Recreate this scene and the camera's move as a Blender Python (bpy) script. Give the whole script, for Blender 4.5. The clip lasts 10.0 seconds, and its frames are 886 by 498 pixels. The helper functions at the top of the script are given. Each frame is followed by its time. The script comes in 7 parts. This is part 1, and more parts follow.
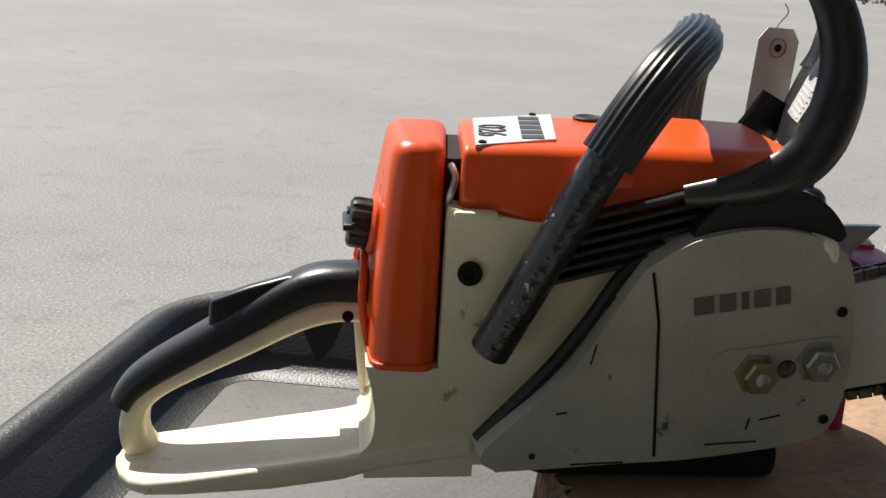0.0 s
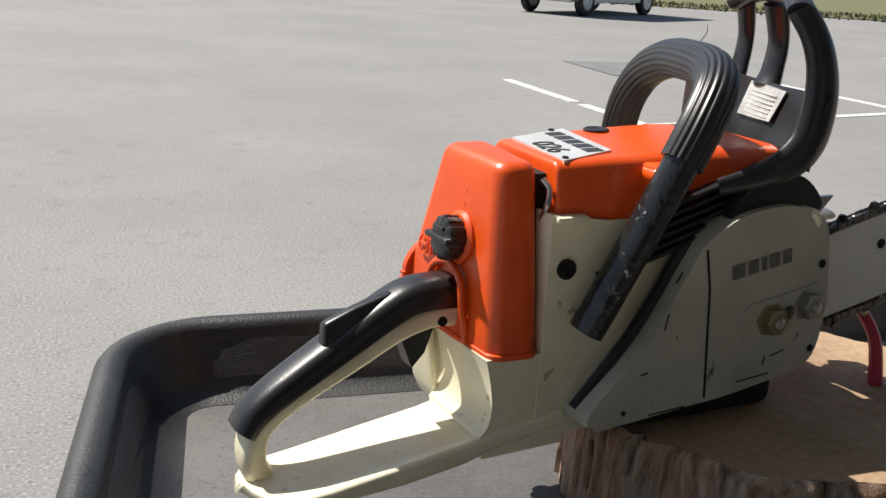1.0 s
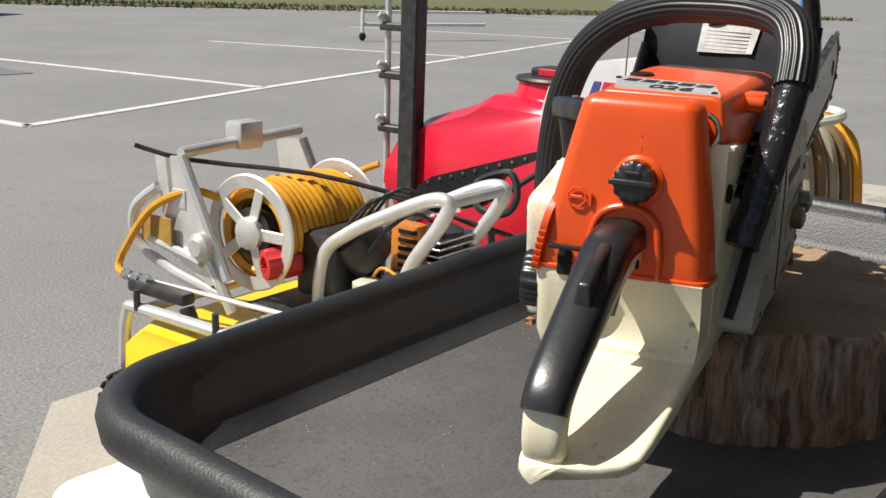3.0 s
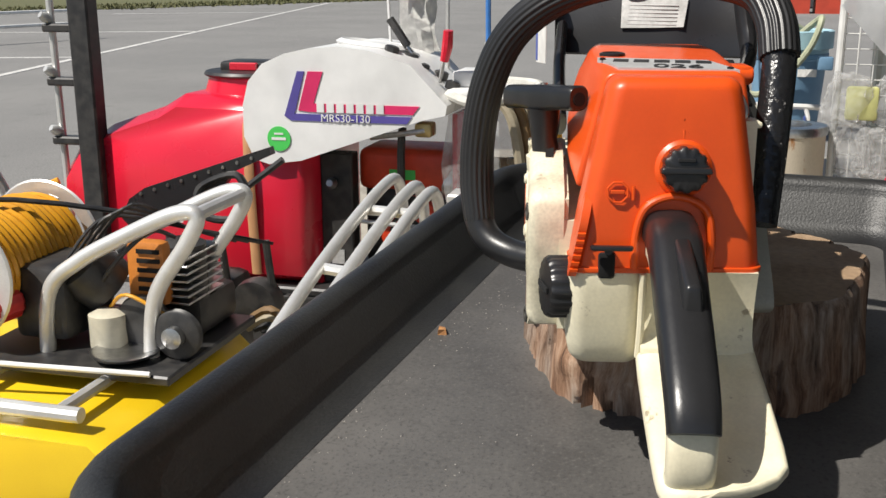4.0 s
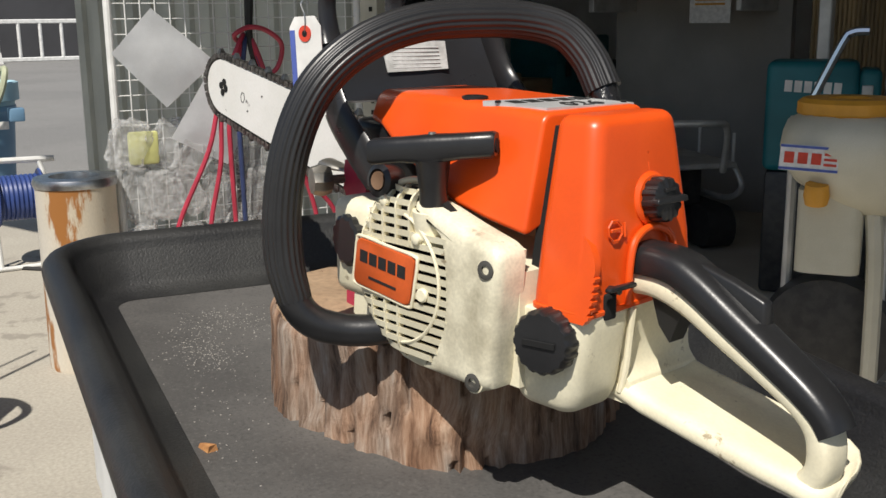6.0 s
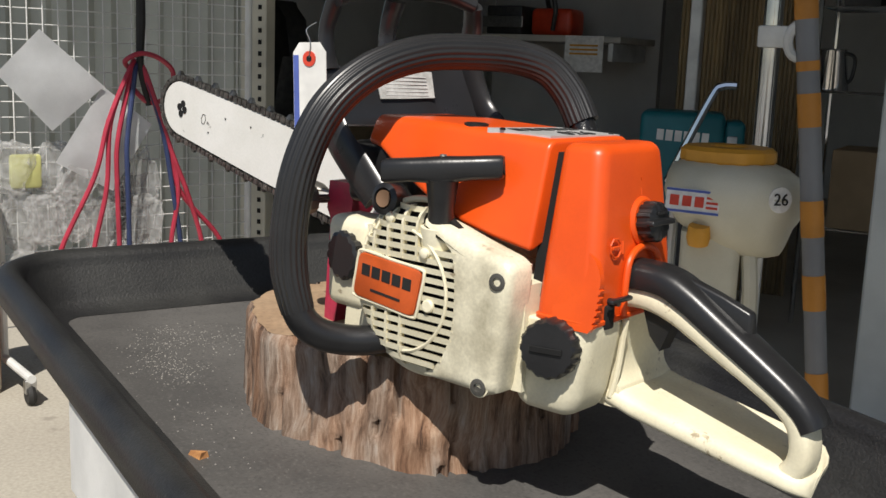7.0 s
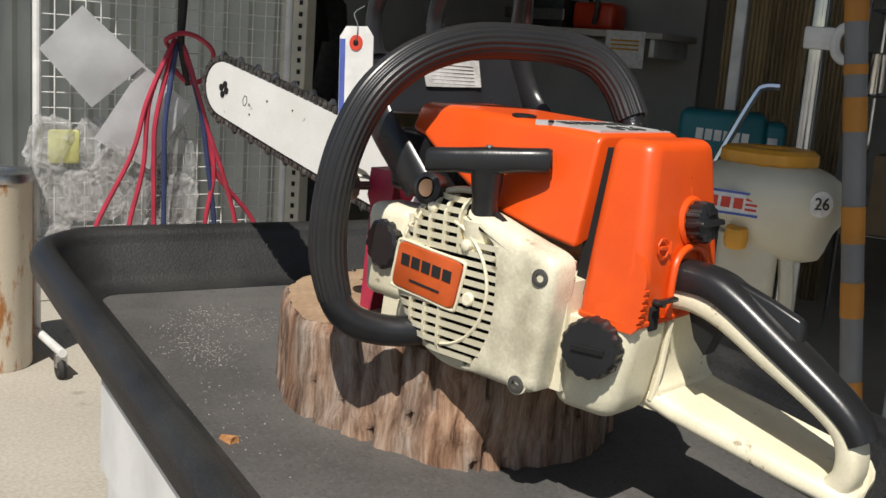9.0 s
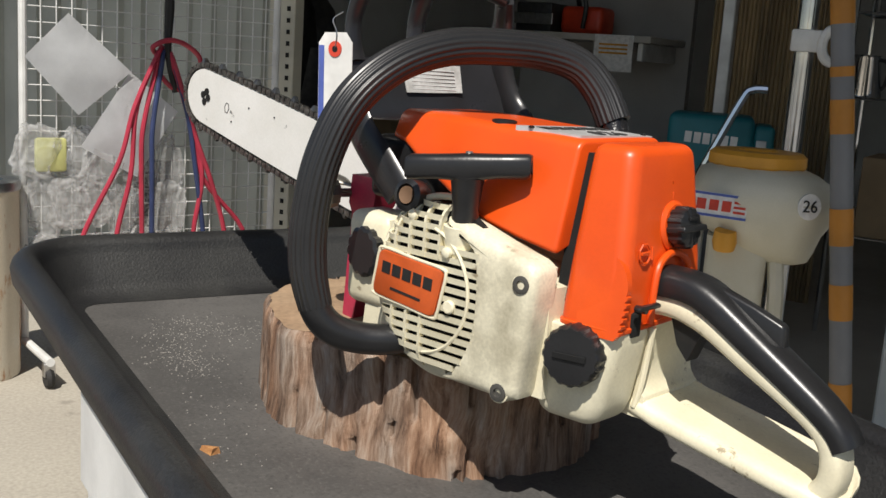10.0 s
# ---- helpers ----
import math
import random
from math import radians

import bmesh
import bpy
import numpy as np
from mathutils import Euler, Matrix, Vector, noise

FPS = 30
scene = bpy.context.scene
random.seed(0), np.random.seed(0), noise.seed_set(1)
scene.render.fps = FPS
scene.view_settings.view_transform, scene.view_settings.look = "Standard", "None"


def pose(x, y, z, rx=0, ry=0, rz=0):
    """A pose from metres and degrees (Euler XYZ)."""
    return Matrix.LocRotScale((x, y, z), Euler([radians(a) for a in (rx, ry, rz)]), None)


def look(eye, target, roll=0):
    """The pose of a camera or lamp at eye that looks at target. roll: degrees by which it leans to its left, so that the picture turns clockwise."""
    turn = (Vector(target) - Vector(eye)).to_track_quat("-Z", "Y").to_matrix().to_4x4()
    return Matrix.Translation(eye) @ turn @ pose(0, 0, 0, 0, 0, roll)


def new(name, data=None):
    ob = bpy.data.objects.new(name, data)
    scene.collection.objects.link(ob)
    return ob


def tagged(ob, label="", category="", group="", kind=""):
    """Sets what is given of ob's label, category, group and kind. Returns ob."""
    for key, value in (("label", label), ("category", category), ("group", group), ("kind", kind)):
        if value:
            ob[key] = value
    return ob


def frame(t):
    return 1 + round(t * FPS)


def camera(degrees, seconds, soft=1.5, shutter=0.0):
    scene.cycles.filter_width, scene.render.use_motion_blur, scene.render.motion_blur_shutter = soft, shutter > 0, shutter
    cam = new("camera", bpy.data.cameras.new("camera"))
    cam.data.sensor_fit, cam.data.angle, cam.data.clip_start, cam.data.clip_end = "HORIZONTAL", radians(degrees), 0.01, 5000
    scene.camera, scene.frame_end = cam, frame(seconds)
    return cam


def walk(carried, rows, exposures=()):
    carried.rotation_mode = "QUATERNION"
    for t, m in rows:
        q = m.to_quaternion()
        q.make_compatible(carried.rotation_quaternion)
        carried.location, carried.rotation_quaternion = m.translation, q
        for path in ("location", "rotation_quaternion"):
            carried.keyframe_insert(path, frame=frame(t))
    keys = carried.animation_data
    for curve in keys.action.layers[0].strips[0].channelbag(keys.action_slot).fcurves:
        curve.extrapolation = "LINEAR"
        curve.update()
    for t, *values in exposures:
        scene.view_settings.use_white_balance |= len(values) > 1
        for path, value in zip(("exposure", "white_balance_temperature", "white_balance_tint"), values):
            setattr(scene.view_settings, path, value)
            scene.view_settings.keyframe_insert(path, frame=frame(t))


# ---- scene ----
cam = camera(45.7, 10.0)
PATH = [
    (0, (0.062, 0.093, 1.178), (-0.041, 2.003, 0.593), 4.2),
    (0.5, (-0.055, 0.094, 1.176), (0.146, 1.991, 0.574), 4.2),
    (1, (-0.229, 0.045, 1.192), (0.372, 1.872, 0.645), 3.5),
    (1.5, (-0.332, 0.096, 1.167), (0.471, 1.853, 0.649), 2.2),
    (2, (-0.404, 0.187, 1.157), (0.635, 1.805, 0.605), 2.2),
    (2.2, (-0.436, 0.223, 1.15), (0.708, 1.775, 0.619), 2.3),
    (3.3, (-0.7, 0.457, 1.141), (0.997, 1.387, 0.637), 1.1),
    (3.5, (-0.691, 0.523, 1.14), (1.066, 1.336, 0.635), 0.0),
    (4, (-0.686, 0.655, 1.132), (1.182, 1.152, 0.622), -0.2),
    (4.5, (-0.73, 0.829, 1.144), (1.203, 0.833, 0.628), 0.1),
    (5, (-0.671, 0.946, 1.132), (1.234, 0.597, 0.633), -1.0),
    (5.5, (-0.575, 1.018, 1.127), (1.24, 0.333, 0.639), -0.8),
    (5.7, (-0.549, 1.069, 1.129), (1.213, 0.244, 0.663), -0.8),
    (6.8, (-0.51, 1.255, 1.124), (1.024, 0.026, 0.756), 1.3),
    (7, (-0.511, 1.261, 1.121), (1.027, 0.032, 0.765), 2.2),
    (7.5, (-0.507, 1.256, 1.118), (1.049, 0.051, 0.763), 2.6),
    (8, (-0.501, 1.25, 1.118), (1.045, 0.035, 0.756), 3.0),
    (8.5, (-0.5, 1.251, 1.12), (1.046, 0.039, 0.746), 3.2),
    (9, (-0.494, 1.259, 1.119), (1.074, 0.077, 0.742), 4.2),
    (9.5, (-0.494, 1.253, 1.12), (1.069, 0.061, 0.75), 3.8),
    (10, (-0.493, 1.248, 1.12), (1.068, 0.053, 0.753), 3.8),
]
walk(cam, [(t, look(eye, target, roll)) for t, eye, target, roll in PATH],
     exposures=[(0, 0.72), (1.5, 0.66), (2.2, 0.56), (3.3, 0.34), (4.5, 0.24), (5.7, 0.20), (7, 0.16), (10, 0.16)])

# ---- light ----
SUN = Vector((-1.0, 1.1, 2.0)).normalized()
world = bpy.data.worlds.new("sky")
scene.world = world
world.use_nodes = True
wn = world.node_tree.nodes
sky = wn.new("ShaderNodeTexSky")
sky.sky_type = "NISHITA"
sky.sun_disc = False
sky.sun_elevation = math.asin(SUN.z)
sky.sun_rotation = math.atan2(SUN.x, SUN.y)
wn["Background"].inputs["Strength"].default_value = 0.062
world.node_tree.links.new(sky.outputs[0], wn["Background"].inputs["Color"])
sun_data = bpy.data.lights.new("sun", "SUN")
sun_data.energy, sun_data.angle, sun_data.color = 5.0, radians(0.53), (1.0, 0.95, 0.87)
sun_ob = new("sun", sun_data)
sun_ob.matrix_world = look(SUN * 30, (0, 0, 0))


# ---- materials ----
def material(name, color, rough=0.5, metal=0.0, color2=None, scale=30.0, mix=0.5, grain=0.0, grain_scale=400.0,
             bump=0.0, stretch=(1, 1, 1), spots=None, spot_scale=20.0, spot_at=0.62, rough_var=0.1, coat=0.0, alpha=1.0, per_piece=0.0):
    """A surface with a broad stain noise, a fine grain, relief and, if asked, spots of another colour."""
    m = bpy.data.materials.new(name)
    m.use_nodes = True
    nt = m.node_tree
    n, l = nt.nodes, nt.links
    b = n["Principled BSDF"]
    tc = n.new("ShaderNodeTexCoord")
    mp = n.new("ShaderNodeMapping")
    mp.inputs["Scale"].default_value = stretch
    l.new(tc.outputs["Object"], mp.inputs["Vector"])
    big = n.new("ShaderNodeTexNoise")
    big.inputs["Scale"].default_value, big.inputs["Detail"].default_value = scale, 6
    fine = n.new("ShaderNodeTexNoise")
    fine.inputs["Scale"].default_value, fine.inputs["Detail"].default_value = grain_scale, 4
    l.new(mp.outputs[0], big.inputs["Vector"])
    l.new(mp.outputs[0], fine.inputs["Vector"])
    ramp = n.new("ShaderNodeValToRGB")
    ramp.color_ramp.elements[0].position, ramp.color_ramp.elements[1].position = 0.5 - 0.25 * mix, 0.5 + 0.25 * mix
    c2 = color2 or tuple(c * 0.8 for c in color)
    ramp.color_ramp.elements[0].color, ramp.color_ramp.elements[1].color = (*color, 1), (*c2, 1)
    l.new(big.outputs["Fac"], ramp.inputs["Fac"])
    out = ramp.outputs["Color"]
    if grain:
        g = n.new("ShaderNodeMapRange")
        g.inputs["To Min"].default_value, g.inputs["To Max"].default_value = 1 - grain, 1 + grain
        g.inputs["From Min"].default_value, g.inputs["From Max"].default_value = 0.25, 0.75
        l.new(fine.outputs["Fac"], g.inputs["Value"])
        vm = n.new("ShaderNodeVectorMath")
        vm.operation = "MULTIPLY"
        l.new(out, vm.inputs[0])
        l.new(g.outputs[0], vm.inputs[1])
        out = vm.outputs[0]
    if spots:
        sn = n.new("ShaderNodeTexNoise")
        sn.inputs["Scale"].default_value, sn.inputs["Detail"].default_value, sn.inputs["Roughness"].default_value = spot_scale, 8, 0.65
        l.new(mp.outputs[0], sn.inputs["Vector"])
        sr = n.new("ShaderNodeValToRGB")
        sr.color_ramp.elements[0].position, sr.color_ramp.elements[1].position = spot_at, spot_at + 0.04
        l.new(sn.outputs["Fac"], sr.inputs["Fac"])
        mx = n.new("ShaderNodeMix")
        mx.data_type = "RGBA"
        l.new(sr.outputs["Color"], mx.inputs["Factor"])
        l.new(out, mx.inputs[6])
        mx.inputs[7].default_value = (*spots, 1)
        out = mx.outputs[2]
    if per_piece:
        oi = n.new("ShaderNodeObjectInfo")
        pr = n.new("ShaderNodeMapRange")
        pr.inputs["To Min"].default_value, pr.inputs["To Max"].default_value = 1 - per_piece, 1 + per_piece
        l.new(oi.outputs["Random"], pr.inputs["Value"])
        pv = n.new("ShaderNodeVectorMath")
        pv.operation = "MULTIPLY"
        l.new(out, pv.inputs[0])
        l.new(pr.outputs[0], pv.inputs[1])
        out = pv.outputs[0]
    l.new(out, b.inputs["Base Color"])
    rr = n.new("ShaderNodeMapRange")
    rr.inputs["To Min"].default_value, rr.inputs["To Max"].default_value = max(0.02, rough - rough_var), min(1, rough + rough_var)
    l.new(big.outputs["Fac"], rr.inputs["Value"])
    l.new(rr.outputs[0], b.inputs["Roughness"])
    b.inputs["Metallic"].default_value = metal
    b.inputs["Coat Weight"].default_value = coat
    if bump:
        bp = n.new("ShaderNodeBump")
        bp.inputs["Strength"].default_value, bp.inputs["Distance"].default_value = 1.0, bump
        l.new(fine.outputs["Fac"], bp.inputs["Height"])
        l.new(bp.outputs[0], b.inputs["Normal"])
    if alpha < 1:
        b.inputs["Alpha"].default_value = alpha
    return m


def worn_floor_material(name, base, pale, dark, crumb, broad, patch, grit, rough, relief):
    """Trodden ground: broad pale zones, blotches of wear, a coarse grit of dark and light crumbs."""
    m = bpy.data.materials.new(name)
    m.use_nodes = True
    n, l = m.node_tree.nodes, m.node_tree.links
    b = n["Principled BSDF"]
    tc = n.new("ShaderNodeTexCoord")

    def field(scale, detail, roughness):
        t = n.new("ShaderNodeTexNoise")
        t.inputs["Scale"].default_value, t.inputs["Detail"].default_value, t.inputs["Roughness"].default_value = scale, detail, roughness
        l.new(tc.outputs["Object"], t.inputs["Vector"])
        return t.outputs["Fac"]

    def blend(fac, lo, hi, under, over):
        r = n.new("ShaderNodeMapRange")
        r.inputs["From Min"].default_value, r.inputs["From Max"].default_value = lo, hi
        l.new(fac, r.inputs["Value"])
        x = n.new("ShaderNodeMix")
        x.data_type = "RGBA"
        l.new(r.outputs[0], x.inputs["Factor"])
        for slot, c in ((6, under), (7, over)):
            if isinstance(c, tuple):
                x.inputs[slot].default_value = (*c, 1)
            else:
                l.new(c, x.inputs[slot])
        return x.outputs[2]

    wide, wear, fine = field(broad, 5, 0.55), field(patch, 9, 0.72), field(grit, 3, 0.6)
    c = blend(wide, 0.40, 0.62, base, pale)
    c = blend(wear, 0.56, 0.76, c, tuple(0.5 * (x + y) for x, y in zip(base, dark)))
    c = blend(fine, 0.54, 0.72, c, dark)
    c = blend(fine, 0.44, 0.30, c, crumb)
    l.new(c, b.inputs["Base Color"])
    r = n.new("ShaderNodeMapRange")
    r.inputs["To Min"].default_value, r.inputs["To Max"].default_value = rough - 0.12, min(1.0, rough + 0.15)
    l.new(wear, r.inputs["Value"])
    l.new(r.outputs[0], b.inputs["Roughness"])
    bp = n.new("ShaderNodeBump")
    bp.inputs["Distance"].default_value = relief
    l.new(fine, bp.inputs["Height"])
    l.new(bp.outputs[0], b.inputs["Normal"])
    return m


ORANGE = material("orange_plastic", (0.72, 0.084, 0.008), 0.34, color2=(0.66, 0.072, 0.007), scale=25, grain=0.03, bump=0.00006, spots=(0.45, 0.07, 0.02), spot_scale=60, spot_at=0.74)
CREAM = material("cream_plastic", (0.79, 0.74, 0.56), 0.38, color2=(0.66, 0.60, 0.43), scale=26, mix=0.9, grain=0.06, bump=0.0001, spots=(0.36, 0.30, 0.20), spot_scale=40, spot_at=0.635)
GREYCREAM = material("scuffed_cream_cover", (0.43, 0.415, 0.35), 0.45, color2=(0.34, 0.325, 0.27), scale=24, mix=0.8, grain=0.08, bump=0.0002, spots=(0.07, 0.062, 0.05), spot_scale=30, spot_at=0.63)
BLACKP = material("black_plastic", (0.016, 0.016, 0.017), 0.33, scale=40, grain=0.1, bump=0.00008)
RUBBER = material("black_ribbed_rubber", (0.02, 0.02, 0.021), 0.36, scale=30, grain=0.1, bump=0.00006)
WORNBLACK = material("worn_black_paint", (0.015, 0.015, 0.016), 0.22, scale=40, spots=(0.42, 0.40, 0.38), spot_scale=120, spot_at=0.645, grain_scale=160, bump=0.0012)
GRIMY = material("grimy_cream_plastic", (0.77, 0.72, 0.55), 0.42, color2=(0.44, 0.40, 0.29), scale=34, mix=0.75, grain=0.12, bump=0.0001, spots=(0.40, 0.36, 0.26), spot_scale=55, spot_at=0.66)
LABELP = material("worn_silver_label", (0.50, 0.50, 0.49), 0.45, color2=(0.30, 0.30, 0.29), scale=90, mix=0.8, grain=0.15)
GUARDP = material("black_guard_plastic", (0.022, 0.022, 0.024), 0.3, scale=30, grain=0.06, bump=0.00005)
# near-black: paints the shade inside gaps, holes and recesses; also scratches and dark marks
DARK = material("recess_shade_and_marks", (0.004, 0.004, 0.004), 0.95, scale=30)
STEEL = material("steel", (0.55, 0.55, 0.55), 0.32, 1.0, scale=60, grain=0.08, bump=0.00005)
ZINC = material("zinc_nut", (0.38, 0.36, 0.32), 0.4, 0.9, scale=90, grain=0.1)
BRASS = material("yellow_zinc_nut", (0.34, 0.29, 0.17), 0.4, 0.9, scale=90, grain=0.1)
CHAINM = material("oily_chain_steel", (0.10, 0.095, 0.09), 0.35, 0.9, color2=(0.25, 0.24, 0.22), scale=120, grain=0.2)
BARW = material("white_painted_bar", (0.72, 0.71, 0.68), 0.4, color2=(0.66, 0.65, 0.61), scale=20, grain=0.04, spots=(0.05, 0.05, 0.05), spot_scale=34, spot_at=0.68, bump=0.00005)
PLATE = material("aluminium_plate", (0.66, 0.66, 0.65), 0.42, 0.45, scale=60, grain=0.05)
INK = material("black_ink", (0.02, 0.02, 0.02), 0.5, scale=50)
REDLOGO = material("orange_badge", (0.58, 0.10, 0.02), 0.4, scale=40, grain=0.04)
PAPER = material("white_paper", (0.78, 0.77, 0.74), 0.7, scale=50, grain=0.03)
REDINK = material("red_ring", (0.65, 0.06, 0.03), 0.6, scale=40)
BLUEINK = material("blue_print", (0.08, 0.12, 0.4), 0.6, scale=40)
TRAYP = material("black_tray_plastic", (0.012, 0.012, 0.013), 0.46, color2=(0.024, 0.024, 0.023), scale=9, grain=0.35, grain_scale=380, bump=0.0005, rough_var=0.12)
TRAYF = worn_floor_material("dusty_tray_floor", (0.070, 0.067, 0.064), (0.112, 0.107, 0.101), (0.052, 0.050, 0.048), (0.110, 0.105, 0.098), 5.0, 26.0, 300.0, 0.52, 0.0002)
WHITEP = material("white_plastic", (0.78, 0.78, 0.76), 0.45, scale=12, grain=0.03)
WOODEND = material("sawn_wood_end", (0.36, 0.25, 0.155), 0.8, color2=(0.26, 0.17, 0.10), scale=14, mix=0.8, grain=0.2, grain_scale=160, bump=0.0006)
CHIPW = material("fresh_wood_chip", (0.5, 0.25, 0.09), 0.8, color2=(0.35, 0.16, 0.06), scale=200)
MAGENTA = material("magenta_clamp_paint", (0.42, 0.03, 0.07), 0.4, color2=(0.36, 0.025, 0.06), scale=60, grain=0.08, spots=(0.15, 0.1, 0.09), spot_scale=120, spot_at=0.7)
DUST = material("pale_sawdust", (0.36, 0.34, 0.31), 0.9, scale=300)


def bark_material():
    """Weathered split wood: fibres run up the block in grey and brown streaks, with dark cracks."""
    m = bpy.data.materials.new("weathered_wood_side")
    m.use_nodes = True
    nt = m.node_tree
    n, l = nt.nodes, nt.links
    b = n["Principled BSDF"]
    b.inputs["Roughness"].default_value = 0.85
    tc = n.new("ShaderNodeTexCoord")
    warp = n.new("ShaderNodeTexNoise")
    warp.inputs["Scale"].default_value = 14
    l.new(tc.outputs["Object"], warp.inputs["Vector"])
    add = n.new("ShaderNodeVectorMath")
    add.operation = "MULTIPLY_ADD"
    l.new(warp.outputs["Color"], add.inputs[0])
    add.inputs[1].default_value = (0.03, 0.03, 0.03)
    l.new(tc.outputs["Object"], add.inputs[2])
    mp = n.new("ShaderNodeMapping")
    mp.inputs["Scale"].default_value = (1, 1, 0.12)
    l.new(add.outputs[0], mp.inputs["Vector"])
    fib = n.new("ShaderNodeTexNoise")
    fib.inputs["Scale"].default_value, fib.inputs["Detail"].default_value, fib.inputs["Roughness"].default_value = 95, 8, 0.7
    l.new(mp.outputs[0], fib.inputs["Vector"])
    patch = n.new("ShaderNodeTexNoise")
    patch.inputs["Scale"].default_value, patch.inputs["Detail"].default_value = 26, 5
    mp2 = n.new("ShaderNodeMapping")
    mp2.inputs["Scale"].default_value = (1, 1, 0.35)
    l.new(tc.outputs["Object"], mp2.inputs["Vector"])
    l.new(mp2.outputs[0], patch.inputs["Vector"])
    r1 = n.new("ShaderNodeValToRGB")
    e = r1.color_ramp.elements
    e[0].position, e[0].color = 0.32, (0.035, 0.022, 0.016, 1)
    e[1].position, e[1].color = 0.68, (0.44, 0.39, 0.34, 1)
    k = e.new(0.45)
    k.color = (0.20, 0.135, 0.095, 1)
    k = e.new(0.55)
    k.color = (0.32, 0.245, 0.19, 1)
    l.new(fib.outputs["Fac"], r1.inputs["Fac"])
    r2 = n.new("ShaderNodeValToRGB")
    e = r2.color_ramp.elements
    e[0].position, e[0].color = 0.4, (1.05, 0.82, 0.66, 1)
    e[1].position, e[1].color = 0.6, (1.0, 1.0, 1.0, 1)
    l.new(patch.outputs["Fac"], r2.inputs["Fac"])
    mu = n.new("ShaderNodeVectorMath")
    mu.operation = "MULTIPLY"
    l.new(r1.outputs["Color"], mu.inputs[0])
    l.new(r2.outputs["Color"], mu.inputs[1])
    l.new(mu.outputs[0], b.inputs["Base Color"])
    bp = n.new("ShaderNodeBump")
    bp.inputs["Distance"].default_value = 0.004
    l.new(fib.outputs["Fac"], bp.inputs["Height"])
    l.new(bp.outputs[0], b.inputs["Normal"])
    return m


BARK = bark_material()


# ---- mesh helpers ----
def world_of(ob):
    m = ob.matrix_basis
    return world_of(ob.parent) @ ob.matrix_parent_inverse @ m if ob.parent else m.copy()


def part(name, bm, mat, parent=None, label="", m=None, sharp=35, smooth=True):
    """Links a bmesh as one mesh object, under a thing or a part."""
    if m is not None:
        bm.transform(m)
    bmesh.ops.recalc_face_normals(bm, faces=bm.faces)
    me = bpy.data.meshes.new(name)
    bm.to_mesh(me)
    bm.free()
    for mm in (mat if isinstance(mat, (list, tuple)) else [mat]):
        me.materials.append(mm)
    if smooth:
        me.polygons.foreach_set("use_smooth", [True] * len(me.polygons))
        me.set_sharp_from_angle(angle=radians(sharp))
    ob = new(name, me)
    if parent:
        ob.parent = parent
        ob.matrix_parent_inverse = world_of(parent).inverted()
    if label:
        ob["label"] = label
    return ob


def thing(name, at, label, category, group="", turn=0.0):
    ob = new(name)
    ob.empty_display_size = 0.05
    ob.matrix_basis = Matrix.Translation(at) @ Matrix.Rotation(radians(turn), 4, "Z")
    return tagged(ob, label, category, group)


def box(x0, x1, y0, y1, z0, z1, bevel=0.0, seg=2, m=None):
    bm = bmesh.new()
    bmesh.ops.create_cube(bm, size=1.0)
    bm.transform(Matrix.Translation(((x0 + x1) / 2, (y0 + y1) / 2, (z0 + z1) / 2)) @ Matrix.Diagonal((x1 - x0, y1 - y0, z1 - z0, 1)))
    if bevel:
        bmesh.ops.bevel(bm, geom=bm.edges[:], offset=bevel, segments=seg, profile=0.5, affect="EDGES")
    if m is not None:
        bm.transform(m)
    return bm


def loft(rings, bevel=0.0, seg=2, caps=True, closed=True):
    """A skin over rings of equal length, each a list of 3D points."""
    bm = bmesh.new()
    rows = [[bm.verts.new(p) for p in r] for r in rings]
    k = len(rows[0])
    for a, b in zip(rows, rows[1:]):
        for i in range(k if closed else k - 1):
            j = (i + 1) % k
            bm.faces.new((a[i], a[j], b[j], b[i]))
    if caps:
        bm.faces.new(rows[0][::-1])
        bm.faces.new(rows[-1])
    if bevel:
        es = [e for e in bm.edges if e.is_manifold and e.calc_face_angle(0) > radians(25)]
        bmesh.ops.bevel(bm, geom=es, offset=bevel, segments=seg, profile=0.5, affect="EDGES", clamp_overlap=True)
    return bm


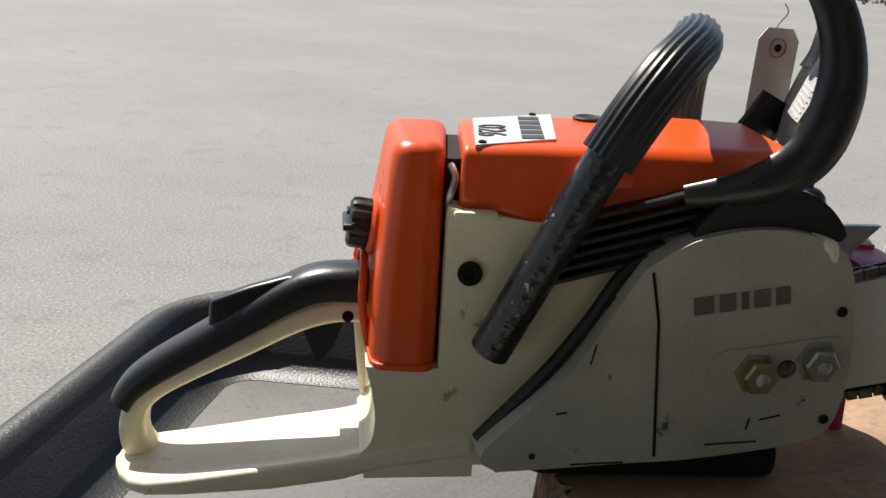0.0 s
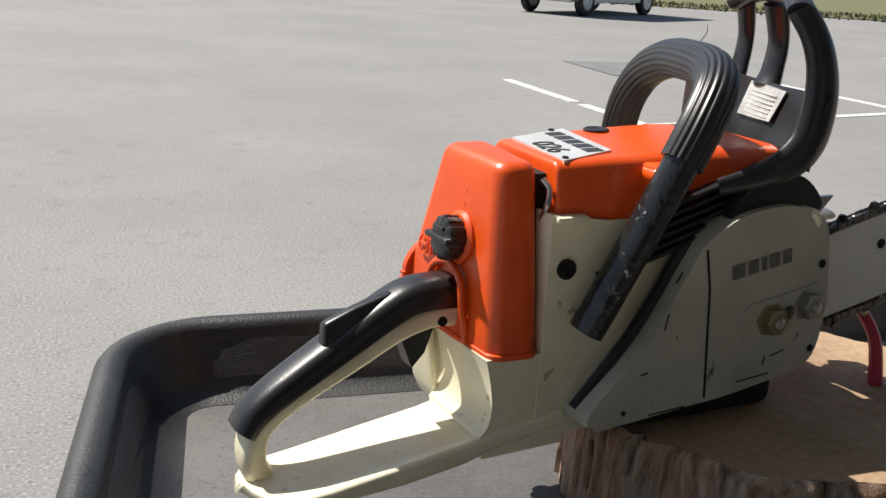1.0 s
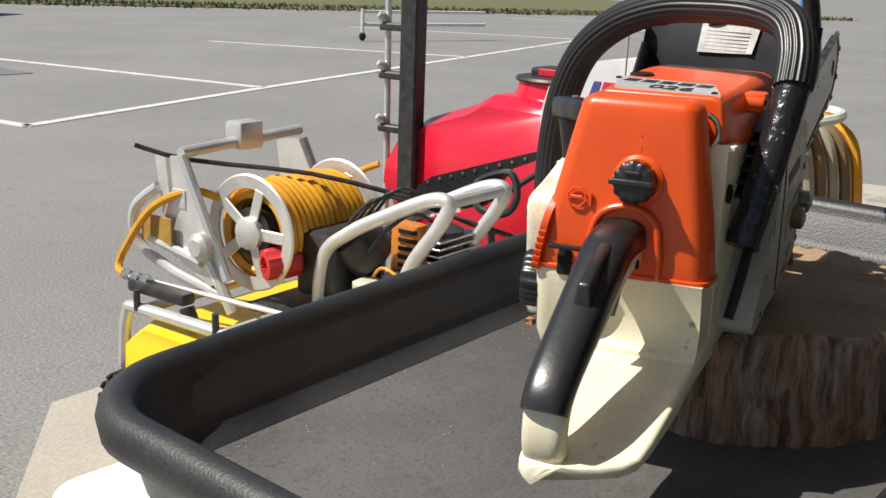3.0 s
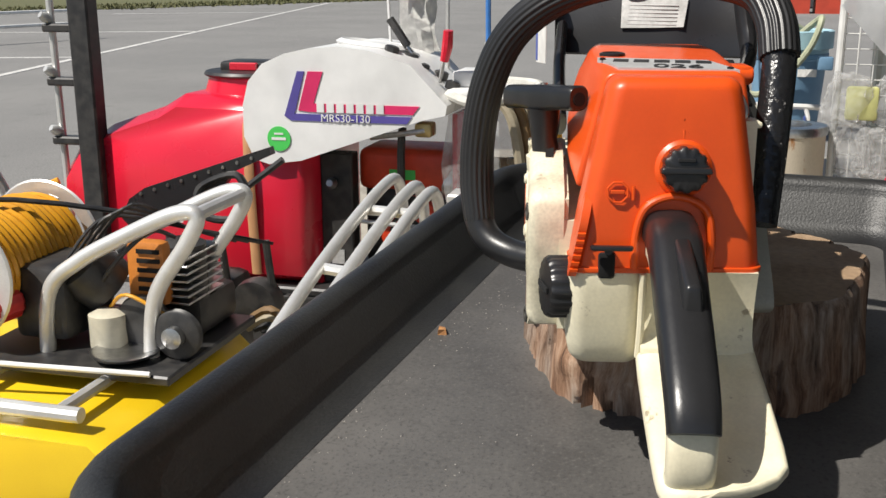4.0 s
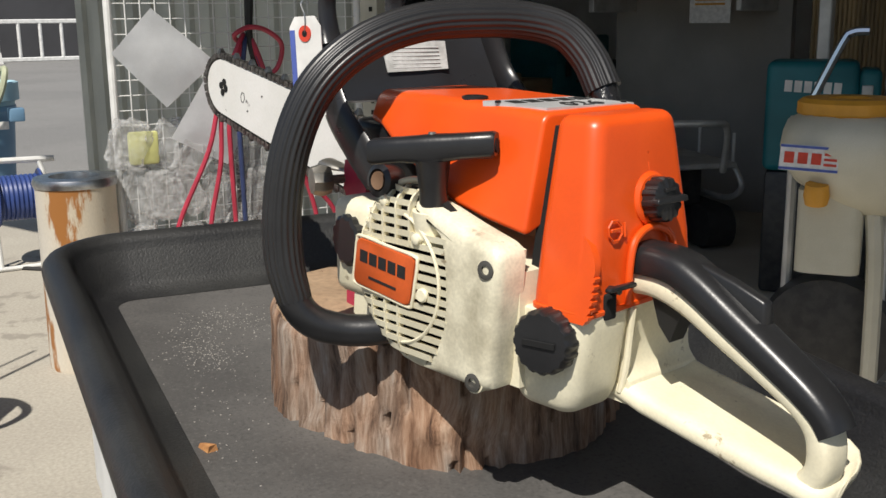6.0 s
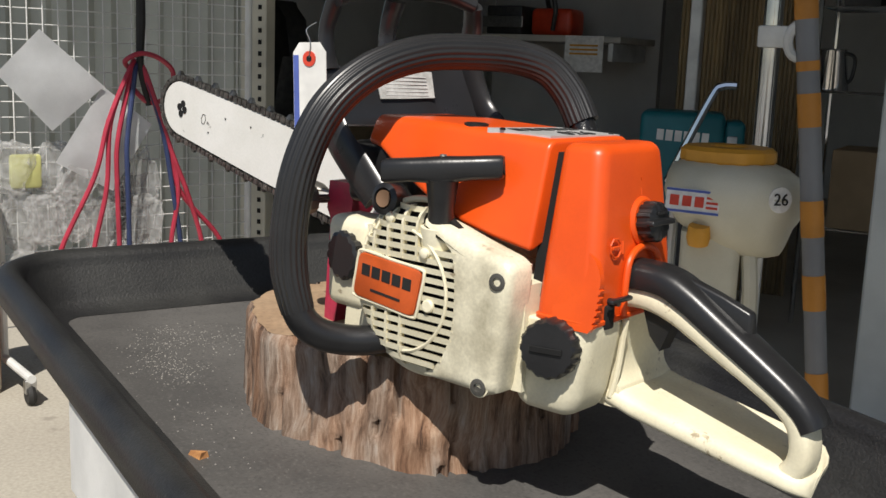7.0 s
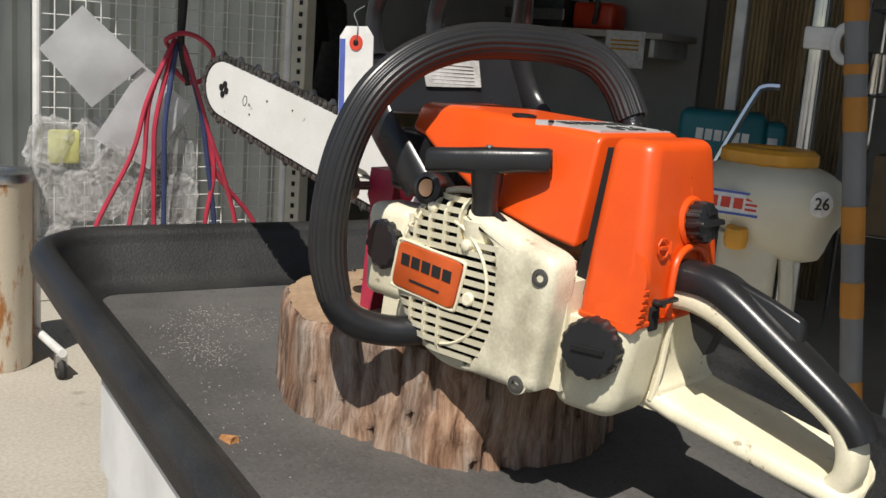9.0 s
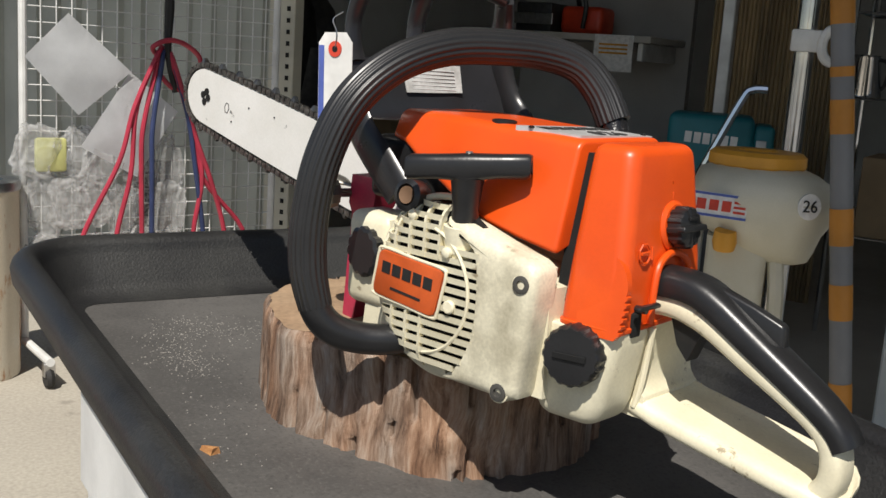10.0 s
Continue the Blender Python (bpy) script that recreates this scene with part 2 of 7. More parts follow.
def soft(rings, r=0.012, e0=0.0, e1=0.0, seg=5):
    """A skin over corner rings with rounded edges; e0 and e1 round over the first and the last end."""
    rings = [[Vector(p) for p in ring] for ring in rings]

    def end(a, b, e):
        d = [(q - p).normalized() for p, q in zip(a, b)]
        out = []
        for k in range(seg + 1):
            g = math.pi / 2 * k / seg
            s, back = e * (1 - math.sin(g)), e * (1 - math.cos(g))
            ring = []
            for i, p in enumerate(a):
                p0, p1 = a[i - 1], a[(i + 1) % len(a)]
                ring.append((p + d[i] * back + ((p0 - p).normalized() + (p1 - p).normalized()) * s, s))
            out.append(ring)
        return out
    plain = [[(p, 0.0) for p in ring] for ring in rings]
    first = end(rings[0], rings[1], e0) if e0 else [plain[0]]
    last = end(rings[-1], rings[-2], e1)[::-1] if e1 else [plain[-1]]
    done = []
    for ring in first + plain[1:-1] + last:
        out = []
        for i, (p, s) in enumerate(ring):
            p0, p1 = ring[i - 1][0], ring[(i + 1) % len(ring)][0]
            rr = max(r - s, 0.0015)
            a = p + (p0 - p).normalized() * min(rr, 0.46 * (p0 - p).length)
            b = p + (p1 - p).normalized() * min(rr, 0.46 * (p1 - p).length)
            for k in range(seg + 1):
                t = k / seg
                w = 1.42 * t * (1 - t)
                out.append((a * (1 - t) ** 2 + p * w + b * t * t) / ((1 - t) ** 2 + w + t * t))
        done.append(out)
    return loft(done)


def slab(profile, y0, y1, bevel=0.0, seg=2, inset=0.0):
    """A profile of (x, z) points given depth along y; with inset the y0 side is smaller."""
    cx = sum(p[0] for p in profile) / len(profile)
    cz = sum(p[1] for p in profile) / len(profile)
    near = [(cx + (x - cx) * (1 - inset), y0, cz + (z - cz) * (1 - inset)) for x, z in profile]
    return loft([near, [(x, y1, z) for x, z in profile]], bevel, seg)


def spline(points, steps=6, closed=False):
    """A smooth run of points through the given ones."""
    p = [Vector(q) for q in points]
    out, n = [], len(p)
    for i in range(n if closed else n - 1):
        a, b, c, d = (p[(i + k) % n] if closed else p[min(max(i + k, 0), n - 1)] for k in (-1, 0, 1, 2))
        for s in range(steps):
            t = s / steps
            out.append(0.5 * ((2 * b) + (c - a) * t + (2 * a - 5 * b + 4 * c - d) * t * t + (3 * b - a - 3 * c + d) * t ** 3))
    if not closed:
        out.append(p[-1])
    return out


def tube(points, radius, sides=10, steps=6, flute=0.0, ribs=0, closed=False, flat=1.0, bm=None, up=None):
    """A round bar along a smooth path; radius may be a list along the given points; flute and ribs groove it lengthwise."""
    path = spline(points, steps, closed) if steps > 1 else [Vector(q) for q in points]
    n = len(path)
    rad = [radius] * n if not isinstance(radius, (list, tuple)) else [float(np.interp(i / (n - 1), np.linspace(0, 1, len(radius)), radius)) for i in range(n)]
    bm = bm or bmesh.new()
    rings, side = [], None
    for i, q in enumerate(path):
        a, b = path[(i - 1) % n if closed else max(i - 1, 0)], path[(i + 1) % n if closed else min(i + 1, n - 1)]
        t = (b - a).normalized()
        if side is None:
            ref = Vector(up) if up else (Vector((0, 0, 1)) if abs(t.z) < 0.9 else Vector((1, 0, 0)))
            side = t.cross(ref).normalized()
        side = (side - t * side.dot(t)).normalized()
        over = t.cross(side)
        ring = []
        for k in range(sides):
            g = 2 * math.pi * k / sides
            r = rad[i] * (1 + (flute * math.cos(g * ribs) if ribs else 0))
            ring.append(bm.verts.new(q + side * (r * math.cos(g)) + over * (r * flat * math.sin(g))))
        rings.append(ring)
    for a, b in zip(rings, rings[1:] + (rings[:1] if closed else [])):
        for k in range(sides):
            bm.faces.new((a[k], a[(k + 1) % sides], b[(k + 1) % sides], b[k]))
    if not closed:
        bm.faces.new(rings[0][::-1])
        bm.faces.new(rings[-1])
    return bm


def lathe(profile, at=(0, 0, 0), axis=(0, 0, 1), sides=24, knurl=0, depth=0.0, bm=None, caps=True):
    """A profile of (radius, height) spun round an axis; knurl cuts that many grooves of the given depth."""
    bm = bm or bmesh.new()
    m = Matrix.Translation(at) @ Vector(axis).to_track_quat("Z", "Y").to_matrix().to_4x4()
    rings = []
    for r, h in profile:
        ring = []
        for k in range(sides):
            g = 2 * math.pi * k / sides
            rr = r - (depth if knurl and (k * knurl * 2 // sides) % 2 else 0) if r > depth * 2 else r
            ring.append(bm.verts.new(m @ Vector((rr * math.cos(g), rr * math.sin(g), h))))
        rings.append(ring)
    for a, b in zip(rings, rings[1:]):
        for k in range(sides):
            bm.faces.new((a[k], a[(k + 1) % sides], b[(k + 1) % sides], b[k]))
    if caps:
        bm.faces.new(rings[0][::-1])
        bm.faces.new(rings[-1])
    return bm


def writing(body, size, m, mat, parent, name="lettering", thick=0.0004, shear=0.0):
    cu = bpy.data.curves.new(name, "FONT")
    cu.body, cu.size, cu.extrude, cu.align_x, cu.align_y, cu.shear, cu.resolution_u = body, size, thick, "CENTER", "CENTER", shear, 3
    tmp = new(name, cu)
    me = bpy.data.meshes.new_from_object(tmp.evaluated_get(bpy.context.evaluated_depsgraph_get()))
    bpy.data.objects.remove(tmp)
    bpy.data.curves.remove(cu)
    bm = bmesh.new()
    bm.from_mesh(me)
    bpy.data.meshes.remove(me)
    return part(name, bm, mat, parent, m=m, smooth=False)


def bars(rows, m, mat, parent, name="print", thick=0.0004):
    """Unreadable print: plain bars (x0, x1, y0, y1) in one plane."""
    bm = bmesh.new()
    for x0, x1, y0, y1 in rows:
        b2 = bmesh.ops.create_cube(bm, size=1.0, matrix=Matrix.Translation(((x0 + x1) / 2, (y0 + y1) / 2, 0)) @ Matrix.Diagonal((x1 - x0, y1 - y0, thick, 1)))
    return part(name, bm, mat, parent, m=m, smooth=False)


def facing(at, right, up):
    """A matrix whose x is right and y is up, for things lying flat on a surface."""
    r = Vector(right).normalized()
    u = (Vector(up) - r * Vector(up).dot(r)).normalized()
    n = r.cross(u)
    return Matrix(((r.x, u.x, n.x, at[0]), (r.y, u.y, n.y, at[1]), (r.z, u.z, n.z, at[2]), (0, 0, 0, 1)))


# ---- tray, stump ----
FLOOR, RIM = 0.794, 0.860
TRAY = Matrix.Translation((-0.033, 0.002, 0)) @ Matrix.Rotation(radians(-5.8), 4, "Z") @ Matrix.Translation((0.2, 0, 0)) @ Matrix.Rotation(radians(-2.86), 4, "Y") @ Matrix.Translation((-0.2, 0, 0))


def rounded(x0, x1, y0, y1, r, z, seg=8):
    out = []
    for cx, cy, a0 in ((x1 - r, y1 - r, 0), (x0 + r, y1 - r, 90), (x0 + r, y0 + r, 180), (x1 - r, y0 + r, 270)):
        for s in range(seg + 1):
            g = radians(a0 + 90 * s / seg)
            out.append((cx + r * math.cos(g), cy + r * math.sin(g), z))
    return out


def build_tray():
    """A dump-cart tray: flat floor, steep sides and a thick rolled lip."""
    t = thing("cart_tray", (0.2, 0.71, 0.75), "black plastic cart tray with a thick rolled rim and dusty floor", "tray")
    X0, X1, Y0, Y1 = -0.250, 0.700, 0.462, 0.996
    rings = []
    steps = [(0.060, FLOOR + 0.0005), (0.040, FLOOR + 0.004), (0.030, FLOOR + 0.016), (0.016, RIM - 0.018)]
    for k in range(9):
        g = radians(25 * k)
        steps.append((-0.001 + 0.016 * math.cos(g), RIM - 0.017 + 0.017 * math.sin(g)))
    steps += [(-0.015, RIM - 0.030), (-0.008, RIM - 0.036), (0.004, RIM - 0.032), (0.014, FLOOR - 0.012), (0.035, FLOOR - 0.016)]
    for i, z in steps:
        r = max(0.02, 0.085 - i)
        rings.append(rounded(X0 + i, X1 - i, Y0 + i, Y1 - i, r, z, 9))
    bm = loft(rings, caps=False)
    part("tray_body", bm, TRAYP, t, sharp=60, m=TRAY)
    bm = bmesh.new()
    vs = [bm.verts.new(p) for p in rounded(X0 + 0.048, X1 - 0.048, Y0 + 0.048, Y1 - 0.048, 0.045, FLOOR, 9)]
    bm.faces.new(vs)
    low = [bm.verts.new((v.co.x, v.co.y, FLOOR - 0.015)) for v in vs]
    bm.faces.new(low[::-1])
    for k in range(len(vs)):
        bm.faces.new((vs[k], vs[(k + 1) % len(vs)], low[(k + 1) % len(vs)], low[k]))
    part("tray_floor", bm, TRAYF, t, "dusty grey-black tray floor", m=TRAY)
    return t


build_tray()
table = thing("white_stand", (0.0, 0.75, 0.0), "white plastic box stand carrying the black tray", "stand")
TURN = Matrix.Translation((-0.033, 0.002, 0)) @ Matrix.Rotation(radians(-5.8), 4, "Z")
part("stand_body", loft([rounded(-0.325, 0.305, 0.53, 1.000, 0.035, z, 6) for z in (0.0, 0.757)], 0.005, 2), WHITEP, table, m=TURN)
part("side_board", box(-0.250, 0.302, 0.9945, 1.0005, 0.735, 0.820, 0.002, 1), WHITEP, table, m=TURN)

STUMP_TOP, SBASE = 0.881, 0.786


def build_stump():
    """A short block of old trunk: uneven fibrous sides, a sawn top."""
    s = thing("wood_stump", (0.275, 0.675, SBASE), "short weathered brown wooden stump with cracked fibrous sides", "stump")
    n, hs = 220, 22
    rings = []
    for j in range(hs + 1):
        f = j / hs
        ring = []
        for k in range(n):
            g = 2 * math.pi * k / n
            base = Vector((0.172 * math.cos(g), 0.147 * math.sin(g), 0))
            p = noise.noise(Vector((math.cos(g) * 1.4, math.sin(g) * 1.4, 3.1))) * 0.016
            p += noise.noise(Vector((math.cos(g) * 7, math.sin(g) * 7, f * 0.5))) * 0.006
            q = noise.noise(Vector((math.cos(g) * 22, math.sin(g) * 22, f * 1.2 + 9)))
            p += q * 0.0035 - (0.007 if q < -0.42 else 0) + noise.noise(Vector((math.cos(g) * 60, math.sin(g) * 60, f * 2))) * 0.0012
            kn = math.exp(-(((g - radians(143)) * 0.15) ** 2 + ((f - 0.36) * 0.085) ** 2) / 0.00012)
            p += 0.006 * kn
            p -= 0.004 * max(0, f - 0.93) / 0.07 - 0.004 * (1 - f)
            d = base.normalized()
            z = SBASE + f * (STUMP_TOP - SBASE + 0.004 * noise.noise(Vector((math.cos(g) * 3, math.sin(g) * 3, 7))) * f)
            ring.append((0.268 + base.x + d.x * p, 0.675 + base.y + d.y * p, z))
        rings.append(ring)
    part("bark_side", loft(rings, caps=False), BARK, s, sharp=80)
    top = rings[-1]
    bm = bmesh.new()
    c = Vector((0.275, 0.675, STUMP_TOP))
    prev = None
    for i in range(13):
        r = 1 - i / 12
        row = []
        for p in top[::2]:
            q = c.lerp(Vector(p), r)
            q.z += 0.0015 * noise.noise(Vector((q.x * 60, q.y * 60, 0))) * min(1, (1 - r) * 6)
            row.append(bm.verts.new(q))
        if prev:
            for k in range(len(row)):
                bm.faces.new((prev[k], prev[(k + 1) % len(row)], row[(k + 1) % len(row)], row[k]))
        prev = row
    bmesh.ops.remove_doubles(bm, verts=bm.verts, dist=0.00005)
    part("sawn_top", bm, WOODEND, s, "sawn brown end grain", sharp=80)
    return s


build_stump()

# ---- chainsaw: x runs from the rear handle to the bar, y to the starter side ----
SAW = Matrix.Translation((0.10, 0.69, 0)) @ Matrix.Rotation(radians(10), 4, "Z")
saw = thing("chainsaw", (0.10, 0.69, 0.88), "orange and cream chainsaw with black handles resting on a stump", "chainsaw", turn=10)


def sp(name, bm, mat, label="", parent=None, sharp=35):
    return part(name, bm, mat, parent or saw, label, SAW, sharp)


# rear air-filter cover
def cover_ring(z, u0, u1, v0, v1):
    return [(u0, v0, z), (u1, v0 - 0.001, z), (u1, v1 + 0.001, z), (u0, v1, z)]


def filter_ring(z, ur, ul, v0, v1):
    """One level of the filter cover: its rear face slants and the front edge follows the gap."""
    return [(ur, v0, z), (-0.0765, v0 - 0.002, z), (-0.0675, v1 + 0.001, z), (ul, v1, z)]


sp("filter_cover", soft([filter_ring(0.9435, -0.1110, -0.1175, -0.0465, 0.0750), filter_ring(0.955, -0.1110, -0.1172, -0.0455, 0.0738), filter_ring(0.985, -0.1105, -0.1160, -0.0420, 0.0690),
                         filter_ring(1.050, -0.1060, -0.1065, -0.0315, 0.0560), filter_ring(1.0665, -0.1040, -0.1040, -0.0285, 0.0525)], 0.011, 0.002, 0.008, 6), ORANGE, "glossy orange filter cover", sharp=60)
sp("cover_lip", soft([filter_ring(0.9420, -0.1120, -0.1186, -0.0478, 0.0760), filter_ring(0.9460, -0.1122, -0.1188, -0.0480, 0.0762)], 0.009, 0.001, 0.001), ORANGE)
# raised moulding over the handle root and round the knob
sp("cover_boss", lathe([(0.0185, -0.004), (0.0180, 0.003), (0.0155, 0.005)], (-0.109, 0.006, 1.0105), (-1, 0, 0.12), 32), ORANGE)
sp("handle_shroud", tube([(-0.112, -0.0140, 0.944), (-0.1165, -0.0135, 0.968), (-0.1165, -0.008, 0.986), (-0.1160, 0.010, 0.9935), (-0.1170, 0.028, 0.987), (-0.1180, 0.0345, 0.970), (-0.1180, 0.0350, 0.946)], 0.0026, 10), ORANGE)
knob = sp("choke_knob", lathe([(0.0138, 0), (0.0150, 0.0015), (0.0150, 0.009), (0.0143, 0.0115), (0.0120, 0.0128), (0.004, 0.0130)], (-0.1135, 0.006, 1.0105), (-1, 0, 0.12), 72, 12, 0.0011), BLACKP, "black fluted twist knob")
part("knob_grip", soft([[(-0.1270 + d, -0.0100, 1.0100), (-0.1270 + d, 0.0220, 1.0100), (-0.1265 + d, 0.0210, 1.0140), (-0.1265 + d, -0.0090, 1.0140)] for d in (0.003, -0.0025)], 0.0012, 0.0, 0.0008, 3), BLACKP, knob, m=SAW)
part("knob_print", box(-0.1272, -0.1258, 0.0005, 0.0115, 1.0172, 1.0196, 0.0004, 1), BLACKP, knob, m=SAW)
# embossed arrow and stop mark
sp("arrow_shaft", tube([(-0.1085, 0.0062, 1.023), (-0.1076, 0.0062, 1.0345)], 0.0012, 8, 1), ORANGE)
sp("arrow_head", tube([(-0.1078, 0.0092, 1.0325), (-0.1068, 0.0062, 1.0415), (-0.1078, 0.0032, 1.0325)], 0.0009, 6, 1, closed=True), ORANGE)
mark = sp("stop_mark", tube([(-0.1158 + 0.10 * 0.0065 * math.sin(g), 0.0470 + 0.0068 * math.cos(g), 0.9955 + 0.0068 * math.sin(g)) for g in np.linspace(math.pi / 8, 2 * math.pi + math.pi / 8, 8, endpoint=False)], 0.0008, 6, 1, closed=True), ORANGE)
part("mark_print", box(-0.1168, -0.1150, 0.0425, 0.0515, 0.9945, 0.9970, 0.0004, 1), ORANGE, mark, m=SAW)
sp("small_arrow", tube([(-0.1155, 0.0370, 0.9905), (-0.1150, 0.0370, 0.9995)], 0.0011, 6, 1), ORANGE)
# wing with a toothed rear edge beside the switch
wing = [(-0.086, 0.9395), (-0.1165, 0.9395)]
for k in range(6):
    z = 0.9425 + 0.0048 * k
    back = -0.0020 * math.sin(math.pi * (k + 1) / 9)
    wing += [(-0.1180 + back, z), (-0.1192 + back, z + 0.0006), (-0.1196 + back, z + 0.0026), (-0.1178 + back, z + 0.0032)]
wing += [(-0.1203, 0.9725), (-0.1194, 0.9775), (-0.1172, 0.9830), (-0.1135, 0.9885), (-0.1080, 0.9935), (-0.1000, 0.9970), (-0.0900, 0.9950), (-0.082, 0.972)]
sp("toothed_wing", loft([[(x, 0.0720 - 0.19 * (z - 0.94), z) for x, z in wing], [(x, 0.0772 - 0.19 * (z - 0.94), z) for x, z in wing]], 0.0009, 2), ORANGE, "orange wing with a toothed edge", sharp=30)
# no hollow here: a black block carries the shade of the switch opening
sp("switch_slot_shade", box(-0.1190, -0.108, 0.0470, 0.0580, 0.9385, 0.9560, 0.002), DARK, "black block painting the shade of the switch recess")
sp("stop_switch", tube([(-0.110, 0.0520, 0.9575), (-0.1245, 0.0520, 0.9590)], 0.0028, 8, 1), BLACKP)
sp("switch_lever", soft([[(-0.1225, 0.0360, 0.9590), (-0.1225, 0.0640, 0.9590), (-0.1225, 0.0640, 0.9625), (-0.1225, 0.0360, 0.9625)], [(-0.1265, 0.0370, 0.9592), (-0.1265, 0.0630, 0.9592), (-0.1265, 0.0630, 0.9622), (-0.1265, 0.0370, 0.9622)]], 0.001, 0.0005, 0.0008, 2), BLACKP)

# top shroud
TOP = [(-0.0650, [(0.0725, 0.9845), (0.0540, 1.0665), (-0.0370, 1.0675), (-0.0425, 1.0350)]),
       (-0.030, [(0.0760, 0.9915), (0.0555, 1.0690), (-0.0385, 1.0690), (-0.0460, 1.0290)]),
       (0.000, [(0.0775, 0.9985), (0.0570, 1.0710), (-0.0400, 1.0700), (-0.0490, 1.0275)]),
       (0.040, [(0.0770, 1.0150), (0.0580, 1.0730), (-0.0410, 1.0715), (-0.0520, 1.0380)]),
       (0.075, [(0.0735, 1.0330), (0.0570, 1.0745), (-0.0410, 1.0730), (-0.0510, 1.0540)]),
       (0.100, [(0.0680, 1.0470), (0.0540, 1.0745), (-0.0380, 1.0735), (-0.0460, 1.0640)]),
       (0.1175, [(0.0640, 1.0500), (0.0530, 1.0742), (-0.0370, 1.0732), (-0.0440, 1.0655)])]


def gap_skew(u, v):
    """The rear edge of the shroud runs aslant to the saw."""
    return u + 0.085 * v * max(0.0, min(1.0, (0.02 - u) / 0.08))


sp("top_shroud", soft([[(gap_skew(u, v), v, z) for v, z in p] for u, p in TOP], 0.0075, 0.003, 0.003), ORANGE, "glossy orange engine shroud", sharp=50)
lug = sp("shroud_lug", soft([[(0.000 - 0.006 * math.cos(g), y, 1.0590 + 0.0065 * math.sin(g)) for g in np.linspace(0, 2 * math.pi, 8, endpoint=False)] for y in (-0.036, -0.0555)], 0.002, 0.0, 0.002, 3), ORANGE)
part("lug_hole", lathe([(0.0022, 0), (0.0022, 0.0008)], (0.000, -0.0552, 1.0590), (0, -1, 0), 12), DARK, lug, m=SAW)
part("lug_web", box(-0.004, 0.022, -0.055, -0.036, 1.052, 1.066, 0.003, 2), ORANGE, lug, m=SAW)
# solid black filler gives the slit between the covers its shade by colour
sp("cover_gap_shade", loft([[(-0.080, -0.036, 0.955), (-0.058, -0.036, 0.955), (-0.058, 0.065, 0.955), (-0.078, 0.065, 0.955)], [(-0.085, -0.024, 1.058), (-0.062, -0.024, 1.058), (-0.055, 0.045, 1.058), (-0.080, 0.045, 1.058)]]), DARK, "black filler painting the shade in the gap between the covers")
sp("spring_clip", tube([(-0.0725, -0.030, 1.030), (-0.0735, -0.0375, 1.040), (-0.0710, -0.0355, 1.050), (-0.0735, -0.030, 1.056)], 0.0020, 8), STEEL)
cap = sp("shroud_screw_cap", lathe([(0.0095, -0.002), (0.0095, 0.0016), (0.0080, 0.0022), (0.0062, 0.0014), (0.0030, 0.0010)], (0.018, 0.0440, 1.0715), (-0.03, 0, 1), 24), BLACKP)
# name plate with its model number
PLATE_AT = ((-0.0530, 0.0445), (-0.0615, -0.0345), (-0.0150, -0.0205), (-0.0030, 0.0560))


def on_top(u, v, d=0.0):
    return (u, v, 1.0690 + 0.058 * (u + 0.040) + d)


plate = sp("name_plate", loft([[on_top(u, v, d) for u, v in PLATE_AT] for d in (-0.003, 0.0006)], 0.0003, 1), PLATE, "aluminium name plate")
pright, pup = (-0.0105, -0.081, -0.0006), (0.0510, 0.0160, 0.0030)
writing("026", 0.0230, SAW @ facing(on_top(-0.0480, 0.0040, 0.0008), pright, pup), INK, plate)
bars([(-0.034 + k * 0.0142, -0.0235 + k * 0.0142, -0.0062, 0.0062) for k in range(5)], SAW @ facing(on_top(-0.0235, 0.0120, 0.0008), pright, pup), INK, plate, "brand_print")
for u, v in ((-0.0150, 0.0530), (-0.0570, -0.0290)):
    part("plate_pin", lathe([(0.0022, 0), (0.0022, 0.0014), (0.001, 0.0018)], on_top(u, v, 0.0003), (0, 0, 1), 10), DARK, plate, m=SAW)

# tank housing and crankcase
sp("fuel_tank", soft([cover_ring(0.8725, -0.1020, -0.055, 0.0270, 0.0730), cover_ring(0.890, -0.1090, -0.050, 0.0270, 0.0765),
                      cover_ring(0.930, -0.1160, -0.048, 0.0270, 0.0765), cover_ring(0.9425, -0.1170, -0.048, 0.0270, 0.0765)], 0.012, 0.009, 0.002), CREAM, "cream fuel tank housing", sharp=60)
wall = spline([(-0.1140, 0, 0.9430), (-0.1105, 0, 0.930), (-0.1075, 0, 0.912), (-0.1090, 0, 0.8975), (-0.1150, 0, 0.8895)], 4)
sp("tank_recess", slab([(q.x, q.z) for q in wall] + [(-0.112, 0.874), (-0.05, 0.876), (-0.05, 0.943)], -0.0452, 0.028, 0.0), CREAM, "smooth cream wall under the handle", sharp=60)
sp("tank_seam", tube([(-0.1170, 0.0285, 0.9420), (-0.1150, 0.0285, 0.925), (-0.1120, 0.0285, 0.900), (-0.1080, 0.0290, 0.882)], 0.0025, 8, 4), CREAM)
sp("crankcase", slab([(-0.074, 0.884), (0.10, 0.884), (0.125, 0.90), (0.125, 1.010), (0.06, 1.03), (-0.03, 1.030), (-0.074, 1.036)], -0.046, 0.020, 0.006, 2), CREAM, "cream crankcase")
sp("crankcase_half", slab([(-0.066, 0.886), (0.10, 0.886), (0.120, 0.90), (0.110, 0.985), (0.06, 0.995), (0.0, 0.976), (-0.066, 0.965)], 0.0195, 0.082, 0.006, 2), CREAM, "cream crankcase half")
